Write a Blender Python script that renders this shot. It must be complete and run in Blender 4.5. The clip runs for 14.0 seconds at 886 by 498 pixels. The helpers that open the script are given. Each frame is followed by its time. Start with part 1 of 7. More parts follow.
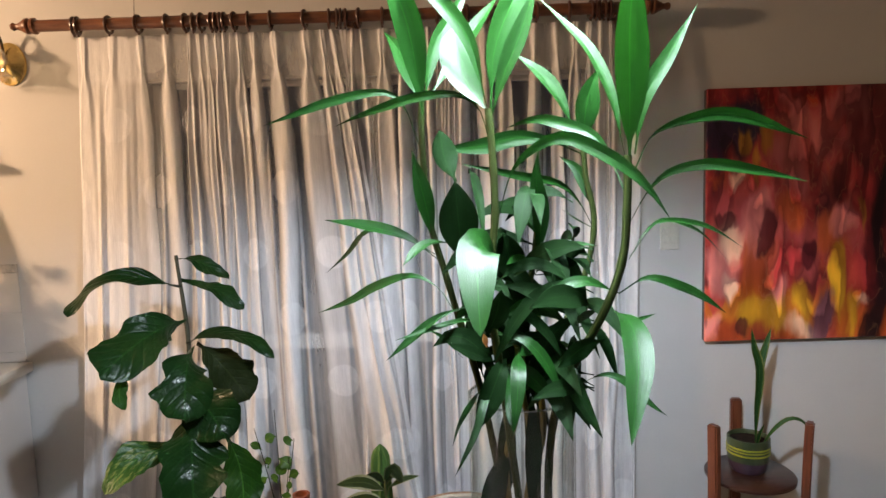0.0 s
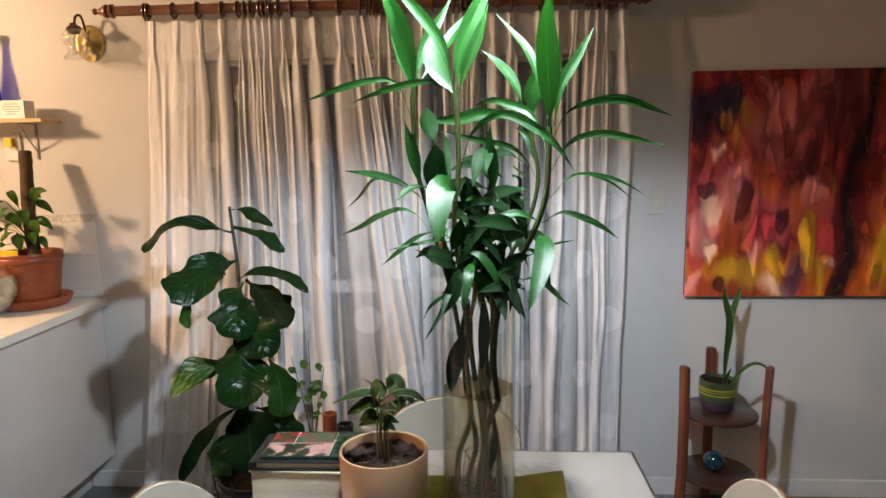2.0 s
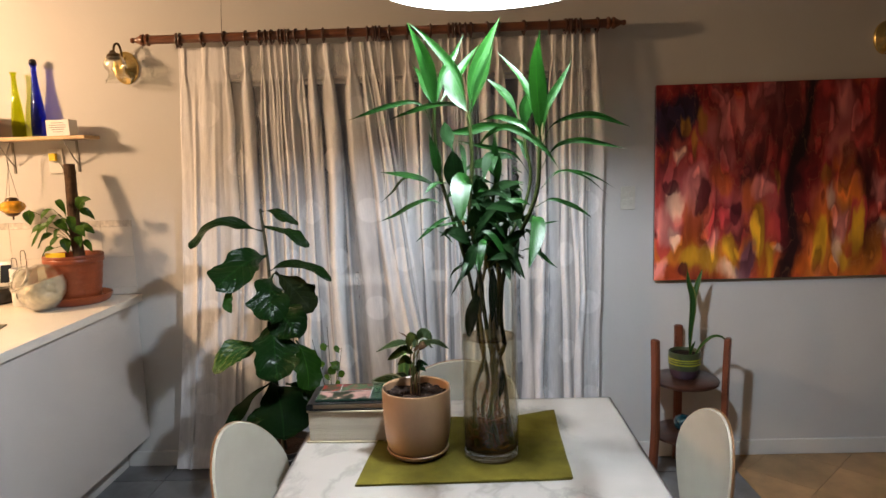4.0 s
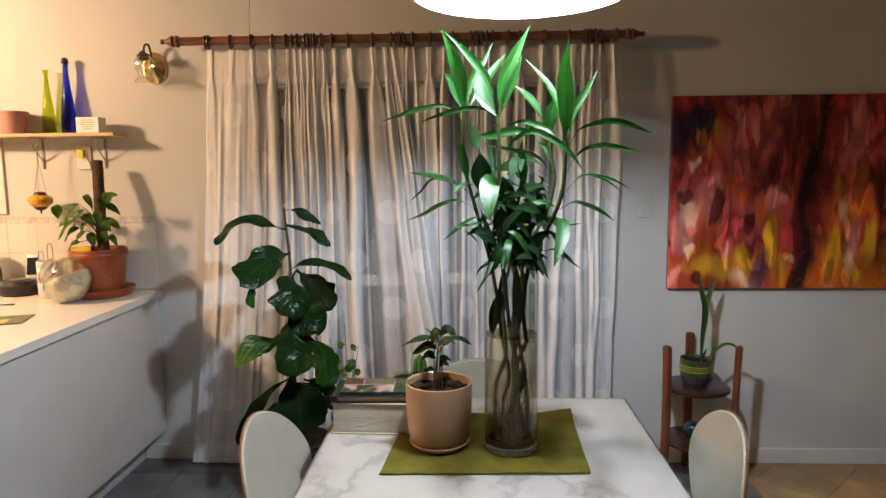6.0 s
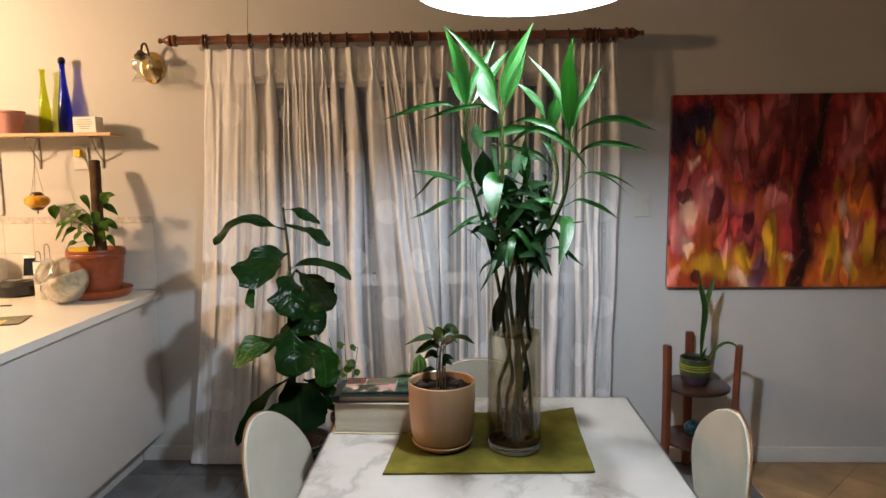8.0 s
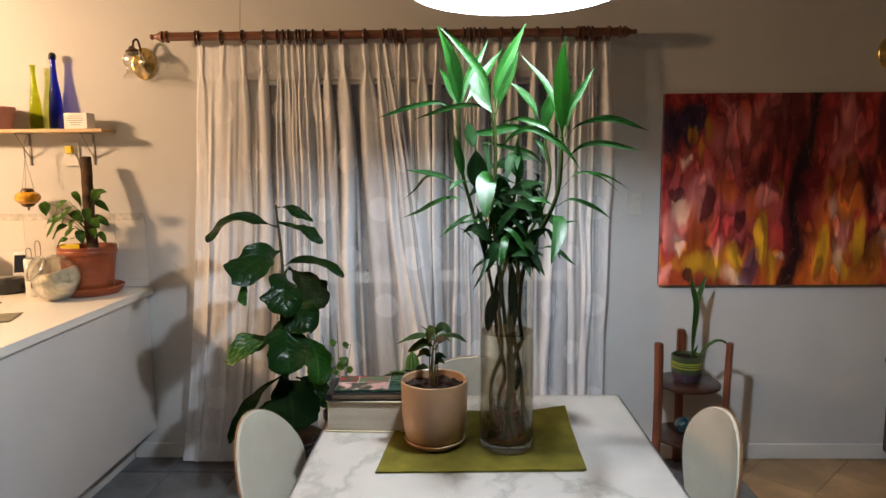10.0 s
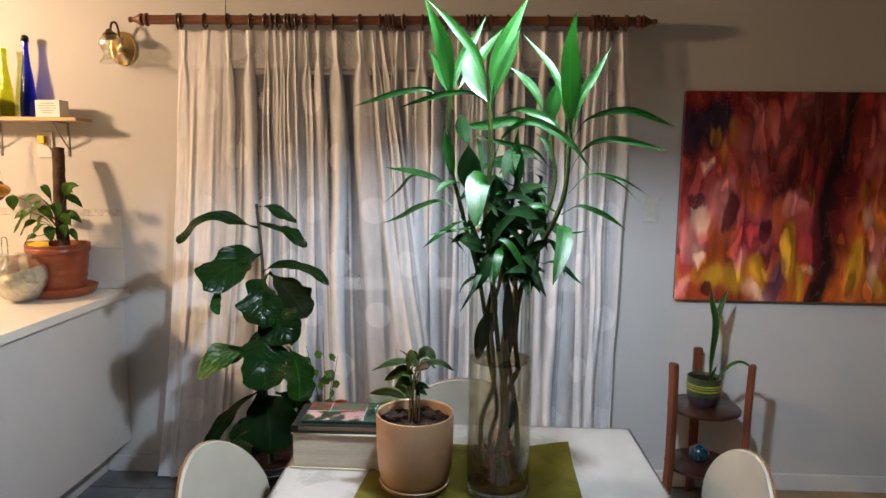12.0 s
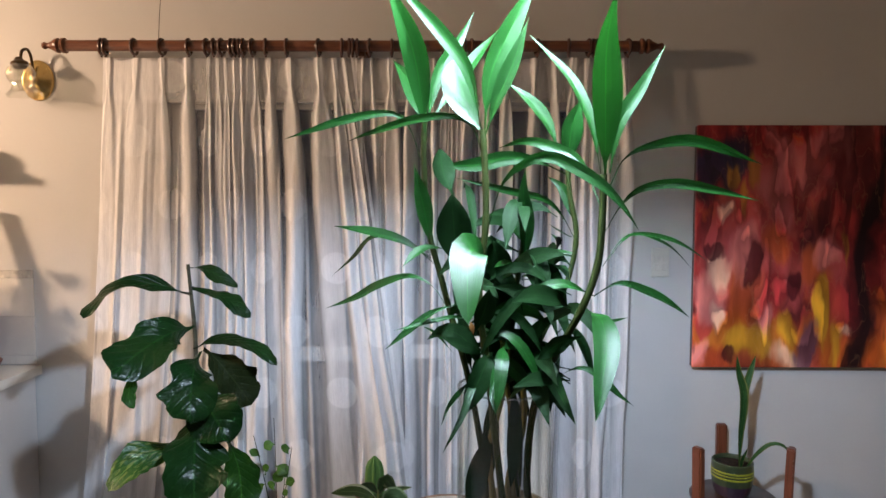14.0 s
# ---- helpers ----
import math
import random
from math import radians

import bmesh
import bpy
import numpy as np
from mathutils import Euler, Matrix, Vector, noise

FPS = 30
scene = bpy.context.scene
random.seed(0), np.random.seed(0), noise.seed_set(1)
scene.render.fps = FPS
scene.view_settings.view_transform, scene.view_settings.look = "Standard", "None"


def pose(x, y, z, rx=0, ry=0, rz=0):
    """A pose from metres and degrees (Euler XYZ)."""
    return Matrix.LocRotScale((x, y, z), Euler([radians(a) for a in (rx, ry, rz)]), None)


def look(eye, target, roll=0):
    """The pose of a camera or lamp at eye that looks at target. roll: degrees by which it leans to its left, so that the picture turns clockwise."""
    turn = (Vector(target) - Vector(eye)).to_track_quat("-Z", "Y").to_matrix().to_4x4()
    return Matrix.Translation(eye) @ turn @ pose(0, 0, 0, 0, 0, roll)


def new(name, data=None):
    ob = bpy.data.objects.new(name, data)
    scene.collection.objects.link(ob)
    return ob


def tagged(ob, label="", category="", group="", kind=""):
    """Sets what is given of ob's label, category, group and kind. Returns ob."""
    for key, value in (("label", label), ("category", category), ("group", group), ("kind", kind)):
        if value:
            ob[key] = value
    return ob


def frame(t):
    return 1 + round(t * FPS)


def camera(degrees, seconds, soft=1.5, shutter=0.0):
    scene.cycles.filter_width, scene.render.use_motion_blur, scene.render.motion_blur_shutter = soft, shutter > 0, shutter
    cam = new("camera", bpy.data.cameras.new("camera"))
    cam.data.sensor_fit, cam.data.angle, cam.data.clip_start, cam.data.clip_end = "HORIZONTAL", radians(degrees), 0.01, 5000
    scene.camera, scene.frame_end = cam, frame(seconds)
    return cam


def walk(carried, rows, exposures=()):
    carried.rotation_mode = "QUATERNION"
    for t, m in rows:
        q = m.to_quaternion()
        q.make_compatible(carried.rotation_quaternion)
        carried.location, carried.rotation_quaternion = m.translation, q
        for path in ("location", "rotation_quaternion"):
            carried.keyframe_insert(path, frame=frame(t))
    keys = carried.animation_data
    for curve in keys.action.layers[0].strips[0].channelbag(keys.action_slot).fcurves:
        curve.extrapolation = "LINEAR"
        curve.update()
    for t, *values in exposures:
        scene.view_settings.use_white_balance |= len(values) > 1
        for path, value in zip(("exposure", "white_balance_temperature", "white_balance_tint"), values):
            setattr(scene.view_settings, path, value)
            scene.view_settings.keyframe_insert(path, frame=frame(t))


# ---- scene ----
cam = camera(67.5, 14.0)
PATH = [
    (0, (0.128, 0.071, 1.511), (0.126, 2.06, 1.297), -1.8),
    (0.5, (0.19, 0.038, 1.508), (0.07, 2.02, 1.268), -0.8),
    (1, (0.2, -0.063, 1.498), (0.197, 1.926, 1.289), -1.4),
    (1.5, (0.205, -0.197, 1.491), (0.162, 1.771, 1.138), -0.5),
    (2, (0.226, -0.291, 1.491), (0.115, 1.684, 1.201), -0.8),
    (2.5, (0.255, -0.39, 1.482), (0.153, 1.585, 1.183), 0.1),
    (3, (0.255, -0.498, 1.472), (0.11, 1.466, 1.122), 0.3),
    (3.5, (0.216, -0.585, 1.468), (0.133, 1.398, 1.226), -0.7),
    (4, (0.161, -0.677, 1.481), (0.105, 1.305, 1.217), -1.8),
    (6.5, (0.112, -0.737, 1.465), (0.036, 1.247, 1.226), -0.3),
    (7, (0.108, -0.735, 1.464), (0.047, 1.25, 1.225), -0.6),
    (7.5, (0.105, -0.733, 1.464), (0.045, 1.251, 1.224), -0.6),
    (8, (0.097, -0.73, 1.461), (0.034, 1.255, 1.222), -0.6),
    (10.5, (0.098, -0.732, 1.469), (0.066, 1.252, 1.217), -0.5),
    (11, (0.099, -0.716, 1.466), (0.083, 1.269, 1.22), -0.7),
    (11.5, (0.115, -0.611, 1.468), (0.105, 1.374, 1.225), -0.4),
    (12, (0.146, -0.485, 1.464), (0.074, 1.498, 1.213), 0.7),
    (12.5, (0.154, -0.374, 1.464), (0.071, 1.614, 1.269), 0.4),
    (13, (0.112, -0.231, 1.467), (0.07, 1.762, 1.296), 0.6),
    (13.5, (0.092, -0.126, 1.474), (0.1, 1.867, 1.3), 0.1),
    (14, (0.135, -0.033, 1.486), (0.13, 1.963, 1.361), 0.1),
]
LIGHT = [(0.0, 0.27, 6580, 15), (1.0, 0.21, 6380, 15), (2.0, 0.18, 6620, 14), (3.0, 0.14, 6830, 14), (4.0, 0.07, 6790, 14), (6.5, -0.04, 6700, 13),
         (10.5, -0.04, 6700, 13), (11.5, 0.04, 6580, 13), (12.5, 0.18, 6200, 13), (13.5, 0.20, 6000, 14), (14.0, 0.20, 5920, 15)]
walk(cam, [(t, look(eye, target, roll)) for t, eye, target, roll in PATH], LIGHT)

# ---- light ----
world = bpy.data.worlds.new("night")
world.use_nodes = True
scene.world = world
world.node_tree.nodes["Background"].inputs[0].default_value = (0.10, 0.14, 0.25, 1)
world.node_tree.nodes["Background"].inputs[1].default_value = 0.02
scene.view_settings.exposure = 0.0

LAMP = (0.232, 0.77, 1.842)         # rim centre of the pendant over the table
KITCHEN = (-3.15, 1.10, 2.34)         # ceiling light over the kitchen


def lamp(name, place, watts, colour, radius):
    data = bpy.data.lights.new(name, "POINT")
    data.energy, data.color, data.shadow_soft_size = watts, colour, radius
    ob = new(name, data)
    ob.location = place
    return ob


lamp("pendant_light", (LAMP[0], LAMP[1], LAMP[2] + 0.079), 93, (0.735, 0.875, 1.0), 0.036)
lamp("kitchen_light", (KITCHEN[0], KITCHEN[1], KITCHEN[2] - 0.07), 274, (1.0, 0.66, 0.38), 0.11)


# ---- materials ----
def node_material(name):
    m = bpy.data.materials.new(name)
    m.use_nodes = True
    n = m.node_tree.nodes
    return m, n, m.node_tree.links, n["Principled BSDF"], n["Material Output"]


def noise_node(n, l, scale, detail=4, stretch=(1, 1, 1), rough=0.55, space="Object"):
    tc, mp, nz = n.new("ShaderNodeTexCoord"), n.new("ShaderNodeMapping"), n.new("ShaderNodeTexNoise")
    mp.inputs["Scale"].default_value = stretch
    nz.inputs["Scale"].default_value, nz.inputs["Detail"].default_value = scale, detail
    nz.inputs["Roughness"].default_value = rough
    l.new(tc.outputs[space], mp.inputs["Vector"])
    l.new(mp.outputs["Vector"], nz.inputs["Vector"])
    return nz


def ramp_node(n, l, source, stops):
    r = n.new("ShaderNodeValToRGB")
    e = r.color_ramp.elements
    while len(e) < len(stops):
        e.new(0.5)
    for k, (p, c) in enumerate(stops):
        e[k].position, e[k].color = p, (*c, 1)
    l.new(source, r.inputs["Fac"])
    return r


def mix_node(n, l, fac, a, b, mode="MIX"):
    x = n.new("ShaderNodeMix")
    x.data_type, x.blend_type = "RGBA", mode
    for sock, v in ((x.inputs[0], fac), (x.inputs[6], a), (x.inputs[7], b)):
        if isinstance(v, (int, float)):
            sock.default_value = v
        elif isinstance(v, tuple):
            sock.default_value = (*v, 1)
        else:
            l.new(v, sock)
    return x.outputs[2]


def math_node(n, l, op, a, b=0.0, c=None):
    x = n.new("ShaderNodeMath")
    x.operation = op
    for k, v in enumerate((a, b) if c is None else (a, b, c)):
        if isinstance(v, (int, float)):
            x.inputs[k].default_value = v
        else:
            l.new(v, x.inputs[k])
    return x.outputs[0]


def shade(c, k):
    return tuple(min(1.0, v * k) for v in c)


def surface(name, colour, rough=0.5, metal=0.0, var=0.12, scale=6.0, grain=60.0, bump=0.1, stretch=(1, 1, 1), second=None, coat=0.0, per_object=0.0, dist=0.002, spec=0.5, edge=0.2):
    """A plain surface with stains at one scale, grain at another, and fine relief."""
    m, n, l, p, out = node_material(name)
    big = noise_node(n, l, scale, 3, stretch)
    small = noise_node(n, l, grain, 5, stretch)
    base = ramp_node(n, l, big.outputs["Fac"], [(0.5 - edge, shade(colour, 1 - var)), (0.5 + edge, second or shade(colour, 1 + var))])
    fine = ramp_node(n, l, small.outputs["Fac"], [(0.3, (1 - var * 0.6,) * 3), (0.7, (1.0,) * 3)])
    col = mix_node(n, l, 1.0, base.outputs["Color"], fine.outputs["Color"], "MULTIPLY")
    if per_object:
        info = n.new("ShaderNodeObjectInfo")
        r = ramp_node(n, l, info.outputs["Random"], [(0.0, (1 - per_object,) * 3), (1.0, (1.0,) * 3)])
        col = mix_node(n, l, 1.0, col, r.outputs["Color"], "MULTIPLY")
    l.new(col, p.inputs["Base Color"])
    rr = n.new("ShaderNodeMapRange")
    rr.inputs["To Min"].default_value, rr.inputs["To Max"].default_value = max(0.02, rough - 0.08), min(1, rough + 0.08)
    l.new(small.outputs["Fac"], rr.inputs["Value"])
    l.new(rr.outputs["Result"], p.inputs["Roughness"])
    p.inputs["Metallic"].default_value = metal
    p.inputs["Coat Weight"].default_value = coat
    p.inputs["Specular IOR Level"].default_value = spec
    if bump:
        b = n.new("ShaderNodeBump")
        b.inputs["Strength"].default_value, b.inputs["Distance"].default_value = bump, dist
        l.new(small.outputs["Fac"], b.inputs["Height"])
        l.new(b.outputs["Normal"], p.inputs["Normal"])
    return m


def leaf_surface(name, dark, light, rough=0.35, glow=0.25, veins=0.0, edge=None, blotch=None, gloss=0.16):
    """A leaf: u runs across it, v along it. Lengthwise streaks or side veins, a paler midrib, light through the blade."""
    m, n, l, p, out = node_material(name)
    uv = n.new("ShaderNodeUVMap")
    sep = n.new("ShaderNodeSeparateXYZ")
    l.new(uv.outputs["UV"], sep.inputs[0])
    u, v = sep.outputs[0], sep.outputs[1]
    streak = noise_node(n, l, 1.0, 4, (46, 2.2, 1), 0.6, "UV")
    big = noise_node(n, l, 9.0, 3)
    col = ramp_node(n, l, streak.outputs["Fac"], [(0.28, dark), (0.72, light)]).outputs["Color"]
    col = mix_node(n, l, 0.35, col, ramp_node(n, l, big.outputs["Fac"], [(0.3, dark), (0.75, light)]).outputs["Color"])
    info = n.new("ShaderNodeObjectInfo")
    col = mix_node(n, l, 1.0, col, ramp_node(n, l, info.outputs["Random"], [(0, (0.72, 0.78, 0.7)), (1, (1.0, 1.0, 1.0))]).outputs["Color"], "MULTIPLY")
    off = math_node(n, l, "ABSOLUTE", math_node(n, l, "SUBTRACT", u, 0.5))
    height = streak.outputs["Fac"]
    if veins:
        w = math_node(n, l, "ADD", math_node(n, l, "MULTIPLY", v, veins), math_node(n, l, "MULTIPLY", off, -veins * 0.55))
        side = math_node(n, l, "PINGPONG", w, 0.5)
        line = math_node(n, l, "LESS_THAN", side, 0.07)
        col = mix_node(n, l, math_node(n, l, "MULTIPLY", line, 0.14), col, shade(light, 1.7))
        crinkle = noise_node(n, l, 38.0, 3)
        height = math_node(n, l, "MULTIPLY_ADD", crinkle.outputs["Fac"], 0.6, math_node(n, l, "SMOOTH_MIN", side, 0.16, 0.18))
    rib = math_node(n, l, "LESS_THAN", off, 0.02)
    col = mix_node(n, l, math_node(n, l, "MULTIPLY", rib, 0.5), col, shade(light, 1.9))
    if edge:
        wob = math_node(n, l, "MULTIPLY", math_node(n, l, "SUBTRACT", big.outputs["Fac"], 0.5), 0.25)
        col = mix_node(n, l, math_node(n, l, "GREATER_THAN", math_node(n, l, "ADD", off, wob), 0.37), col, edge)
    if blotch:
        spots = noise_node(n, l, 1.0, 5, (9, 4, 1), 0.7, "UV")
        col = mix_node(n, l, math_node(n, l, "GREATER_THAN", spots.outputs["Fac"], 0.54), col, blotch)
    l.new(col, p.inputs["Base Color"])
    p.inputs["Roughness"].default_value = rough
    p.inputs["Specular IOR Level"].default_value = gloss
    b = n.new("ShaderNodeBump")
    b.inputs["Strength"].default_value, b.inputs["Distance"].default_value = (0.85 if veins else 0.3), 0.008 if veins else 0.0012
    l.new(height, b.inputs["Height"])
    l.new(b.outputs["Normal"], p.inputs["Normal"])
    tr, mx = n.new("ShaderNodeBsdfTranslucent"), n.new("ShaderNodeMixShader")
    l.new(mix_node(n, l, 1.0, col, (0.85, 1.0, 0.55), "MULTIPLY"), tr.inputs["Color"])
    mx.inputs[0].default_value = glow
    l.new(p.outputs[0], mx.inputs[1])
    l.new(tr.outputs[0], mx.inputs[2])
    l.new(mx.outputs[0], out.inputs["Surface"])
    return m


def glass(name, colour=(1, 1, 1), rough=0.02, ior=1.45, bend=0.0, skin=0.03, power=5.0):
    """Thin clear walls: light passes straight on and is mirrored at the skin; bend adds a share of true refraction."""
    m, n, l, p, out = node_material(name)
    clear, gloss, fre, mx = n.new("ShaderNodeBsdfTransparent"), n.new("ShaderNodeBsdfGlossy"), n.new("ShaderNodeLayerWeight"), n.new("ShaderNodeMixShader")
    clear.inputs["Color"].default_value = (*colour, 1)
    gloss.inputs["Roughness"].default_value = rough
    fre.inputs["Blend"].default_value = 0.5
    under = clear.outputs[0]
    if bend:
        ref, half = n.new("ShaderNodeBsdfRefraction"), n.new("ShaderNodeMixShader")
        ref.inputs["Color"].default_value, ref.inputs["IOR"].default_value, ref.inputs["Roughness"].default_value = (*colour, 1), ior, 0.0
        half.inputs[0].default_value = bend
        l.new(clear.outputs[0], half.inputs[1])
        l.new(ref.outputs[0], half.inputs[2])
        under = half.outputs[0]
    l.new(math_node(n, l, "MULTIPLY_ADD", math_node(n, l, "POWER", fre.outputs["Facing"], power), 0.75, skin), mx.inputs[0])
    l.new(under, mx.inputs[1])
    l.new(gloss.outputs[0], mx.inputs[2])
    l.new(mx.outputs[0], out.inputs["Surface"])
    return m


def glowing(name, colour, strength):
    m, n, l, p, out = node_material(name)
    e = n.new("ShaderNodeEmission")
    e.inputs[0].default_value, e.inputs[1].default_value = (*colour, 1), strength
    l.new(e.outputs[0], out.inputs["Surface"])
    return m


def wood(name, dark, light, rough=0.4, along=(1, 1, 14), scale=5.0):
    """Long grain: the stretch is large across the grain."""
    m, n, l, p, out = node_material(name)
    inv = tuple(14.0 / a for a in along)
    g = noise_node(n, l, scale, 6, inv, 0.65)
    f = noise_node(n, l, 3.0, 2)
    col = ramp_node(n, l, g.outputs["Fac"], [(0.3, dark), (0.65, light)]).outputs["Color"]
    col = mix_node(n, l, 1.0, col, ramp_node(n, l, f.outputs["Fac"], [(0.3, (0.75,) * 3), (0.7, (1.0,) * 3)]).outputs["Color"], "MULTIPLY")
    l.new(col, p.inputs["Base Color"])
    p.inputs["Roughness"].default_value, p.inputs["Coat Weight"].default_value, p.inputs["Coat Roughness"].default_value = rough, 0.2, 0.3
    b = n.new("ShaderNodeBump")
    b.inputs["Strength"].default_value, b.inputs["Distance"].default_value = 0.15, 0.001
    l.new(g.outputs["Fac"], b.inputs["Height"])
    l.new(b.outputs["Normal"], p.inputs["Normal"])
    return m


def marble_laminate():
    m, n, l, p, out = node_material("marble_laminate")
    warp = noise_node(n, l, 2.2, 4)
    vein = noise_node(n, l, 3.4, 8, (1, 0.7, 1), 0.6)
    l.new(mix_node(n, l, 0.25, vein.inputs["Vector"].links[0].from_socket, warp.outputs["Color"]), vein.inputs["Vector"])
    line = math_node(n, l, "ABSOLUTE", math_node(n, l, "SUBTRACT", vein.outputs["Fac"], 0.5))
    thin = ramp_node(n, l, line, [(0.0, (0.222, 0.206, 0.186)), (0.035, (0.296, 0.276, 0.250))]).outputs["Color"]
    cloud = ramp_node(n, l, warp.outputs["Fac"], [(0.35, (0.78, 0.78, 0.79)), (0.65, (1, 1, 1))]).outputs["Color"]
    l.new(mix_node(n, l, 1.0, thin, cloud, "MULTIPLY"), p.inputs["Base Color"])
    rub = noise_node(n, l, 18.0, 4)
    l.new(math_node(n, l, "MULTIPLY_ADD", rub.outputs["Fac"], 0.16, 0.13), p.inputs["Roughness"])
    return m


def sheer_fabric():
    """Thin woven curtain with round woven dots; cloth coordinates are in metres. The attribute gather says how much cloth is bunched at a place."""
    m, n, l, p, out = node_material("sheer_fabric")
    uv = n.new("ShaderNodeUVMap")
    sep = n.new("ShaderNodeSeparateXYZ")
    l.new(uv.outputs["UV"], sep.inputs[0])
    row = math_node(n, l, "DIVIDE", sep.outputs[1], 0.23)
    odd = math_node(n, l, "MULTIPLY", math_node(n, l, "MODULO", math_node(n, l, "FLOOR", row), 2.0), 0.47)
    col = math_node(n, l, "ADD", math_node(n, l, "DIVIDE", sep.outputs[0], 0.31), odd)
    dx = math_node(n, l, "MULTIPLY", math_node(n, l, "SUBTRACT", math_node(n, l, "FRACT", col), 0.5), 0.31)
    dy = math_node(n, l, "MULTIPLY", math_node(n, l, "SUBTRACT", math_node(n, l, "FRACT", row), 0.5), 0.23)
    r = math_node(n, l, "SQRT", math_node(n, l, "ADD", math_node(n, l, "MULTIPLY", dx, dx), math_node(n, l, "MULTIPLY", dy, dy)))
    mottle = noise_node(n, l, 1.0, 3, (60, 60, 1), 0.6, "UV")
    disc = ramp_node(n, l, r, [(0.055, (1, 1, 1)), (0.060, (0, 0, 0))]).outputs["Color"]
    dot = math_node(n, l, "MULTIPLY", disc, math_node(n, l, "MULTIPLY_ADD", mottle.outputs["Fac"], 0.8, 0.5))
    slub = noise_node(n, l, 1.0, 5, (260, 14, 1), 0.6, "UV")
    tone = ramp_node(n, l, slub.outputs["Fac"], [(0.3, (0.74, 0.74, 0.75)), (0.7, (0.89, 0.885, 0.90))]).outputs["Color"]
    dif, tra, clr = n.new("ShaderNodeBsdfDiffuse"), n.new("ShaderNodeBsdfTranslucent"), n.new("ShaderNodeBsdfTransparent")
    a, b = n.new("ShaderNodeMixShader"), n.new("ShaderNodeMixShader")
    crumple = noise_node(n, l, 1.0, 4, (34, 7, 1), 0.6, "UV")
    relief = n.new("ShaderNodeBump")
    relief.inputs["Strength"].default_value, relief.inputs["Distance"].default_value = 0.35, 0.006
    l.new(math_node(n, l, "ADD", crumple.outputs["Fac"], math_node(n, l, "MULTIPLY", slub.outputs["Fac"], 0.12)), relief.inputs["Height"])
    l.new(relief.outputs["Normal"], dif.inputs["Normal"])
    l.new(tone, dif.inputs["Color"])
    l.new(tone, tra.inputs["Color"])
    a.inputs[0].default_value = 0.10
    l.new(dif.outputs[0], a.inputs[1])
    l.new(tra.outputs[0], a.inputs[2])
    gather = n.new("ShaderNodeAttribute")
    gather.attribute_name = "gather"
    cloud = math_node(n, l, "MULTIPLY", math_node(n, l, "SUBTRACT", crumple.outputs["Fac"], 0.5), 0.25)
    thin = math_node(n, l, "ADD", math_node(n, l, "MULTIPLY_ADD", gather.outputs["Fac"], -0.86, 0.91), cloud)
    thin = math_node(n, l, "SUBTRACT", thin, math_node(n, l, "MULTIPLY", dot, 0.16))
    l.new(math_node(n, l, "MINIMUM", math_node(n, l, "MAXIMUM", thin, 0.02), 0.92), b.inputs[0])
    l.new(a.outputs[0], b.inputs[1])
    l.new(clr.outputs[0], b.inputs[2])
    l.new(b.outputs[0], out.inputs["Surface"])
    return m


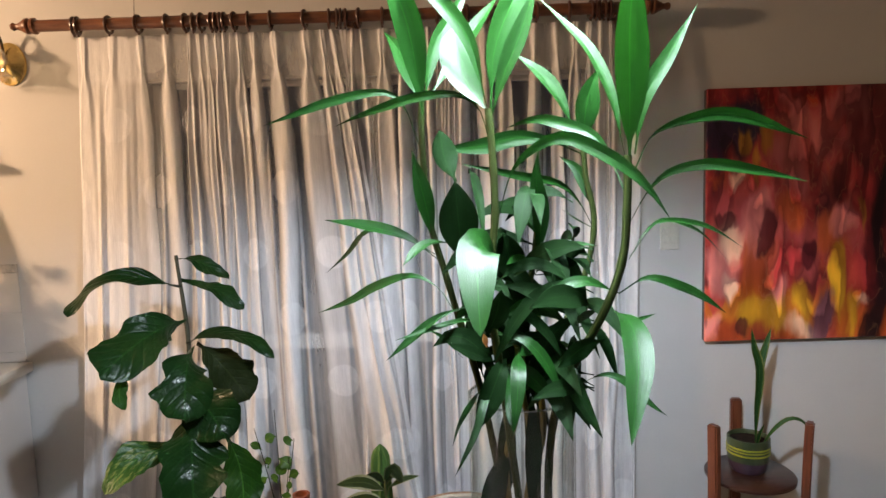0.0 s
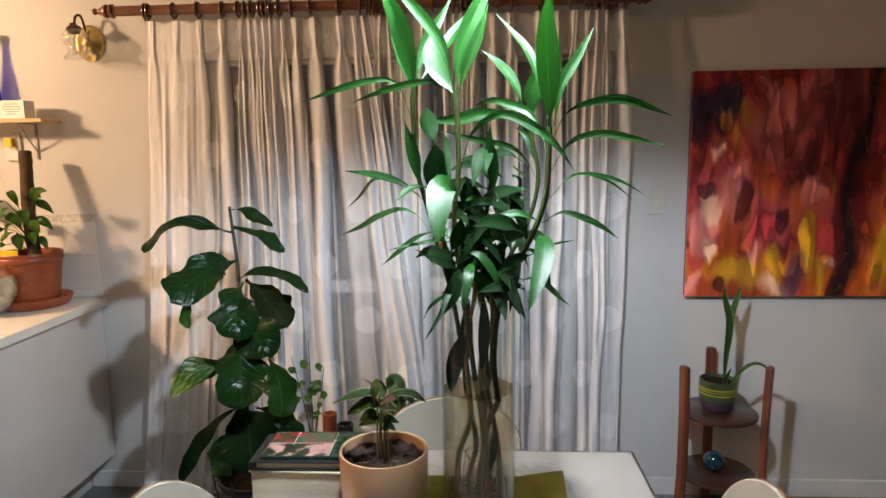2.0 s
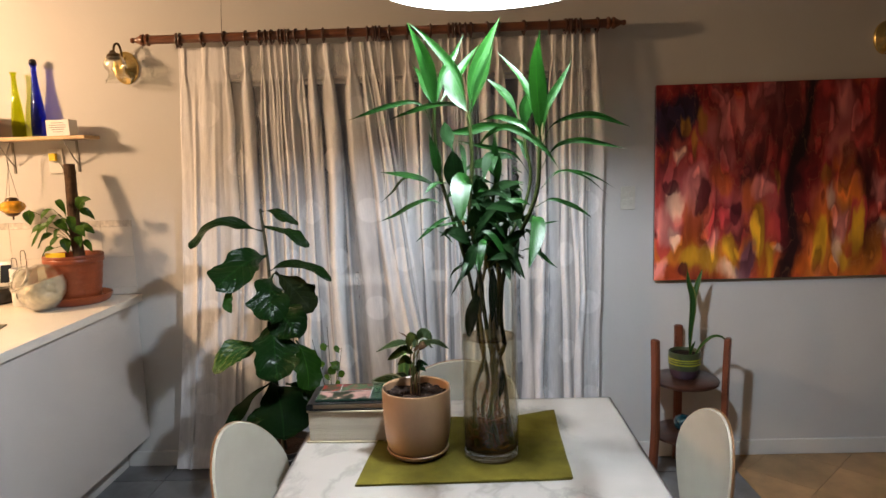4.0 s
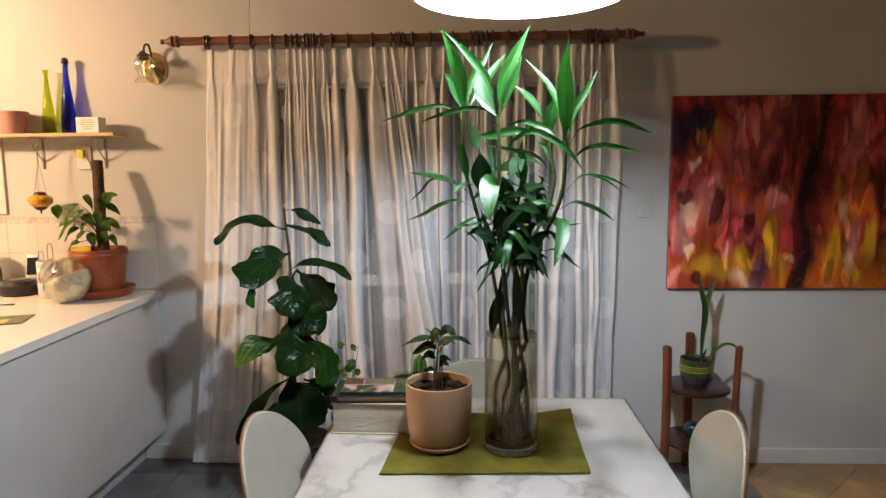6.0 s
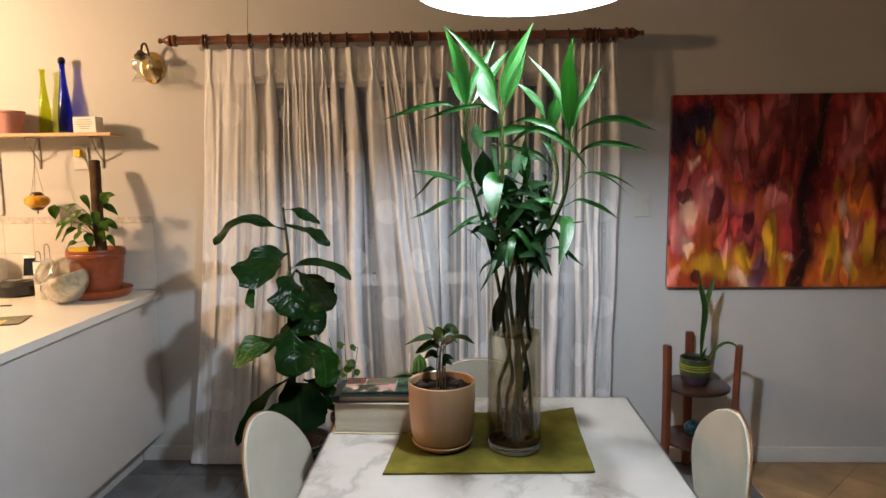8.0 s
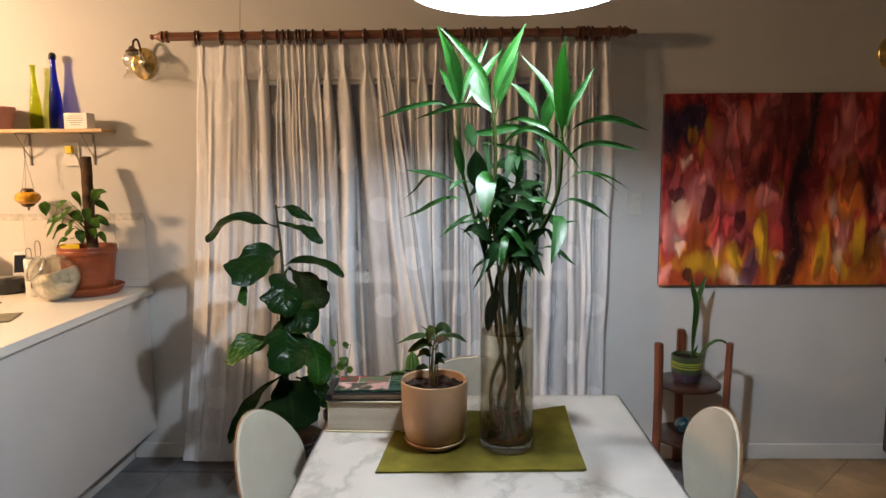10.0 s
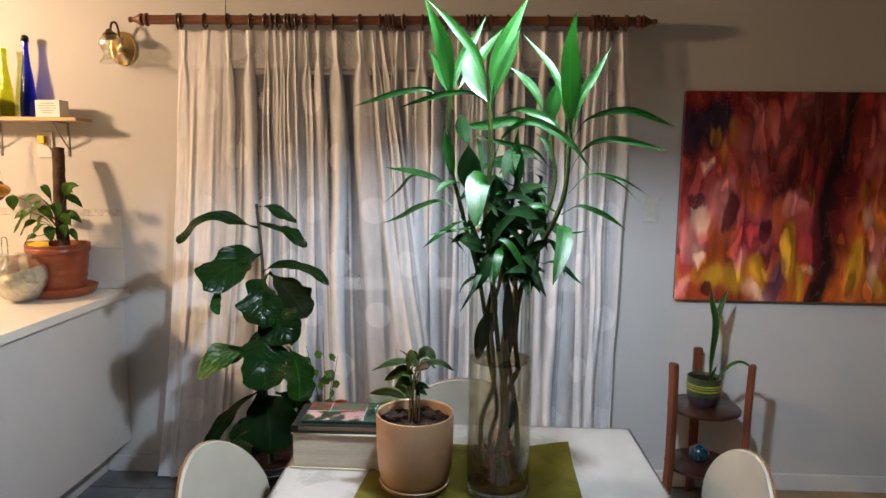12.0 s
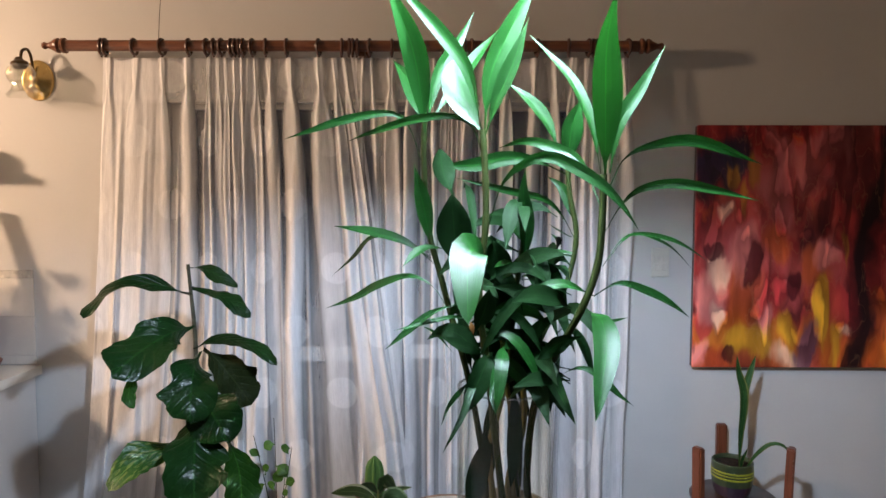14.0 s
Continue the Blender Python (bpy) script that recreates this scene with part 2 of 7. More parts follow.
def flame_paint():
    """Wet flame shapes: navy and maroon above, rose and crimson in the middle, orange, cream and yellow below, a black trunk."""
    m, n, l, p, out = node_material("flame_paint")
    tc = n.new("ShaderNodeTexCoord")

    def warped(scale, stretch, amount, source):
        mp, nz, add = n.new("ShaderNodeMapping"), n.new("ShaderNodeTexNoise"), n.new("ShaderNodeVectorMath")
        mp.inputs["Scale"].default_value = stretch
        nz.inputs["Scale"].default_value, nz.inputs["Detail"].default_value, nz.inputs["Roughness"].default_value = scale, 2.0, 0.5
        l.new(tc.outputs["Object"], mp.inputs["Vector"])
        l.new(mp.outputs["Vector"], nz.inputs["Vector"])
        add.operation = "MULTIPLY_ADD"
        l.new(nz.outputs["Color"], add.inputs[0])
        add.inputs[1].default_value = amount
        l.new(source, add.inputs[2])
        shift = n.new("ShaderNodeVectorMath")
        shift.operation = "SUBTRACT"
        l.new(add.outputs[0], shift.inputs[0])
        shift.inputs[1].default_value = tuple(v / 2 for v in amount)
        return shift.outputs[0]

    where = warped(5.0, (2.0, 1.0, 0.55), (0.10, 0.0, 0.19), tc.outputs["Object"])
    where = warped(14.0, (1.6, 1.0, 0.5), (0.05, 0.0, 0.08), where)
    sep = n.new("ShaderNodeSeparateXYZ")
    l.new(where, sep.inputs[0])
    x, z = sep.outputs[0], sep.outputs[2]

    def tongues(scale, stretch, seed, detail=3):
        mp, nz = n.new("ShaderNodeMapping"), n.new("ShaderNodeTexNoise")
        mp.inputs["Location"].default_value, mp.inputs["Scale"].default_value = (seed, seed * 0.7, seed * 1.3), stretch
        nz.inputs["Scale"].default_value, nz.inputs["Detail"].default_value, nz.inputs["Roughness"].default_value = scale, detail, 0.5
        l.new(where, mp.inputs["Vector"])
        l.new(mp.outputs["Vector"], nz.inputs["Vector"])
        return nz.outputs["Fac"]

    t1, t2, t3 = tongues(8.0, (1.5, 1, 0.7), 1.7), tongues(12.0, (1.4, 1, 0.6), 5.2), tongues(9.0, (1.4, 1, 0.6), 9.1)
    col = ramp_node(n, l, t1, [(0.30, (0.085, 0.010, 0.014)), (0.44, (0.22, 0.020, 0.022)), (0.55, (0.36, 0.032, 0.030)), (0.66, (0.50, 0.095, 0.075))]).outputs["Color"]
    # orange ground that rises from the bottom edge
    heat = n.new("ShaderNodeMapRange")
    heat.inputs["From Min"].default_value, heat.inputs["From Max"].default_value, heat.inputs["To Min"].default_value, heat.inputs["To Max"].default_value = 0.42, 0.02, -0.10, 0.16
    l.new(z, heat.inputs["Value"])
    hot = math_node(n, l, "ADD", t3, heat.outputs["Result"])
    col = mix_node(n, l, math_node(n, l, "MULTIPLY", ramp_node(n, l, hot, [(0.52, (0, 0, 0)), (0.62, (1, 1, 1))]).outputs["Color"], 0.6), col, (0.56, 0.10, 0.016))

    def dab(col, colour, strength, soft, spots):
        """Soft-edged strokes: centre x, z and half sizes of each."""
        for cx, cz, rx, rz in spots:
            mp, ln = n.new("ShaderNodeVectorMath"), n.new("ShaderNodeVectorMath")
            mp.operation, ln.operation = "MULTIPLY_ADD", "LENGTH"
            l.new(where, mp.inputs[0])
            mp.inputs[1].default_value, mp.inputs[2].default_value = (1 / rx, 0.0, 1 / rz), (-cx / rx, 0.0, -cz / rz)
            l.new(mp.outputs[0], ln.inputs[0])
            d = math_node(n, l, "ADD", ln.outputs["Value"], math_node(n, l, "MULTIPLY", math_node(n, l, "SUBTRACT", t2, 0.5), 2.0))
            k = n.new("ShaderNodeMapRange")
            k.interpolation_type = "SMOOTHSTEP"
            k.inputs["From Min"].default_value, k.inputs["From Max"].default_value = 1.0 + soft * 0.55, 1.0 - soft * 0.55
            k.inputs["To Max"].default_value = strength
            l.new(d, k.inputs["Value"])
            col = mix_node(n, l, k.outputs["Result"], col, colour)
        return col

    col = dab(col, (0.050, 0.010, 0.012), 0.85, 0.9, ((0.60, 0.76, 0.09, 0.22), (0.44, 0.52, 0.07, 0.12), (0.96, 0.46, 0.05, 0.13), (1.04, 0.74, 0.06, 0.16), (0.99, 0.20, 0.06, 0.09)))
    # broad hazy grounds under the strokes
    col = dab(col, (0.58, 0.12, 0.12), 0.60, 1.5, ((0.14, 0.42, 0.13, 0.12), (0.31, 0.31, 0.12, 0.11), (0.50, 0.36, 0.07, 0.10), (0.84, 0.33, 0.06, 0.10)))
    col = dab(col, (0.42, 0.085, 0.085), 0.40, 1.5, ((0.36, 0.70, 0.15, 0.13), (0.88, 0.70, 0.08, 0.15)))
    col = dab(col, (0.60, 0.20, 0.020), 0.75, 1.2, ((0.10, 0.13, 0.12, 0.08), (0.32, 0.09, 0.16, 0.08), (0.50, 0.17, 0.05, 0.13), (0.78, 0.14, 0.08, 0.16), (0.88, 0.30, 0.05, 0.20), (0.98, 0.10, 0.09, 0.09)))
    col = dab(col, (0.016, 0.012, 0.034), 0.95, 0.7, ((0.06, 0.76, 0.10, 0.10), (0.15, 0.82, 0.06, 0.08)))
    col = dab(col, (0.42, 0.13, 0.13), 0.60, 1.2, ((0.29, 0.64, 0.07, 0.10), (0.31, 0.79, 0.05, 0.09), (0.42, 0.74, 0.06, 0.10), (0.49, 0.84, 0.06, 0.06), (0.84, 0.68, 0.06, 0.12), (0.86, 0.82, 0.05, 0.08)))
    col = dab(col, (0.34, 0.15, 0.02), 0.75, 0.7, ((0.22, 0.74, 0.022, 0.06), (0.13, 0.73, 0.018, 0.05), (0.17, 0.63, 0.02, 0.06), (0.555, 0.48, 0.014, 0.09), (0.78, 0.46, 0.03, 0.04)))
    col = dab(col, (0.58, 0.12, 0.015), 0.7, 0.9, ((0.18, 0.27, 0.07, 0.13), (0.77, 0.27, 0.06, 0.14), (0.90, 0.34, 0.03, 0.11), (0.46, 0.38, 0.05, 0.08), (0.60, 0.06, 0.10, 0.06), (0.30, 0.46, 0.05, 0.06)))
    col = dab(col, (0.46, 0.040, 0.045), 0.85, 0.4, ((0.54, 0.25, 0.045, 0.10), (0.29, 0.24, 0.055, 0.11), (0.03, 0.17, 0.045, 0.06), (0.93, 0.27, 0.04, 0.08), (1.07, 0.12, 0.04, 0.08)))
    col = dab(col, (0.72, 0.24, 0.22), 0.8, 0.8, ((0.17, 0.43, 0.045, 0.09), (0.05, 0.27, 0.06, 0.09), (0.03, 0.05, 0.04, 0.06), (0.49, 0.43, 0.035, 0.06), (0.86, 0.26, 0.03, 0.07), (1.05, 0.43, 0.06, 0.08), (0.27, 0.16, 0.04, 0.05)))
    col = dab(col, (0.80, 0.55, 0.40), 0.72, 0.9, ((0.085, 0.38, 0.03, 0.06), (0.085, 0.21, 0.022, 0.05), (0.35, 0.045, 0.05, 0.04), (0.565, 0.15, 0.03, 0.03), (0.82, 0.35, 0.028, 0.05), (0.85, 0.13, 0.022, 0.06), (1.10, 0.20, 0.05, 0.07), (0.10, 0.58, 0.02, 0.04)))
    col = dab(col, (0.66, 0.36, 0.022), 0.9, 0.7, ((0.36, 0.13, 0.03, 0.07), (0.53, 0.10, 0.025, 0.09), (0.93, 0.22, 0.022, 0.10), (0.22, 0.09, 0.09, 0.07), (0.47, 0.22, 0.022, 0.13), (0.76, 0.16, 0.035, 0.10), (0.89, 0.10, 0.03, 0.05)))
    col = dab(col, (0.085, 0.008, 0.014), 0.9, 0.45, ((0.215, 0.38, 0.03, 0.07), (0.07, 0.44, 0.04, 0.022), (0.15, 0.03, 0.04, 0.03), (0.37, 0.33, 0.02, 0.05)))
    col = dab(col, (0.13, 0.055, 0.10), 0.85, 0.5, ((0.425, 0.07, 0.032, 0.075),))
    # layered wet tongues: each fades upward from a crisp edge
    for seed, scale, much in ((21.3, 4.2, 3.2), (33.7, 8.5, 2.6)):
        saw = math_node(n, l, "FRACT", math_node(n, l, "MULTIPLY", tongues(scale, (1.7, 1, 0.62), seed, 1.0), much))
        col = mix_node(n, l, 1.0, col, ramp_node(n, l, saw, [(0.0, (0.60, 0.52, 0.55)), (0.45, (1.0, 0.97, 0.95)), (0.9, (1.40, 1.42, 1.34)), (1.0, (0.8, 0.72, 0.72))]).outputs["Color"], "MULTIPLY")
    # the trunk leans and swells on its way down
    bow = math_node(n, l, "MULTIPLY", math_node(n, l, "SINE", math_node(n, l, "MULTIPLY", z, 9.5)), 0.020)
    line = math_node(n, l, "ADD", math_node(n, l, "MULTIPLY_ADD", z, 0.115, 0.595), bow)
    d = math_node(n, l, "ADD", math_node(n, l, "ABSOLUTE", math_node(n, l, "SUBTRACT", x, line)), math_node(n, l, "MULTIPLY", math_node(n, l, "SUBTRACT", t2, 0.5), 0.05))
    trunk = ramp_node(n, l, d, [(0.014, (1, 1, 1)), (0.052, (0, 0, 0))]).outputs["Color"]
    col = mix_node(n, l, math_node(n, l, "MULTIPLY", trunk, 0.97), col, (0.012, 0.006, 0.008))
    # thin wet rims and upright brush marks
    rim = ramp_node(n, l, math_node(n, l, "ABSOLUTE", math_node(n, l, "SUBTRACT", t1, 0.52)), [(0.002, (1, 1, 1)), (0.012, (0, 0, 0))]).outputs["Color"]
    col = mix_node(n, l, math_node(n, l, "MULTIPLY", rim, 0.10), col, (0.62, 0.32, 0.16))
    streak = noise_node(n, l, 34, 4, (1, 1, 0.2), 0.6)
    col = mix_node(n, l, 1.0, col, ramp_node(n, l, streak.outputs["Fac"], [(0.3, (0.86,) * 3), (0.65, (1.0,) * 3)]).outputs["Color"], "MULTIPLY")
    l.new(col, p.inputs["Base Color"])
    p.inputs["Roughness"].default_value = 0.42
    p.inputs["Specular IOR Level"].default_value = 0.3
    weave = noise_node(n, l, 240, 2)
    b = n.new("ShaderNodeBump")
    b.inputs["Strength"].default_value, b.inputs["Distance"].default_value = 0.25, 0.0015
    l.new(math_node(n, l, "ADD", weave.outputs["Fac"], streak.outputs["Fac"]), b.inputs["Height"])
    l.new(b.outputs["Normal"], p.inputs["Normal"])
    return m


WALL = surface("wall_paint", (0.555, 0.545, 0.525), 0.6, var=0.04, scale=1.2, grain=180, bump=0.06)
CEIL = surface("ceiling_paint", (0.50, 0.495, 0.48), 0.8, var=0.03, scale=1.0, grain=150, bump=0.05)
# for walls out of view: darker than WALL to lessen bounced light
FAR_WALL = surface("unseen_wall_dark_beige", (0.24, 0.22, 0.19), 0.6, var=0.06, scale=1.2, grain=180, bump=0.06)
WHITE = surface("white_gloss_paint", (0.646, 0.6375, 0.612), 0.35, var=0.04, scale=3, grain=60, bump=0.04)
PANEL = surface("white_laminate", (0.60, 0.565, 0.53), 0.4, var=0.03, scale=2, grain=90, bump=0.03)
TOP = surface("cream_laminate", (0.74, 0.70, 0.62), 0.3, var=0.04, scale=4, grain=200, bump=0.02)
GREY_TILE = surface("slate_grey_tile", (0.17, 0.175, 0.185), 0.42, var=0.3, scale=5, grain=30, bump=0.25, per_object=0.25)
TAN_TILE = surface("tan_tile", (0.40, 0.245, 0.115), 0.4, var=0.22, scale=6, grain=40, bump=0.15, per_object=0.2)
GROUT = surface("grout", (0.16, 0.15, 0.14), 0.9, var=0.2, scale=8, grain=120, bump=0.3)
WALL_TILE = surface("glazed_wall_tile", (0.68, 0.646, 0.5865), 0.12, var=0.03, scale=8, grain=40, bump=0.03, per_object=0.05)
BAND_TILE = surface("patterned_border_tile", (0.62, 0.58, 0.52), 0.2, var=0.25, scale=40, grain=90, bump=0.05)
SHEER = sheer_fabric()
ROD_WOOD = wood("red_brown_rod_wood", (0.10, 0.032, 0.014), (0.24, 0.085, 0.036), 0.3, (14, 1, 1), 6)
RING_WOOD = wood("dark_ring_wood", (0.035, 0.012, 0.007), (0.09, 0.03, 0.015), 0.3, (1, 1, 1), 12)
STAND_WOOD = wood("mahogany_stain", (0.09, 0.024, 0.011), (0.19, 0.058, 0.025), 0.35, (1, 1, 14), 6)
SHELF_WOOD = wood("dark_walnut_shelf", (0.025, 0.009, 0.006), (0.06, 0.022, 0.014), 0.3, (14, 1, 1), 6)
PINE = wood("pine_board", (0.55, 0.36, 0.17), (0.70, 0.50, 0.28), 0.45, (14, 1, 1), 5)
PLY = wood("bent_plywood", (0.12, 0.052, 0.022), (0.25, 0.12, 0.05), 0.35, (1, 1, 14), 6)
DARK_WOOD = wood("dark_cabinet_wood", (0.025, 0.012, 0.008), (0.06, 0.03, 0.02), 0.4, (1, 1, 14), 6)
BRASS = surface("polished_brass", (0.83, 0.60, 0.23), 0.24, 1.0, var=0.12, scale=20, grain=90, bump=0.02)
BRONZE = surface("dark_bronze", (0.10, 0.065, 0.035), 0.35, 0.8, var=0.25, scale=25, grain=90, bump=0.05)
STEEL = surface("brushed_steel", (0.62, 0.60, 0.57), 0.25, 1.0, var=0.1, scale=10, grain=120, bump=0.03)
GREY_METAL = surface("grey_bracket_metal", (0.30, 0.29, 0.27), 0.4, 0.7, var=0.15, scale=20, grain=90, bump=0.05)
BLACK = surface("black_plastic", (0.012, 0.012, 0.013), 0.3, var=0.2, scale=10, grain=120, bump=0.05)
MARBLE = marble_laminate()
TABLE_EDGE = surface("dark_table_edge", (0.05, 0.045, 0.04), 0.4, var=0.2, scale=8, grain=60, bump=0.05)
OLIVE = surface("olive_linen", (0.068, 0.055, 0.008), 0.9, var=0.25, scale=14, grain=420, bump=0.6, dist=0.001, spec=0.06)
CREAM = surface("cream_upholstery", (0.262, 0.233, 0.185), 0.8, var=0.07, scale=7, grain=380, bump=0.4, dist=0.001)
PEACH = surface("peach_glaze", (0.315, 0.180, 0.095), 0.34, var=0.10, scale=7, grain=70, bump=0.03, coat=0.22)
SOIL = surface("potting_soil", (0.024, 0.014, 0.010), 0.95, var=0.5, scale=40, grain=140, bump=1.0, dist=0.01, spec=0.12)
TERRACOTTA = surface("terracotta", (0.29, 0.066, 0.022), 0.36, var=0.26, scale=7, grain=90, bump=0.2)
CLEAR = glass("clear_glass", (0.93, 0.945, 0.93), 0.03, 1.45, 0.0, 0.10)
VASE_GLASS = glass("vase_glass", (0.975, 0.985, 0.97), 0.01, 1.5, 0.0, 0.022, 3.2)
GLASS_RIM = glass("thick_glass_rim", (0.84, 0.87, 0.82), 0.04, 1.5, 0.0, 0.16, 2.4)
ROLLED_RIM = glass("rolled_glass_rim", (0.86, 0.87, 0.82), 0.12, 1.5, 0.0, 0.34, 1.8)
WATER_FILM = glass("still_water_surface", (0.66, 0.57, 0.43), 0.02, 1.33, 0.0, 0.05)
FROST = glass("pressed_glass", (0.97, 0.97, 0.95), 0.10, 1.45, 0.0, 0.09, 2.6)
JAR_GLASS = glass("jar_glass", (0.95, 0.955, 0.93), 0.02, 1.45, 0.0, 0.10, 2.0)
SWITCH = surface("aged_white_plastic", (0.58, 0.56, 0.49), 0.4, var=0.05, scale=12, grain=60, bump=0.02)
PANE = glass("window_glass", (0.95, 0.96, 0.96), 0.2)
WATER = glass("stale_water", (0.945, 0.895, 0.79), 0.01, 1.33, 0.14, 0.012)
GREEN_GLASS = glass("green_glass", (0.80, 0.84, 0.28))
BLUE_GLASS = glass("cobalt_glass", (0.20, 0.27, 0.82))
AMBER_GLASS = surface("amber_glass", (0.75, 0.36, 0.02), 0.1, var=0.3, scale=30, grain=60, bump=0.02, coat=0.6)
TEAL_GLASS = surface("teal_glass", (0.006, 0.042, 0.058), 0.08, var=0.5, scale=30, grain=60, bump=0.02, coat=0.8)
PALE_GREEN_GLASS = glass("pale_green_glass", (0.84, 0.94, 0.86))
PINK = surface("pink_glaze", (0.62, 0.30, 0.27), 0.4, var=0.08, scale=6, grain=60, bump=0.05)
PAPER = surface("white_card", (0.78, 0.77, 0.74), 0.7, var=0.04, scale=20, grain=200, bump=0.05)
INK = surface("grey_print", (0.28, 0.28, 0.28), 0.8, var=0.1, scale=20, grain=100, bump=0)
PAGES = surface("book_pages", (0.4185, 0.3645, 0.2835), 0.85, var=0.14, scale=3, grain=60, bump=0.7, stretch=(0.3, 0.3, 12), dist=0.003)
COVER = surface("black_book_cover", (0.010, 0.010, 0.010), 0.5, var=0.2, scale=8, grain=80, bump=0.05, spec=0.15)
GREEN_COVER = surface("green_book_cover", (0.008, 0.028, 0.02), 0.25, var=0.2, scale=8, grain=60, bump=0.02)
CREAM_COVER = surface("cream_book_cover", (0.36, 0.30, 0.20), 0.6, var=0.12, scale=8, grain=80, bump=0.1)
STALK = leaf_surface("bamboo_stalk", (0.008, 0.014, 0.003), (0.022, 0.028, 0.007), 0.5, 0.0, gloss=0.06)
# olive cane colour brightened to stand for lamplight reaching the lower stems
CANE = surface("brightened_olive_cane", (0.150, 0.160, 0.034), 0.6, var=0.4, scale=14, grain=60, bump=0.3, second=(0.120, 0.085, 0.028), spec=0.08)
ROOT = surface("rusty_brown_roots", (0.20, 0.085, 0.030), 0.8, var=0.3, scale=30, grain=90, bump=0.2, spec=0.05)
SILT = surface("rusty_silt", (0.075, 0.034, 0.014), 0.9, var=0.35, scale=40, grain=140, bump=0.5)
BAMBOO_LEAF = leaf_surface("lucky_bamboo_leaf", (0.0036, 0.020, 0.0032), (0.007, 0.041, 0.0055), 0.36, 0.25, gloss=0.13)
# leaf green darkened so that its colour carries the shade among the leaves
DARK_LEAF = leaf_surface("shade_darkened_leaf", (0.0025, 0.009, 0.0025), (0.005, 0.017, 0.004), 0.55, 0.08, gloss=0.03)
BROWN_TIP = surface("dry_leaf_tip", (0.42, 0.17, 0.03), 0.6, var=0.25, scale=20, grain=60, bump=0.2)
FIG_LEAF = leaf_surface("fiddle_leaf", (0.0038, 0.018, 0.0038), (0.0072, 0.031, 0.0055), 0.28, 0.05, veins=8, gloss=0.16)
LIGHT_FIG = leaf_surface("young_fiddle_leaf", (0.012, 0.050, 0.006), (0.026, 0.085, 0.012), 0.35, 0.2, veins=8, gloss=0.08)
# duller, darker copy of the fig leaf, with shade in its colour
SHADED_FIG = leaf_surface("shaded_fiddle_leaf", (0.008, 0.014, 0.004), (0.016, 0.022, 0.007), 0.5, 0.1, veins=8, gloss=0.04)
PALE_FIG = leaf_surface("variegated_fiddle_leaf", (0.015, 0.055, 0.008), (0.035, 0.10, 0.018), 0.3, 0.18, veins=9, blotch=(0.12, 0.16, 0.04))
BARK = surface("grey_green_bark", (0.040, 0.038, 0.020), 0.8, var=0.3, scale=20, grain=80, bump=0.6, dist=0.004)
EDGED_LEAF = leaf_surface("white_edged_leaf", (0.007, 0.014, 0.004), (0.018, 0.028, 0.008), 0.55, 0.12, gloss=0.04, edge=(0.055, 0.065, 0.03))
PALE_EDGED = leaf_surface("cream_edged_leaf", (0.025, 0.042, 0.010), (0.04, 0.06, 0.017), 0.5, 0.15, gloss=0.05, edge=(0.26, 0.27, 0.17))
OLIVE_LEAF = leaf_surface("olive_young_leaf", (0.014, 0.024, 0.004), (0.030, 0.042, 0.008), 0.5, 0.22, gloss=0.05)
STEM_OLIVE = surface("pale_olive_stem", (0.10, 0.11, 0.035), 0.6, var=0.2, scale=30, grain=90, bump=0.05, spec=0.1)
STEM_PINK = surface("pinkish_brown_stem", (0.15, 0.095, 0.05), 0.6, var=0.2, scale=30, grain=90, bump=0.05, spec=0.1)
RED_LEAF = leaf_surface("dusky_young_leaf", (0.08, 0.035, 0.02), (0.15, 0.075, 0.04), 0.45, 0.2)
SNAKE_LEAF = leaf_surface("snake_plant_leaf", (0.012, 0.042, 0.010), (0.035, 0.090, 0.022), 0.4, 0.05, gloss=0.08, edge=(0.12, 0.13, 0.035))
POTHOS_LEAF = leaf_surface("pothos_leaf", (0.022, 0.068, 0.009), (0.080, 0.165, 0.022), 0.3, 0.22)
CACTUS = leaf_surface("cactus_skin", (0.05, 0.12, 0.025), (0.12, 0.24, 0.06), 0.5, 0.05)
MOSS = surface("coir_pole", (0.085, 0.045, 0.02), 0.95, var=0.4, scale=30, grain=160, bump=1.0, dist=0.006)
DARK_POT = surface("dark_glaze_pot", (0.010, 0.010, 0.011), 0.35, var=0.2, scale=6, grain=60, bump=0.05)
GREEN_GLAZE = surface("green_glaze", (0.045, 0.062, 0.026), 0.35, var=0.15, scale=12, grain=60, bump=0.05)
PURPLE_GLAZE = surface("aubergine_glaze", (0.055, 0.03, 0.05), 0.35, var=0.15, scale=12, grain=60, bump=0.05)
YELLOW_GLAZE = surface("yellow_green_stripe", (0.29, 0.29, 0.022), 0.4, var=0.1, scale=12, grain=60, bump=0.05)
YELLOW = surface("yellow_plastic", (0.80, 0.55, 0.02), 0.4, var=0.08, scale=12, grain=60, bump=0.03)
OATS = surface("rolled_oats", (0.78, 0.70, 0.55), 0.9, var=0.3, scale=60, grain=180, bump=1.0, dist=0.006)
FLAME = flame_paint()
WARM_BULB = glowing("warm_opal_glass", (1.0, 0.72, 0.40), 8.0)
SCREEN = surface("dark_screen", (0.02, 0.025, 0.035), 0.08, var=0.1, scale=8, grain=40, bump=0)
BLACK_HOSE = surface("black_cord", (0.02, 0.02, 0.02), 0.6, var=0.2, scale=20, grain=60, bump=0.1)


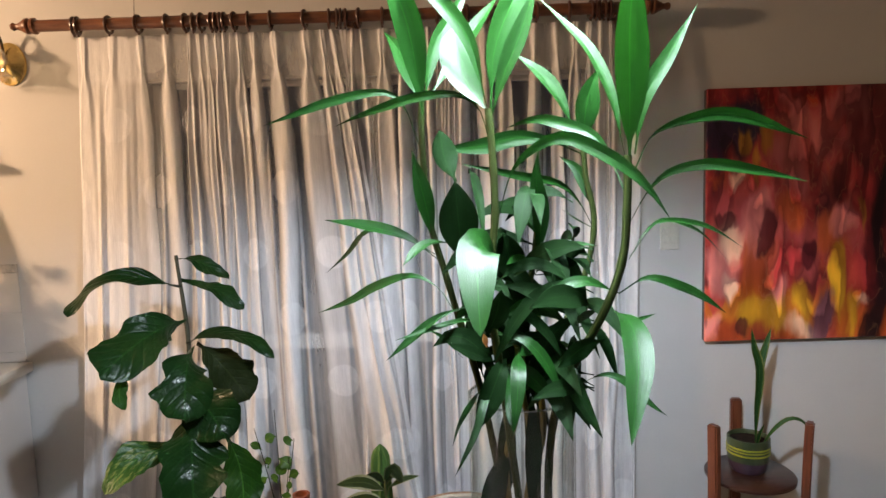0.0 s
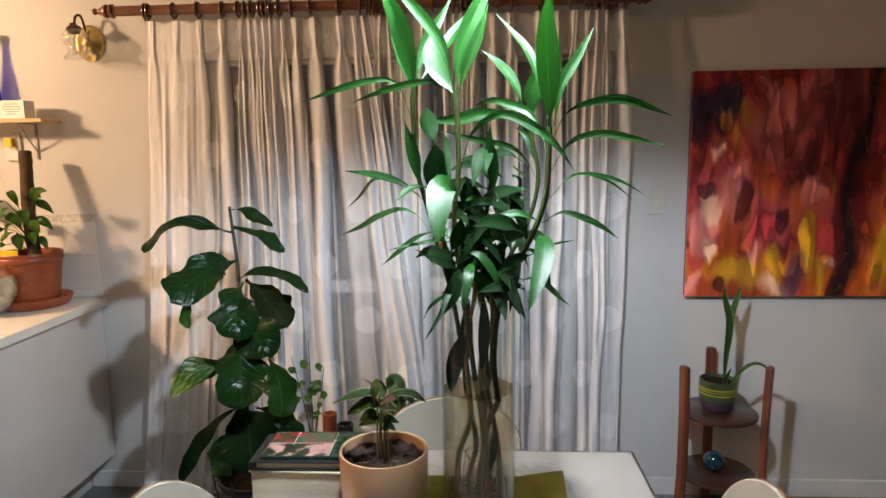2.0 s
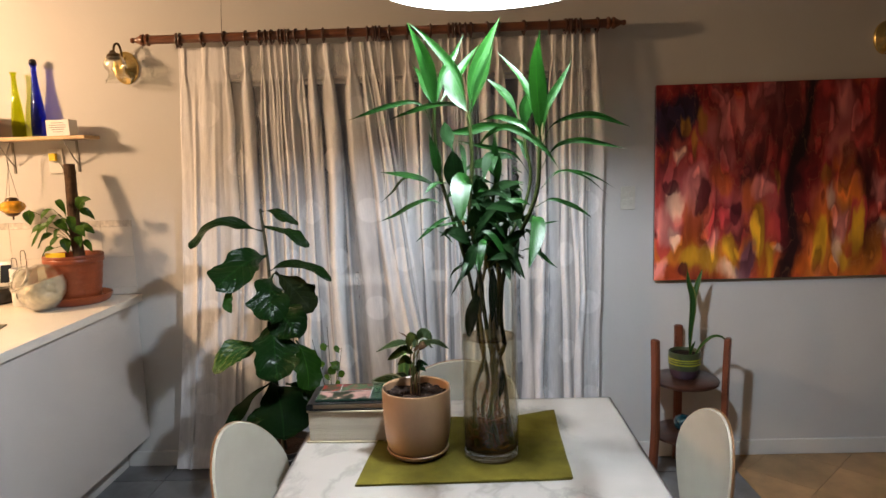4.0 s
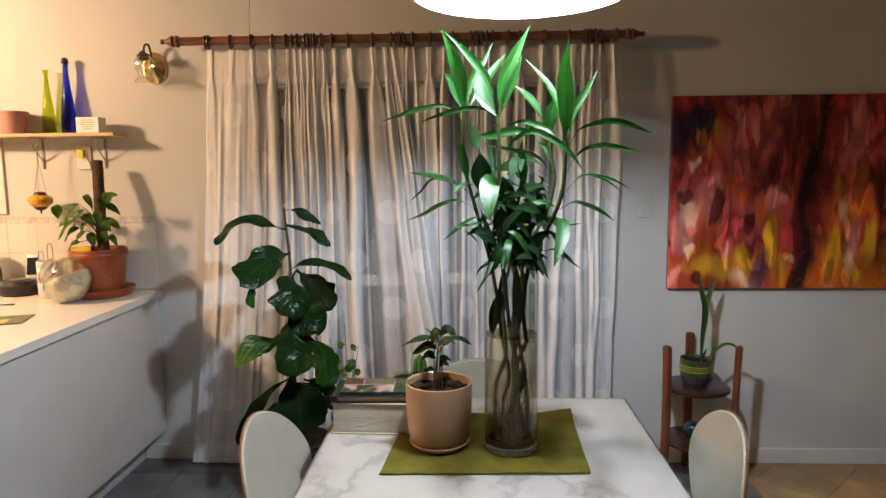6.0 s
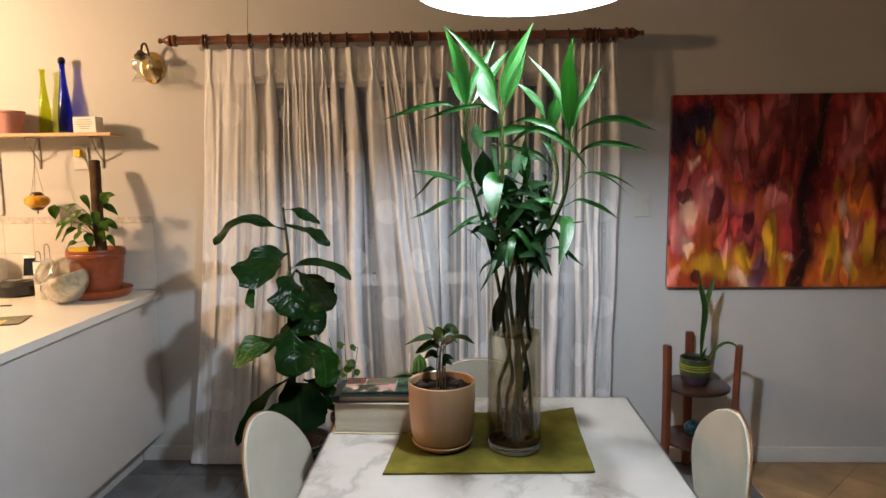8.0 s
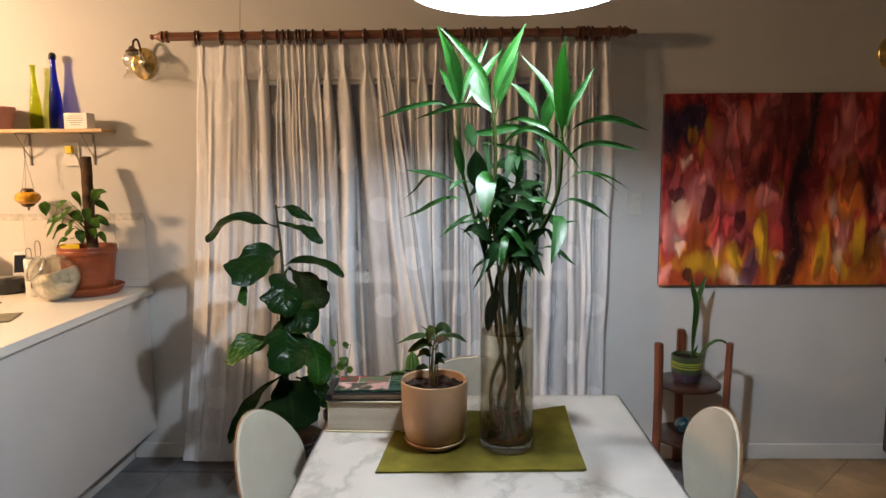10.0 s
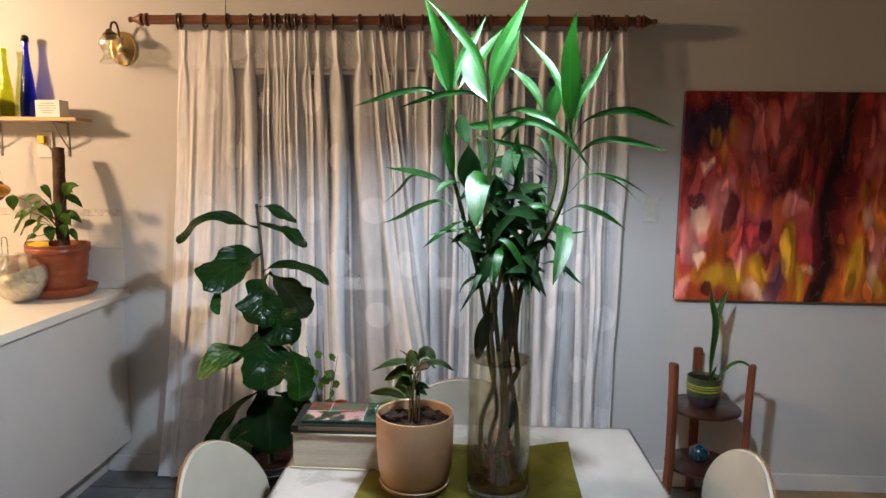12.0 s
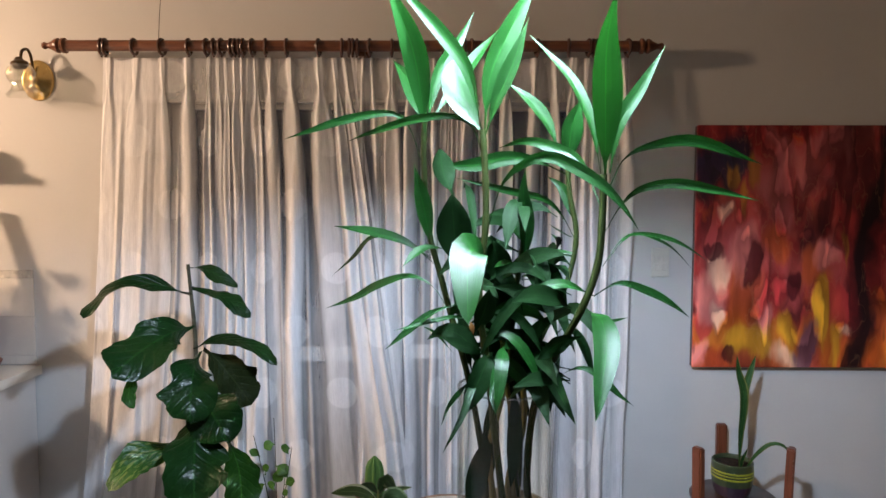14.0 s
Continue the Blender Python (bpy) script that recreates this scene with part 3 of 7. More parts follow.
# ---- building blocks ----
def box(bm, x0, x1, y0, y1, z0, z1, bevel=0.0, segments=2):
    r = bmesh.ops.create_cube(bm, size=1.0, matrix=Matrix.LocRotScale(((x0 + x1) / 2, (y0 + y1) / 2, (z0 + z1) / 2), None, (abs(x1 - x0), abs(y1 - y0), abs(z1 - z0))))
    if bevel:
        edges = list({e for v in r["verts"] for e in v.link_edges})
        bmesh.ops.bevel(bm, geom=edges, offset=bevel, segments=segments, affect="EDGES", profile=0.5)
    return bm


def lathe(bm, profile, segments=32, centre=(0, 0, 0), squash=1.0):
    """Turns (radius, height) pairs round the upright axis."""
    rings = []
    for r, z in profile:
        if r < 1e-5:
            rings.append([bm.verts.new((centre[0], centre[1], centre[2] + z))])
        else:
            rings.append([bm.verts.new((centre[0] + r * math.cos(2 * math.pi * k / segments), centre[1] + squash * r * math.sin(2 * math.pi * k / segments), centre[2] + z)) for k in range(segments)])
    for a, b in zip(rings, rings[1:]):
        for k in range(segments):
            j = (k + 1) % segments
            if len(a) == 1 and len(b) == 1:
                continue
            if len(a) == 1:
                bm.faces.new((a[0], b[j], b[k]))
            elif len(b) == 1:
                bm.faces.new((a[k], a[j], b[0]))
            else:
                bm.faces.new((a[k], a[j], b[j], b[k]))
    bmesh.ops.recalc_face_normals(bm, faces=bm.faces[:])
    return bm


def curve_points(pts, steps=6):
    """A smooth line through the points."""
    p = [Vector(a) for a in pts]
    p = [2 * p[0] - p[1]] + p + [2 * p[-1] - p[-2]]
    out = []
    for k in range(1, len(p) - 2):
        for s in range(steps):
            t = s / steps
            out.append(0.5 * (2 * p[k] + (p[k + 1] - p[k - 1]) * t + (2 * p[k - 1] - 5 * p[k] + 4 * p[k + 1] - p[k + 2]) * t * t + (3 * p[k] - p[k - 1] - 3 * p[k + 1] + p[k + 2]) * t ** 3))
    out.append(p[-2])
    return out


def tube(bm, pts, radius, segments=8, end=None, steps=6, knots=0.0, knot_gap=0.05):
    """A round rod along a smooth line; knots swell it at even steps."""
    line = curve_points(pts, steps) if steps > 1 else [Vector(p) for p in pts]
    end = radius if end is None else end
    uvl = bm.loops.layers.uv.verify()
    rings, gone = [], 0.0
    side = None
    for k, p in enumerate(line):
        d = (line[min(k + 1, len(line) - 1)] - line[max(k - 1, 0)]).normalized()
        if side is None:
            side = d.orthogonal().normalized()
        side = (side - d * side.dot(d)).normalized()
        other = d.cross(side)
        t = k / (len(line) - 1)
        r = radius + (end - radius) * t
        if k:
            gone += (p - line[k - 1]).length
        if knots:
            r *= 1 + knots * max(0, math.cos(2 * math.pi * gone / knot_gap)) ** 8
        rings.append([bm.verts.new(p + side * r * math.cos(2 * math.pi * s / segments) + other * r * math.sin(2 * math.pi * s / segments)) for s in range(segments)])
    for k, (a, b) in enumerate(zip(rings, rings[1:])):
        for s in range(segments):
            f = bm.faces.new((a[s], a[(s + 1) % segments], b[(s + 1) % segments], b[s]))
            for lp, (u, v) in zip(f.loops, ((s, k), (s + 1, k), (s + 1, k + 1), (s, k + 1))):
                lp[uvl].uv = (u / segments, v / len(rings))
    bm.faces.new(rings[0][::-1])
    bm.faces.new(rings[-1])
    return bm


def torus(bm, place, major, minor, axis="z", seg=24, tube_seg=8, tilt=None):
    turn = {"z": Matrix(), "x": Matrix.Rotation(math.pi / 2, 4, "Y"), "y": Matrix.Rotation(math.pi / 2, 4, "X")}[axis]
    m = Matrix.Translation(place) @ (tilt or Matrix()) @ turn
    rings = []
    for k in range(seg):
        a = 2 * math.pi * k / seg
        rings.append([bm.verts.new(m @ Vector(((major + minor * math.cos(b)) * math.cos(a), (major + minor * math.cos(b)) * math.sin(a), minor * math.sin(b)))) for b in (2 * math.pi * j / tube_seg for j in range(tube_seg))])
    for k in range(seg):
        a, b = rings[k], rings[(k + 1) % seg]
        for j in range(tube_seg):
            bm.faces.new((a[j], b[j], b[(j + 1) % tube_seg], a[(j + 1) % tube_seg]))
    return bm


def blade_along(bm, pts, width, normal, rows=14, widest=0.42, fold=0.18, wave=0.0, stem=0.0, seed=0, blunt=1.0, cup=0.0, lobes=0.0, twist=0.0):
    """A leaf along a smooth line through the points. stem: the share of it that is a bare stalk."""
    line = curve_points(pts, 10)
    run = [0.0]
    for p, q in zip(line, line[1:]):
        run.append(run[-1] + (q - p).length)
    n0 = Vector(normal).normalized()
    uvl = bm.loops.layers.uv.verify()
    cols = (-1, -0.5, 0, 0.5, 1)
    grid = []
    rnd = random.Random(seed)
    ph = rnd.uniform(0, 6.28)
    j = 0
    for k in range(rows + 1):
        s = k / rows
        want = s * run[-1]
        while j < len(line) - 2 and run[j + 1] < want:
            j += 1
        f = (want - run[j]) / max(1e-9, run[j + 1] - run[j])
        p = line[j].lerp(line[j + 1], f)
        d = (line[j + 1] - line[j]).normalized()
        side = d.cross(n0)
        if side.length < 1e-3:
            side = d.orthogonal()
        side.normalize()
        if twist:
            side = Matrix.Rotation(twist * (s - 0.4), 3, d) @ side
        up = side.cross(d).normalized()
        q = max(0.0, (s - stem) / (1 - stem))
        if q < widest:
            w = math.sin(math.pi / 2 * q / widest) ** 0.9
        else:
            w = max(0.0, math.cos(math.pi / 2 * (q - widest) / (1 - widest))) ** blunt
        w = max(w, 0.10 if s < 0.6 else 0.015) * width / 2
        row = []
        for x in cols:
            lift = fold * w * abs(x) + cup * w * x * x
            if wave:
                lift += wave * width * math.sin(ph + 9 * s + (2 if x > 0 else 0)) * abs(x)
            edge = 1 + lobes * noise.noise((s * 7, x * 0.6 + seed * 3.7, seed)) if abs(x) == 1 else 1
            row.append(bm.verts.new(p + side * w * x * edge + up * lift))
        grid.append(row)
    for k in range(rows):
        for c in range(4):
            f = bm.faces.new((grid[k][c], grid[k][c + 1], grid[k + 1][c + 1], grid[k + 1][c]))
            for lp, (u, v) in zip(f.loops, ((c, k), (c + 1, k), (c + 1, k + 1), (c, k + 1))):
                lp[uvl].uv = (u / 4, v / rows)
    return bm


def blade(bm, base, bend, tip, width, normal, rows=12, *shape):
    """A leaf along a bent line from base over the control point bend to tip."""
    b, c, t = Vector(base), Vector(bend), Vector(tip)
    return blade_along(bm, [b, (b * 9 + c * 6 + t) / 16, (b + 2 * c + t) / 4, (b + c * 6 + t * 9) / 16, t], width, normal, rows, *shape)


def mesh_of(name, bm, material, smooth=True):
    me = bpy.data.meshes.new(name)
    for f in bm.faces:
        f.smooth = smooth
    bm.to_mesh(me)
    bm.free()
    for m in (material if isinstance(material, (list, tuple)) else [material]):
        me.materials.append(m)
    if smooth:
        me.set_sharp_from_angle(angle=radians(40))
    return me


def thing(name, place, label, category, group="", turn=0.0):
    ob = new(name)
    ob.empty_display_size = 0.05
    ob.matrix_world = pose(*place, 0, 0, turn)
    return tagged(ob, label, category, group)


def part(name, bm, material, parent, label="", smooth=True, base=None):
    """Links a bmesh as one mesh under a thing or a part. base: take this place off points given in the room."""
    if base:
        bmesh.ops.translate(bm, verts=bm.verts[:], vec=-Vector(base))
    ob = new(name, mesh_of(name, bm, material, smooth))
    ob.parent = parent
    return tagged(ob, label)


def fixed(name, bm, material, label, category, smooth=False):
    ob = new(name, mesh_of(name, bm, material, smooth))
    return tagged(ob, label, category, kind="structure")


def B():
    return bmesh.new()


# ---- the room ----
WEST, EAST, SOUTH, NORTH, HIGH = -4.3, 4.2, -3.2, 2.47, 2.42
DOOR_L, DOOR_R, DOOR_H = -0.93, 0.73, 1.88

bm = B()
box(bm, WEST, EAST, SOUTH, NORTH, -0.12, -0.008)
floor = fixed("floor", bm, GROUT, "dark grouted slab under grey and tan floor tiles", "floor")
bm = B()
box(bm, WEST, DOOR_L, NORTH, NORTH + 0.14, 0, HIGH)
box(bm, DOOR_R, EAST, NORTH, NORTH + 0.14, 0, HIGH)
box(bm, DOOR_L, DOOR_R, NORTH, NORTH + 0.14, DOOR_H, HIGH)
fixed("wall_north", bm, WALL, "off-white painted wall with a glazed door opening", "wall")
# the three unseen walls get the dark beige that holds back bounce
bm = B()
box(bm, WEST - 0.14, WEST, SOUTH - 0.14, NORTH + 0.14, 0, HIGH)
fixed("wall_west", bm, FAR_WALL, "unseen kitchen wall in beige kept dark to cut bounce light", "wall")
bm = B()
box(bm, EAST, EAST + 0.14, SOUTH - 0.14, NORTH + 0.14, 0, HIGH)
fixed("wall_east", bm, FAR_WALL, "unseen wall in beige kept dark to cut bounce light", "wall")
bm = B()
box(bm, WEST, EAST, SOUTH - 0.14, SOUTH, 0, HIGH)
fixed("wall_south", bm, FAR_WALL, "unseen wall in beige kept dark to cut bounce light", "wall")
bm = B()
box(bm, WEST - 0.14, EAST + 0.14, SOUTH - 0.14, NORTH + 0.14, HIGH, HIGH + 0.1)
fixed("ceiling", bm, CEIL, "matt white plaster ceiling", "ceiling")
bm = B()
for a, b in ((-1.545, DOOR_L - 0.05), (DOOR_R + 0.05, EAST)):
    box(bm, a, b, NORTH - 0.014, NORTH - 0.001, 0.0, 0.078, 0.004)
fixed("baseboard", bm, WHITE, "white painted skirting board along the wall", "baseboard")

# sliding glass door behind the curtains
door = thing("window_1", ((DOOR_L + DOOR_R) / 2, NORTH + 0.07, 0), "white-framed sliding glass door, dark night outside", "window")
tagged(door, kind="structure")
half = (DOOR_R - DOOR_L) / 2
bm = B()
for s in (-1, 1):
    box(bm, s * half - 0.03, s * half + 0.03, -0.08, 0.05, 0, DOOR_H, 0.004)
box(bm, -half + 0.03, half - 0.03, -0.08, 0.05, DOOR_H - 0.004, DOOR_H, 0.001)
box(bm, -half + 0.03, half - 0.03, -0.08, 0.05, 0.0, 0.05, 0.004)
part("window_frame", bm, WHITE, door, smooth=False)
for k, s in enumerate((-1, 1)):
    x0, x1 = (-half + 0.03, 0.03) if s < 0 else (-0.03, half - 0.03)
    y = -0.02 if s < 0 else 0.025
    bm = B()
    box(bm, x0, x0 + 0.045, y - 0.018, y + 0.018, 0.05, DOOR_H - 0.005, 0.003)
    box(bm, x1 - 0.045, x1, y - 0.018, y + 0.018, 0.05, DOOR_H - 0.005, 0.003)
    for z0, z1 in ((0.05, 0.12), (0.89, 0.945), (DOOR_H - 0.022, DOOR_H - 0.005)):
        box(bm, x0 + 0.045, x1 - 0.045, y - 0.018, y + 0.018, z0, z1, 0.003)
    part("sash", bm, WHITE, door, smooth=False)
    for z0, z1 in ((0.12, 0.89), (0.945, DOOR_H - 0.022)):
        bm = B()
        box(bm, x0 + 0.045, x1 - 0.045, y - 0.003, y + 0.003, z0, z1)
        part("pane", bm, PANE, door, smooth=False)

# ---- pendant over the table ----
pendant = thing("pendant_lamp", (LAMP[0], LAMP[1], HIGH), "wide white metal pendant lamp, lit, over the table", "lamp")
drop = LAMP[2] - HIGH
bm = B()
lathe(bm, [(0.240, 0.0), (0.236, 0.05), (0.205, 0.105), (0.14, 0.155), (0.06, 0.185), (0.03, 0.20), (0.0, 0.205), (0.0, 0.198), (0.055, 0.178), (0.135, 0.149), (0.199, 0.100), (0.231, 0.048), (0.236, 0.0), (0.240, 0.0)], 64, (0, 0, drop))
part("shade", bm, WHITE, pendant, "white enamelled metal shade")
bm = B()
tube(bm, [(0, 0, drop + 0.2), (0, 0, -0.02)], 0.004, 8, steps=1)
part("cord", bm, BLACK_HOSE, pendant, "black flex")
bm = B()
lathe(bm, [(0, 0), (0.05, 0), (0.05, -0.012), (0.03, -0.025), (0, -0.025)], 32)
part("canopy", bm, WHITE, pendant)
bm = B()
lathe(bm, [(0, 0.125), (0.018, 0.125), (0.018, 0.175), (0, 0.175)], 16, (0, 0, drop))
part("socket", bm, WHITE, pendant)

ceil = thing("ceiling_light", (KITCHEN[0], KITCHEN[1], HIGH), "round opal glass kitchen ceiling light, lit warm", "lamp")
bm = B()
lathe(bm, [(0, -0.02), (0.19, -0.02), (0.19, 0), (0, 0)], 40)
part("base", bm, BRASS, ceil)
bm = B()
lathe(bm, [(0.17, -0.02), (0.165, -0.04), (0.13, -0.062), (0.07, -0.075), (0, -0.08)], 40)
part("bowl", bm, WARM_BULB, ceil, "glowing opal glass bowl")

# ---- table ----
TX0, TX1, TY0, TY1, TZ = -0.275, 0.602, 0.0, 1.285, 0.75
table = thing("dining_table", ((TX0 + TX1) / 2, (TY0 + TY1) / 2, 0), "dining table with a white marble-look laminate top and dark edge", "table")
w, d = (TX1 - TX0) / 2, (TY1 - TY0) / 2
bm = B()
box(bm, -w + 0.005, w - 0.005, -d + 0.005, d - 0.005, TZ - 0.006, TZ, 0.0015)
part("tabletop", bm, MARBLE, table, "white marble-look laminate", smooth=False)
bm = B()
box(bm, -w, w, -d, d, TZ - 0.032, TZ - 0.0065, 0.001)
for x0, x1, y0, y1 in ((-w, -w + 0.0048, -d, d), (w - 0.0048, w, -d, d), (-w + 0.0048, w - 0.0048, -d, -d + 0.0048), (-w + 0.0048, w - 0.0048, d - 0.0048, d)):
    box(bm, x0, x1, y0, y1, TZ - 0.0064, TZ - 0.0010)
part("edge_band", bm, TABLE_EDGE, table, "dark edge band", smooth=False)
bm = B()
for x0, x1, y0, y1 in ((-w + 0.07, w - 0.07, -d + 0.06, -d + 0.08), (-w + 0.07, w - 0.07, d - 0.08, d - 0.06), (-w + 0.06, -w + 0.08, -d + 0.08, d - 0.08), (w - 0.08, w - 0.06, -d + 0.08, d - 0.08)):
    box(bm, x0, x1, y0, y1, TZ - 0.10, TZ - 0.032, 0.003)
part("apron", bm, PLY, table, smooth=False)
for sx in (-1, 1):
    for sy in (-1, 1):
        bm = B()
        tube(bm, [(sx * (w - 0.075), sy * (d - 0.075), TZ - 0.034), (sx * (w - 0.045), sy * (d - 0.045), 0.0)], 0.026, 16, 0.014, steps=1)
        part("leg", bm, PLY, table)

# ---- chairs ----
def make_chair(place, turn, label, full=2.0, slim=1.0, top=0.826, lean=0.075):
    """A shell chair that faces local +y: bent plywood shell, cream pads, splayed legs. full: how square the shoulders are; slim: the back's width; lean: how far its top lies back."""
    ob = thing("dining_chair", place, label, "chair", "chairs round the table", turn)

    def shell(off, thick, rim, top, mat, name, note, inset=0.0):
        bm = B()
        nu, nv = 24, 24
        sheets = []
        for sheet in (0, 1):
            grid = []
            for j in range(nv + 1):
                v = 1 - (1 - j / nv) ** 1.8
                row = []
                for i in range(nu + 1):
                    u = -1 + 2 * i / nu
                    # outline: narrow waist below, broad rounded top
                    q = max(0.0, (v - 0.48) / 0.52)
                    wide = (0.135 + 0.065 * math.sin(math.pi / 2 * min(1, v * 2.0))) * slim * max(0.012, 1 - q ** full) ** 0.50 - rim - sheet * inset
                    z0, z1 = 0.50, top - rim - sheet * inset
                    crown = z0 + (z1 - z0) * v
                    back = -0.20 - lean * v + 0.055 * (u * wide / 0.2) ** 2 - 0.02 * math.sin(math.pi * v)
                    row.append(bm.verts.new((u * wide, back + off + sheet * thick, crown)))
                grid.append(row)
            sheets.append(grid)
        a, b = sheets
        for j in range(nv):
            for i in range(nu):
                bm.faces.new((a[j][i], a[j][i + 1], a[j + 1][i + 1], a[j + 1][i]))
                bm.faces.new((b[j + 1][i], b[j + 1][i + 1], b[j][i + 1], b[j][i]))
        ring = [(0, i) for i in range(nu)] + [(j, nu) for j in range(nv)] + [(nv, i) for i in range(nu, 0, -1)] + [(j, 0) for j in range(nv, 0, -1)]
        for k, (j, i) in enumerate(ring):
            j2, i2 = ring[(k + 1) % len(ring)]
            bm.faces.new((a[j2][i2], a[j][i], b[j][i], b[j2][i2]))
        bmesh.ops.recalc_face_normals(bm, faces=bm.faces[:])
        part(name, bm, mat, ob, note)

    shell(0.0005, 0.0055, 0.0, top, PLY, "back_shell", "bent plywood shell")
    shell(0.0065, 0.006, 0.001, top - 0.0005, CREAM, "backrest", "cream padded backrest", 0.0025)
    bm = B()
    box(bm, -0.21, 0.21, -0.20, 0.22, 0.425, 0.44, 0.006)
    part("seat_shell", bm, PLY, ob)
    bm = B()
    box(bm, -0.205, 0.205, -0.19, 0.215, 0.4405, 0.48, 0.018, 4)
    part("seat", bm, CREAM, ob, "cream padded seat")
    for s in (-1, 1):
        bm = B()
        box(bm, s * 0.10 - 0.02, s * 0.10 + 0.02, -0.250, -0.232, 0.40, 0.59, 0.004)
        box(bm, s * 0.10 - 0.02, s * 0.10 + 0.02, -0.232, 0.0, 0.405, 0.425, 0.004)
        part("bracket", bm, PLY, ob)
    for sx in (-1, 1):
        for sy in (-1, 1):
            bm = B()
            tube(bm, [(sx * 0.15, sy * 0.15, 0.426), (sx * 0.20, sy * 0.20, 0.0)], 0.017, 12, 0.011, steps=1)
            part("leg", bm, PLY, ob)
    return ob


make_chair((-0.178, 0.877, 0), -94, "cream upholstered chair with a bent plywood shell, beside the table", 1.7, 1.05, 0.836)
make_chair((0.592, 0.985, 0), 88, "cream upholstered chair with a bent plywood shell, beside the table", 2.0, 1.0, 0.812, 0.034)
make_chair((0.146, 1.185, 0), 180, "cream upholstered chair tucked under the table's far end", 3.6, 0.95)

# ---- kitchen counter ----
CZ = 0.882
counter = thing("kitchen_counter", (-1.74, 0.85, 0), "white laminate kitchen peninsula with a cream worktop edge", "cabinet")
bm = B()
box(bm, -0.31, 0.31, -1.55, 1.615, 0.155, CZ - 0.036, 0.002)
part("side_panel", bm, PANEL, counter, "smooth white laminate panel", smooth=False)
bm = B()
box(bm, -0.25, 0.195, -1.5, 1.605, 0.0, 0.152, 0.002)
part("plinth", bm, PANEL, counter, smooth=False)
worktop = thing("worktop", (-1.74, 0.85, CZ - 0.034), "cream laminate worktop on the white counter", "worktop")
bm = B()
box(bm, -0.333, 0.333, -1.56, 1.618, 0, 0.034, 0.002)
part("slab", bm, TOP, worktop, smooth=False)
for x0, x1 in ((-0.3352, -0.3332), (0.3332, 0.3352)):
    bm = B()
    box(bm, x0, x1, -1.56, 1.618, 0.0005, 0.0330)
    part("edge_band", bm, TOP, worktop, "cream laminate edge strip", smooth=False)
bench = thing("kitchen_bench", (-3.0, 2.16, 0), "white kitchen bench along the wall", "cabinet")
bm = B()
box(bm, -0.9, 0.9, -0.28, 0.305, 0.1, CZ - 0.036, 0.002)
part("body", bm, PANEL, bench, smooth=False)
bm = B()
box(bm, -0.9, 0.9, -0.22, 0.30, 0.0, 0.099, 0.002)
part("plinth", bm, PANEL, bench, smooth=False)
bm = B()
box(bm, -0.92, 0.922, -0.31, 0.305, CZ - 0.034, CZ, 0.004)
part("slab", bm, TOP, bench, smooth=False)

# ---- curtain rod, rings, curtains ----
RY, RZ, RX0, RX1 = 2.362, 2.058, -1.298, 0.911
rod = thing("curtain_rod", ((RX0 + RX1) / 2, RY, RZ), "turned red-brown wooden curtain rod with finials", "curtain rod")
hl = (RX1 - RX0) / 2
bm = B()
tube(bm, [(-hl + 0.09, 0, 0), (hl - 0.09, 0, 0)], 0.0195, 20, steps=1)
part("pole", bm, ROD_WOOD, rod)
for s in (-1, 1):
    bm = B()
    lathe(bm, [(0, 0), (0.010, 0.002), (0.013, 0.009), (0.010, 0.017), (0.009, 0.022), (0.019, 0.042), (0.026, 0.053), (0.026, 0.060), (0.017, 0.065), (0.027, 0.075), (0.027, 0.083), (0.0195, 0.088), (0.0195, 0.10), (0, 0.10)], 24)
    bmesh.ops.transform(bm, verts=bm.verts[:], matrix=Matrix.Translation((s * hl, 0, 0)) @ Matrix.Rotation(-s * math.pi / 2, 4, "Y"))
    part("finial", bm, ROD_WOOD, rod)
for x in (-0.163, 0.745):
    bm = B()
    box(bm, x - 0.012, x + 0.012, 0.0, NORTH - RY - 0.001, -0.035, -0.017, 0.003)
    box(bm, x - 0.02, x + 0.02, NORTH - RY - 0.014, NORTH - RY - 0.001, -0.06, 0.02, 0.003)
    bmesh.ops.translate(bm, verts=bm.verts[:], vec=(-(RX0 + RX1) / 2, 0, 0))
    part("bracket", bm, ROD_WOOD, rod)

bm = B()
torus(bm, (0, 0, -0.004), 0.0265, 0.0055, "x", 24, 8)
bmesh.ops.create_uvsphere(bm, u_segments=8, v_segments=6, radius=0.004, matrix=Matrix.Translation((0, 0, -0.037)))
ring_mesh = mesh_of("curtain_ring", bm, RING_WOOD)
RINGS = (-1.088, -1.074, -0.971, -0.872, -0.776, -0.713, -0.688, -0.660, -0.625, -0.612, -0.598, -0.583, -0.550, -0.503, -0.428, -0.314, -0.233, -0.207, -0.194, -0.178,
         -0.132, -0.054, 0.048, 0.130, 0.150, 0.165, 0.181, 0.204, 0.228, 0.299, 0.352, 0.462, 0.574, 0.645, 0.662, 0.675, 0.690, 0.710, 0.784)
for k, x in enumerate(RINGS):
    ob = new("curtain_ring", ring_mesh)
    ob.matrix_world = pose(x, RY, RZ, 0, 0, random.uniform(-14, 14))
    tagged(ob, "dark turned wooden ring on the curtain rod", "curtain ring", "rings on the rod")


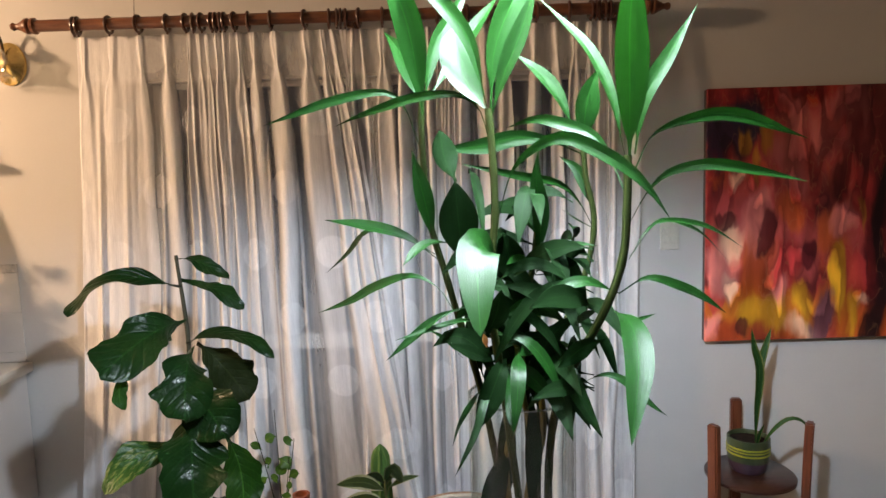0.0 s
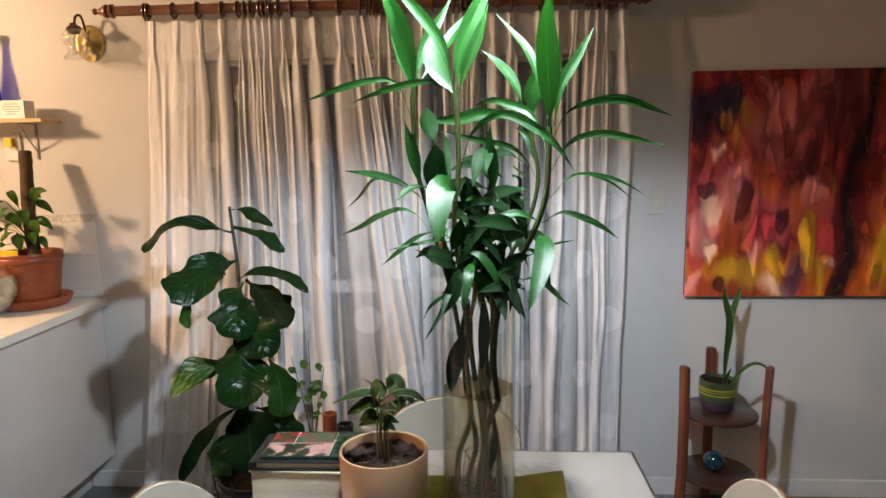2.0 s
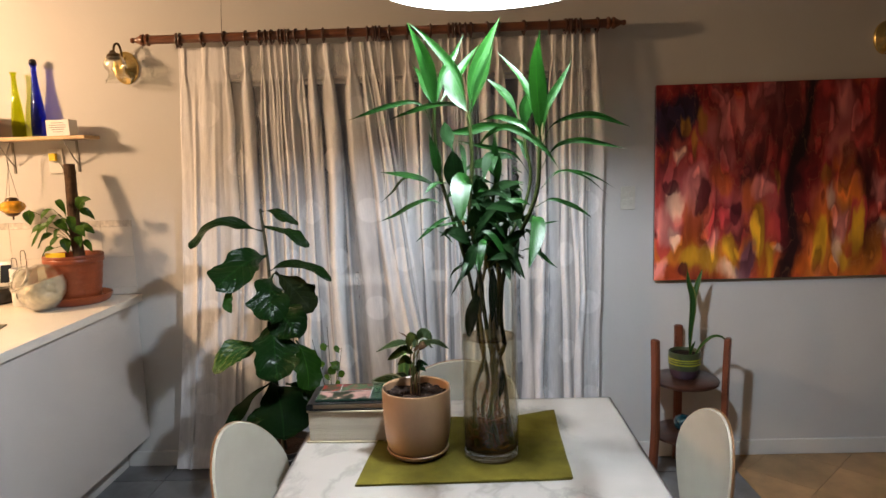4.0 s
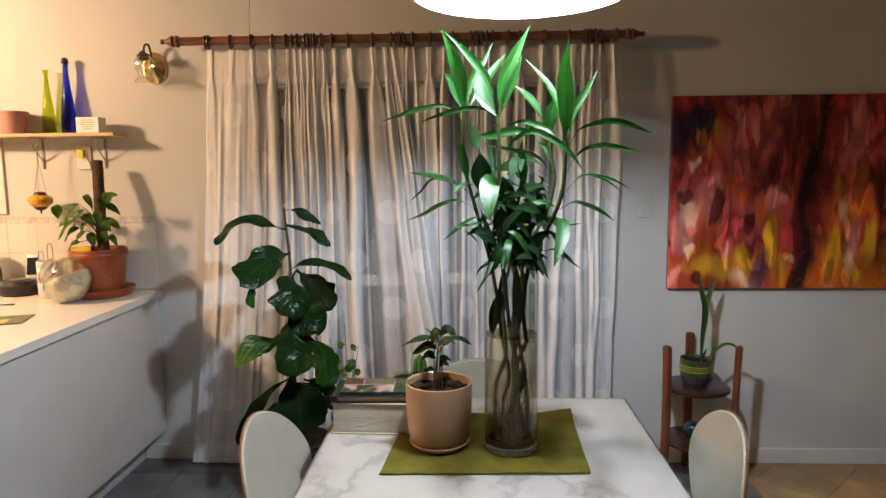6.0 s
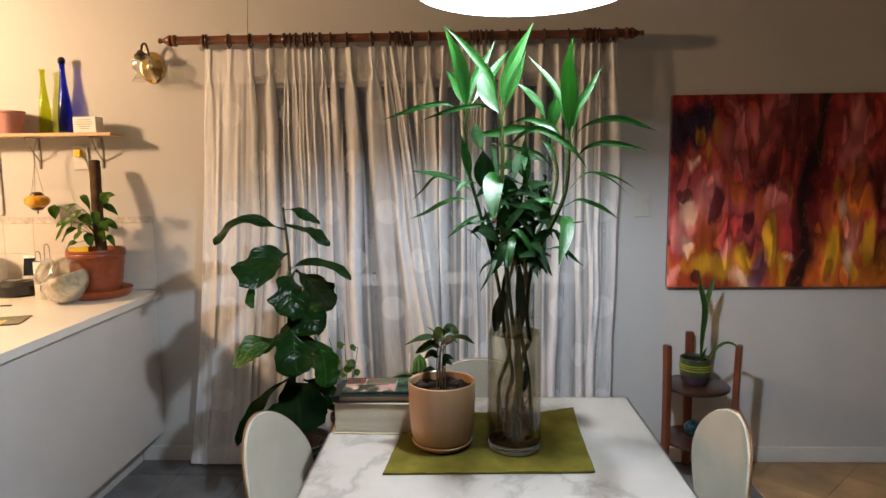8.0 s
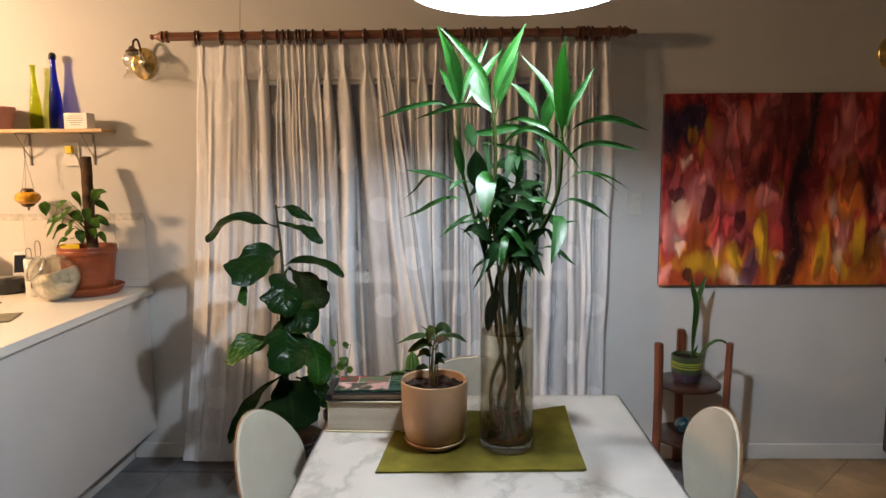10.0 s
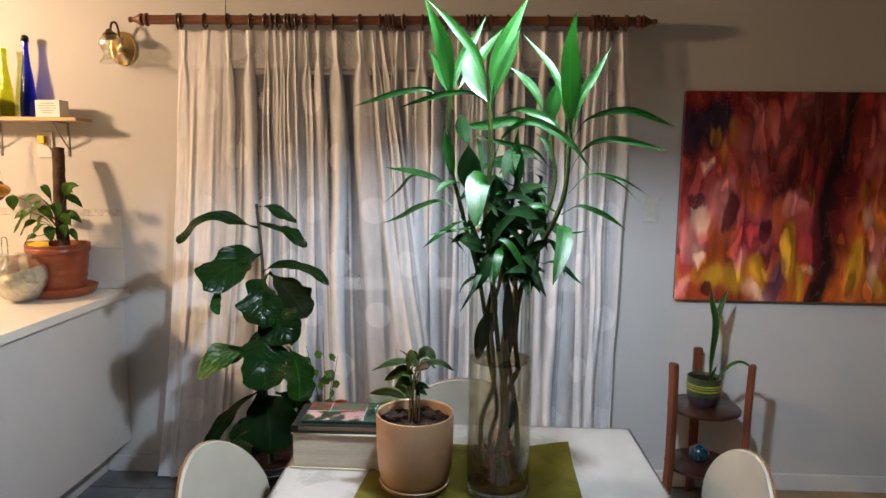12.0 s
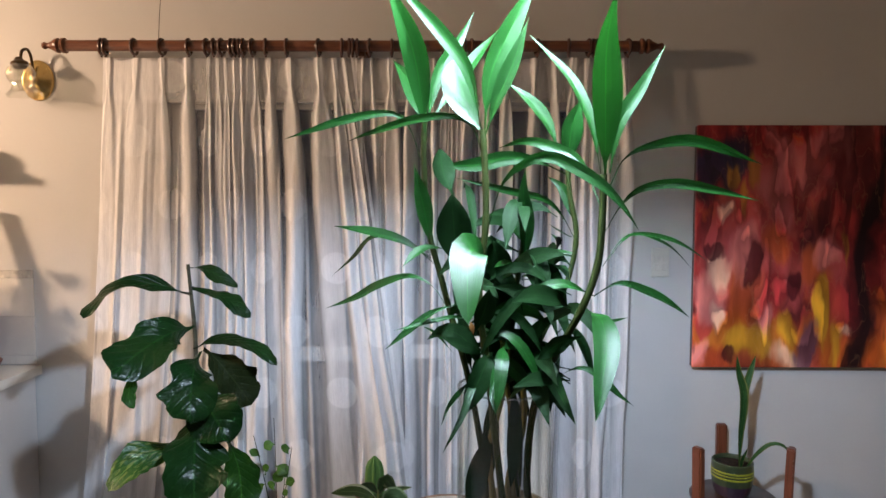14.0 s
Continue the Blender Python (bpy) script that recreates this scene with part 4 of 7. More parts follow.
def make_curtain(x0, x1, pleats, lead, trail, seed, label, front=0.0, bulk=0.0):
    """A pinch-pleated sheer panel from x0 to x1 at the rod, one fold from each pleat and flat thin cloth between them.
    lead: how far the left part sweeps by the floor; trail: how far the right edge does; front: how far the right edge stands before the rod's plane; bulk: how closely the cloth lies doubled at its left side."""
    rnd = random.Random(seed)
    wide = x1 - x0
    nu, nv = int(wide * 1050), 66
    top, low = RZ - 0.036, 0.018
    folds = []
    for k, c in enumerate(pleats):
        gap = min(c - (pleats[k - 1] if k else x0 - 0.05), (pleats[k + 1] if k + 1 < len(pleats) else x1 + 0.05) - c)
        folds.append((c - x0, min(0.0165, max(0.0090, 0.30 * gap)) * rnd.uniform(0.7, 1.25), rnd.uniform(0.75, 1.25), rnd.uniform(-1.0, 1.0), rnd.uniform(0, 6.28)))
    fades = [k % 2 == 0 or rnd.random() < 0.25 for k in range(len(folds))]
    # soft lesser folds in the wide gaps, that begin below the heading
    soft = []
    for a, b in zip(pleats, pleats[1:]):
        if b - a > 0.06:
            soft.append(((a + b) / 2 - x0 + rnd.uniform(-0.012, 0.012), rnd.uniform(0.005, 0.009), rnd.uniform(0.2, 0.4)))
    u = np.linspace(0, 1, nu + 1)
    s = u * wide
    bm = B()
    uvl = bm.loops.layers.uv.verify()
    dens = bm.verts.layers.float.new("gather")
    cloth = np.zeros(nu + 1)
    rows = []
    for j in range(nv + 1):
        v = (j / nv) ** 1.25 if j < nv else 1.0
        z = top + (low - top) * v
        hang = min(1.0, v / 0.16)
        y = np.full(nu + 1, RY + 0.030 - 0.010 * v) - front * u ** 5 * min(1.0, v * 3)
        near = np.clip((0.62 - u) / 0.36, 0, 1)
        near = near * near * (3 - 2 * near)
        x = x0 + s + lead * (0.35 * v * (1 - u) ** 3 + 0.65 * v ** 1.9) * near + trail * v * np.clip((u - 0.50) / 0.50, 0, 1) ** 3.2
        g = np.zeros(nu + 1)
        pinch = math.exp(-((v - 0.058) / 0.022) ** 2)
        for k, (c, h, deep, lean, phase) in enumerate(folds):
            shift = (wide * (k + 0.5) / len(folds) - c) * 0.08 * min(1.0, v / 0.3)
            sway = shift + 0.034 * noise.noise((k * 3.7, v * 1.7, seed)) * min(1.0, v * 1.6) + 0.010 * noise.noise((k * 1.9 + 50, v * 6.0, seed)) * hang
            hh = h * (1 + 0.20 * hang + 0.30 * v + 0.5 * noise.noise((k * 2.3, v * 2.2, seed + 4)) * hang) * (1 - 0.55 * pinch) * (0.72 if v < 0.058 else 1.0)
            lasts = 1.0 if fades[k] else max(0.0, 1 - max(0.0, v - 0.12) / 0.40) ** 1.3
            amp = deep * lasts * (0.65 + 0.35 * hang) * (1 + 0.6 * noise.noise((k * 5.3, v * 2.4, seed + 9)) * hang)
            d = (s - c - sway) / hh
            b = 1 / (1 + np.abs(d) ** 4.4)
            lobes = np.cos(d * 3.6 + phase + 5 * noise.noise((k * 7.1, v * 1.5, seed + 31)))
            calm = 1 - bulk * (min(1.0, max(0.0, 1.5 - c / (0.21 * wide))) * 0.45 * (1 - v) + min(1.0, max(0.0, 1.8 - c / (0.24 * wide))) * 0.92 * min(1.0, v * 2.2))
            y -= (0.0160 - 0.001 * v) * calm * amp * b * (1 + (0.10 + 0.20 * hang) * lobes)
            x += (0.50 * hh * np.tanh(1.4 * d) * hang + lean * 0.018 * hang) * b
            g = np.maximum(g, b * (0.62 + 0.22 * deep + 0.10 * lobes) * (0.80 + 0.20 * lasts))
            # the cloth falls into a shadowed groove beside each fold
            y += 0.004 * calm * hang * (1 - 0.5 * v) * np.exp(-((np.abs(d) - 1.5) / 0.35) ** 2)
        for k, (c, h, deep) in enumerate(soft):
            on = min(1.0, max(0.0, (v - 0.08) / 0.2))
            b = np.exp(-((s - c - 0.02 * noise.noise((k * 2.7, v * 1.7, seed + 21))) / (h * (1 + v))) ** 2) * on
            y -= 0.014 * deep * 2 * b
            g = np.maximum(g, b * 0.55)
        slow = np.interp(u, u[::10], np.array([noise.noise((a * wide * 8, v * 1.6, seed + 2.5)) for a in u[::10]]))
        crease = np.interp(u, u[::4], np.array([noise.noise((a * wide * 70, v * 4.0, seed + 7.5)) for a in u[::4]]))
        y += (0.009 * slow + 0.0026 * crease) * hang
        x += 0.014 * slow * v
        crowd = sum(np.exp(-((s - c) / 0.028) ** 2) for c, h, deep, lean, phase in folds)
        g = np.maximum(g, np.clip((crowd - 1.15) * 0.9, 0, 0.62))
        # below the heading the cloth spreads and lies closer
        spread = min(1.0, max(0.0, (v - 0.14) / 0.36))
        g = np.maximum(g, (0.31 + 0.16 * slow) * spread)
        hem = np.clip(np.maximum(0.009 - s, s - wide + 0.009) / 0.002, 0, 1)
        g = np.maximum(g, bulk * np.clip((0.27 - u) / 0.08, 0, 1) * (0.85 + 0.15 * np.sin(s * 60 + 3 * v)))
        g = np.clip(np.maximum(g, hem * 0.9) + (0.25 if v < 0.075 else 0.0) + (0.35 if v > 0.955 else 0.0), 0, 1)
        y = np.minimum(y, NORTH - 0.035)
        if j == nv // 3:
            cloth = np.concatenate(([0.0], np.cumsum(np.hypot(np.diff(x), np.diff(y)))))
        row = []
        for a, b, c in zip(x, y, g):
            p = bm.verts.new((float(a), float(b), z))
            p[dens] = float(c)
            row.append(p)
        rows.append((row, z))
    for (ra, za), (rb, zb) in zip(rows, rows[1:]):
        for i in range(nu):
            f = bm.faces.new((ra[i], rb[i], rb[i + 1], ra[i + 1]))
            for lp, (a, b) in zip(f.loops, ((i, za), (i, zb), (i + 1, zb), (i + 1, za))):
                lp[uvl].uv = (float(cloth[a]) + seed * 0.37, b)
    ob = new("curtain", mesh_of("curtain", bm, SHEER))
    ob.data.set_sharp_from_angle(angle=radians(180))
    return tagged(ob, label, "curtain", "curtains on the rod")


make_curtain(-1.098, -0.196, (-1.074, -0.975, -0.882, -0.790, -0.713, -0.683, -0.655, -0.619, -0.596, -0.571, -0.545, -0.497, -0.424, -0.317, -0.262, -0.230), -0.17, 0.26, 3,
             "sheer grey-white pinch-pleated curtain hanging to the floor", 0.035, 1.0)
make_curtain(-0.190, 0.800, (-0.160, -0.130, -0.060, 0.012, 0.098, 0.132, 0.158, 0.186, 0.218, 0.285, 0.350, 0.458, 0.530, 0.600, 0.648, 0.684, 0.718, 0.780), 0.0, 0.0, 8,
             "sheer grey-white pinch-pleated curtain hanging to the floor")

# ---- painting, switches ----
painting = thing("canvas_painting", (1.068, NORTH - 0.002, 0.886), "abstract flame painting in red, black and yellow on canvas", "painting")
bm = B()
box(bm, 0, 1.20, -0.033, -0.022, 0, 0.905, 0.003)
part("canvas", bm, FLAME, painting, "red and yellow flame picture", smooth=False)
for x0, x1, z0, z1 in ((0.002, 0.045, 0.002, 0.903), (1.155, 1.198, 0.002, 0.903), (0.046, 1.154, 0.002, 0.045), (0.046, 1.154, 0.860, 0.903)):
    bm = B()
    box(bm, x0, x1, -0.0215, 0, z0, z1, 0.001)
    part("stretcher_bar", bm, DARK_WOOD, painting, "wooden stretcher behind the canvas", smooth=False)

plate = thing("wall_switch", (0.949, NORTH, 1.28), "white double switch plate on the wall", "switch")
bm = B()
box(bm, -0.034, 0.034, -0.008, -0.0005, -0.055, 0.055, 0.003)
part("plate", bm, SWITCH, plate, smooth=False)
for x in (-0.014, 0.014):
    for z in (-0.018, 0.018):
        bm = B()
        box(bm, x - 0.009, x + 0.009, -0.012, -0.0075, z - 0.012, z + 0.012, 0.002)
        part("rocker", bm, SWITCH, plate, smooth=False)

# ---- wall sconces ----
def make_sconce(x, z):
    ob = thing("wall_sconce", (x, NORTH, z), "brass wall sconce with a clear glass bell shade, unlit", "lamp", "brass wall sconces")
    bm = B()
    lathe(bm, [(0, 0.034), (0.012, 0.034), (0.020, 0.028), (0.040, 0.022), (0.050, 0.012), (0.060, 0.010), (0.064, 0.005), (0.064, 0.0)], 40)
    bmesh.ops.transform(bm, verts=bm.verts[:], matrix=Matrix.Diagonal((0.92, 1, 1.16, 1)) @ Matrix.Rotation(math.pi / 2, 4, "X") @ Matrix.Translation((0, 0, 0.0005)))
    part("back_plate", bm, BRASS, ob, "oval polished brass plate")
    bm = B()
    tube(bm, [(0.0, -0.028, 0.0), (0.0, -0.04, 0.07), (-0.002, -0.058, 0.100), (-0.008, -0.080, 0.092), (-0.010, -0.088, 0.062)], 0.0052, 10)
    part("arm", bm, BRONZE, ob, "curved dark bronze arm")
    hang = Matrix.Translation((-0.012, -0.092, 0.046)) @ Matrix.Rotation(radians(-8), 4, "Y")
    bm = B()
    lathe(bm, [(0, 0.022), (0.010, 0.020), (0.016, 0.010), (0.028, 0.002), (0.030, -0.006), (0.026, -0.012), (0.018, -0.022), (0, -0.022)], 28)
    bmesh.ops.transform(bm, verts=bm.verts[:], matrix=hang)
    part("cap", bm, BRONZE, ob)
    bm = B()
    petals = [(0.024, -0.004), (0.040, -0.016), (0.049, -0.036), (0.046, -0.056), (0.037, -0.070), (0.036, -0.080), (0.043, -0.096), (0.054, -0.110), (0.060, -0.114)]
    lathe(bm, petals + [(r - 0.0025, h - 0.001) for r, h in petals[::-1]], 48)
    for v in bm.verts:
        a = math.atan2(v.co.y, v.co.x)
        k = 1 + 0.09 * max(0.0, (-v.co.z - 0.07) / 0.045) * math.cos(6 * a) + 0.02 * math.cos(12 * a)
        v.co.x, v.co.y = v.co.x * k, v.co.y * k
    bmesh.ops.transform(bm, verts=bm.verts[:], matrix=hang)
    part("shade", bm, FROST, ob, "clear pressed glass tulip shade")
    bm = B()
    lathe(bm, [(0, -0.02), (0.012, -0.022), (0.013, -0.050), (0.020, -0.066), (0.018, -0.084), (0.008, -0.094), (0, -0.096)], 16)
    bmesh.ops.transform(bm, verts=bm.verts[:], matrix=hang)
    part("bulb", bm, CLEAR, ob, "clear glass bulb")
    return ob


make_sconce(-1.380, 1.955)
make_sconce(2.107, 1.970)


# ---- on the table ----
mat_cloth = thing("placemat", (0.155, 0.945, TZ), "olive green linen placemat folded on the table", "placemat")
bm = B()
corners = [Vector((-0.252, -0.201, 0)), Vector((0.246, -0.184, 0)), Vector((0.257, 0.196, 0)), Vector((-0.215, 0.19, 0))]
nx, ny = 26, 20
grid = [[None] * (nx + 1) for _ in range(ny + 1)]
low = [[None] * (nx + 1) for _ in range(ny + 1)]
for j in range(ny + 1):
    for i in range(nx + 1):
        u, v = i / nx, j / ny
        p = corners[0].lerp(corners[1], u).lerp(corners[3].lerp(corners[2], u), v)
        p.x += 0.002 * noise.noise((u * 4, v * 4, 1)) * (1 if i in (0, nx) else 0)
        z = 0.0054 + 0.0030 * noise.noise((u * 5, v * 5, 2)) + 0.0016 * noise.noise((u * 14, v * 11, 6)) + 0.014 * max(0, u - 0.8) * 5 * max(0, v - 0.75) * 4
        z = max(z, 0.0025)
        grid[j][i] = bm.verts.new((p.x, p.y, z))
        low[j][i] = bm.verts.new((p.x, p.y, 0.0006))
for j in range(ny):
    for i in range(nx):
        bm.faces.new((grid[j][i], grid[j][i + 1], grid[j + 1][i + 1], grid[j + 1][i]))
        bm.faces.new((low[j + 1][i], low[j + 1][i + 1], low[j][i + 1], low[j][i]))
for i in range(nx):
    bm.faces.new((low[0][i], low[0][i + 1], grid[0][i + 1], grid[0][i]))
    bm.faces.new((grid[ny][i], grid[ny][i + 1], low[ny][i + 1], low[ny][i]))
for j in range(ny):
    bm.faces.new((grid[j][0], grid[j + 1][0], low[j + 1][0], low[j][0]))
    bm.faces.new((low[j][nx], low[j + 1][nx], grid[j + 1][nx], grid[j][nx]))
part("cloth", bm, OLIVE, mat_cloth)
bm = B()
tube(bm, [(-0.247, -0.1985, 0.0025), (0.0, -0.1925, 0.0028), (0.242, -0.1855, 0.0025)], 0.0022, 6)
part("hem", bm, OLIVE, mat_cloth)

TOPZ = TZ + 0.0062
pot = thing("plant_pot", (0.038, 0.915, TOPZ), "peach glazed ceramic pot with saucer on the placemat", "pot")
bm = B()
lathe(bm, [(0, 0.0), (0.066, 0.0), (0.074, 0.006), (0.078, 0.014), (0.075, 0.016), (0.070, 0.009), (0, 0.008)], 48)
part("saucer", bm, PEACH, pot)
bm = B()
lathe(bm, [(0, 0.0085), (0.062, 0.0085), (0.0705, 0.013), (0.0765, 0.026), (0.0805, 0.048), (0.0835, 0.085), (0.0850, 0.122), (0.0857, 0.1645), (0.0850, 0.1685), (0.0825, 0.1692), (0.0800, 0.1665), (0.0795, 0.115), (0.078, 0.096), (0, 0.094)], 64)
part("body", bm, PEACH, pot, "glossy peach pot")
bm = B()
lathe(bm, [(0, 0.148), (0.03, 0.150), (0.06, 0.146), (0.0785, 0.149)], 40)
bmesh.ops.subdivide_edges(bm, edges=bm.edges[:], cuts=2, use_grid_fill=True)
for v in bm.verts:
    v.co.z += 0.007 * noise.noise(v.co * 60) + 0.004 * noise.noise(v.co * 150)
part("soil", bm, SOIL, pot, "dark loose soil")

young = thing("potted_plant", (0.036, 0.925, TOPZ + 0.147), "small plant with drooping olive and dusky young leaves", "plant")
bm = B()
tube(bm, [(0, 0, -0.012), (0.002, 0, 0.03), (0.004, -0.002, 0.05)], 0.0035, 8, 0.0025)
trunk = part("stem", bm, STEM_OLIVE, young)


def young_leaf(width, material, nrm, seed, *pts):
    """A leaf along pts on a thin stalk of its own that rises from the soil with the others."""
    pts = [Vector(p) for p in pts]
    bm = B()
    foot = Vector((-0.011 + 0.007 * (seed % 4), -0.010 + 0.008 * (seed % 3), 0.0))
    mid = foot.lerp(pts[0], 0.6) + Vector((0, 0, 0.012))
    mid.x = mid.x * 0.6 + foot.x * 0.5
    tube(bm, [foot, mid, pts[0]], 0.0017, 6, 0.0011, steps=5)
    part("petiole", bm, STEM_PINK if seed % 3 == 0 else STEM_OLIVE, trunk)
    bm = B()
    blade_along(bm, pts, width, nrm, 14, 0.42, 0.14, 0.06, 0.0, seed, 0.85)
    part("leaf", bm, material, trunk)


young_leaf(0.030, OLIVE_LEAF, (-0.75, -0.6, 0.35), 1, (0.010, -0.020, 0.140), (0.006, -0.028, 0.162), (-0.006, -0.034, 0.150), (-0.013, -0.036, 0.112))
young_leaf(0.026, EDGED_LEAF, (0.3, -0.8, 0.5), 2, (0.010, 0.002, 0.138), (0.020, 0.004, 0.154), (0.034, 0.002, 0.150), (0.044, -0.002, 0.131))
young_leaf(0.020, EDGED_LEAF, (0.1, -0.5, 0.85), 3, (0.013, -0.012, 0.122), (0.032, -0.014, 0.135), (0.060, -0.016, 0.134), (0.088, -0.016, 0.118))
young_leaf(0.016, RED_LEAF, (0.1, -0.9, 0.4), 6, (0.012, -0.020, 0.118), (0.030, -0.034, 0.138), (0.015, -0.040, 0.132), (0.000, -0.042, 0.122))
young_leaf(0.024, EDGED_LEAF, (-0.1, -0.40, 0.9), 4, (-0.002, -0.016, 0.130), (-0.022, -0.024, 0.140), (-0.056, -0.028, 0.133), (-0.092, -0.026, 0.118))
young_leaf(0.030, OLIVE_LEAF, (-0.1, -0.55, 0.8), 5, (-0.001, -0.014, 0.110), (-0.022, -0.026, 0.120), (-0.044, -0.030, 0.110), (-0.063, -0.030, 0.097))
young_leaf(0.015, DARK_LEAF, (0.1, -0.8, 0.6), 10, (0.004, -0.018, 0.074), (0.015, -0.026, 0.088), (0.036, -0.028, 0.081))
young_leaf(0.015, DARK_LEAF, (0.1, -0.8, 0.6), 11, (0.005, -0.022, 0.063), (0.016, -0.034, 0.078), (0.031, -0.038, 0.069))
young_leaf(0.030, EDGED_LEAF, (0.0, -0.4, 0.9), 9, (0.002, 0.012, 0.116), (-0.012, 0.030, 0.126), (-0.030, 0.046, 0.112))
young_leaf(0.028, OLIVE_LEAF, (0.2, -0.3, 0.9), 16, (0.012, 0.014, 0.108), (0.026, 0.032, 0.120), (0.046, 0.046, 0.104))
young_leaf(0.024, OLIVE_LEAF, (-0.2, -0.6, 0.8), 13, (-0.004, -0.010, 0.082), (-0.022, -0.018, 0.094), (-0.042, -0.022, 0.082))
young_leaf(0.004, RED_LEAF, (0, -1, 0.2), 12, (-0.004, -0.006, 0.135), (-0.020, -0.008, 0.152), (-0.036, -0.008, 0.161))

# ---- vase with lucky bamboo ----
VX, VY, VZ = 0.222, 0.900, TOPZ
vase = thing("glass_vase", (VX, VY, VZ), "tall clear glass cylinder vase on the placemat", "vase")
bm = B()
lathe(bm, [(0, 0.0), (0.0632, 0.0), (0.068, 0.004), (0.0685, 0.012), (0.0685, 0.474), (0.0675, 0.4765), (0.066, 0.474), (0.0657, 0.022), (0.058, 0.016), (0, 0.015)], 72)
part("glass_body", bm, VASE_GLASS, vase, "thick clear glass")
bm = B()
lathe(bm, [(0, 0.0155), (0.0575, 0.0165), (0.0652, 0.0225), (0.0652, 0.2965), (0.0, 0.2965)], 72)
part("water", bm, WATER, vase, "slightly brown water")
bm = B()
lathe(bm, [(0, 0.2972), (0.0635, 0.2972), (0.0652, 0.2990)], 64)
part("water_surface", bm, WATER_FILM, vase, "still brownish water surface")
bm = B()
lathe(bm, [(0, 0.0162), (0.0570, 0.0170), (0.0648, 0.0232), (0.0646, 0.0265), (0.045, 0.0275), (0.02, 0.0265), (0, 0.027)], 48)
for v in bm.verts:
    v.co.z += 0.002 * noise.noise(v.co * 90) if v.co.z > 0.025 else 0.0
part("sediment", bm, SILT, vase, "rust-brown silt at the bottom")
bm = B()
torus(bm, (0, 0, 0.4755), 0.0672, 0.0017, "z", 64, 8)
part("rim", bm, GLASS_RIM, vase, "thick glass rim")
bm = B()
torus(bm, (0, 0, 0.007), 0.0635, 0.0045, "z", 64, 8)
part("base_ring", bm, GLASS_RIM, vase, "thick glass base")

bamboo = thing("lucky_bamboo", (VX, VY, VZ + 0.02), "tall lucky bamboo with long glossy green leaves in the vase", "plant")
FOOT = (VX, VY, VZ + 0.02)
STALKS = {}


def bamboo_stalk(k, pts, r0, r1):
    low = [p for p in pts if p[2] < 1.09]
    bm = B()
    tube(bm, pts[len(low) - 1:], r0, 10, r1, 8, 0.16, 0.055)
    STALKS[k] = part("stalk", bm, STALK, bamboo, base=FOOT)
    # lower length of the same stalk, its lit look put into a brighter colour
    bm = B()
    tube(bm, low, r0 * 1.1, 10, r0, 8, 0.2, 0.05)
    part("cane", bm, CANE, bamboo, base=FOOT)


bamboo_stalk(1, [(0.215, 0.88, 0.782), (0.203, 0.905, 0.87), (0.217, 0.89, 0.95), (0.198, 0.915, 1.05), (0.190, 0.925, 1.13), (0.170, 0.93, 1.236), (0.145, 0.945, 1.325), (0.130, 0.95, 1.381), (0.110, 0.95, 1.460), (0.104, 0.95, 1.560), (0.105, 0.95, 1.61)], 0.0048, 0.0042)
bamboo_stalk(2, [(0.240, 0.87, 0.782), (0.222, 0.865, 0.88), (0.232, 0.872, 0.97), (0.216, 0.868, 1.08), (0.196, 0.862, 1.25), (0.182, 0.86, 1.366), (0.190, 0.86, 1.461), (0.189, 0.86, 1.533), (0.185, 0.86, 1.59)], 0.0050, 0.0044)
bamboo_stalk(3, [(0.215, 0.93, 0.782), (0.236, 0.935, 0.88), (0.228, 0.925, 0.98), (0.246, 0.94, 1.07), (0.258, 0.945, 1.236), (0.319, 0.985, 1.357), (0.338, 0.99, 1.439), (0.327, 0.99, 1.507), (0.323, 0.99, 1.555)], 0.0045, 0.0038)
bamboo_stalk(4, [(0.205, 0.90, 0.782), (0.222, 0.885, 0.87), (0.235, 0.89, 0.97), (0.258, 0.872, 1.04), (0.250, 0.868, 1.12), (0.264, 0.862, 1.236), (0.316, 0.842, 1.349), (0.337, 0.84, 1.411), (0.342, 0.84, 1.472), (0.343, 0.84, 1.53)], 0.0053, 0.0048)
bamboo_stalk(5, [(0.258, 0.905, 0.782), (0.240, 0.915, 0.89), (0.232, 0.90, 0.98), (0.240, 0.905, 1.069), (0.230, 0.908, 1.212), (0.233, 0.91, 1.341), (0.243, 0.91, 1.407), (0.248, 0.91, 1.45)], 0.0046, 0.004)
rr = random.Random(9)
for k, (x, y, lx, ly, z) in enumerate(((0.186, 0.880, 0.215, 0.87, 1.30), (0.272, 0.885, 0.215, 0.905, 1.32), (0.222, 0.865, 0.246, 0.905, 1.34))):
    bm = B()
    pts = []
    for j in range(8):
        t = j / 7
        w = 0.010 if 0 < j < 7 else 0.0
        pts.append((x + (lx - x) * t + rr.uniform(-w, w), y + (ly - y) * t + rr.uniform(-w, w), 0.784 + (z - 0.784) * t))
    tube(bm, pts, 0.0062, 10, 0.0034, 6, 0.24, 0.05)
    part("cane", bm, CANE, bamboo, base=FOOT)
bm = B()
rr = random.Random(5)
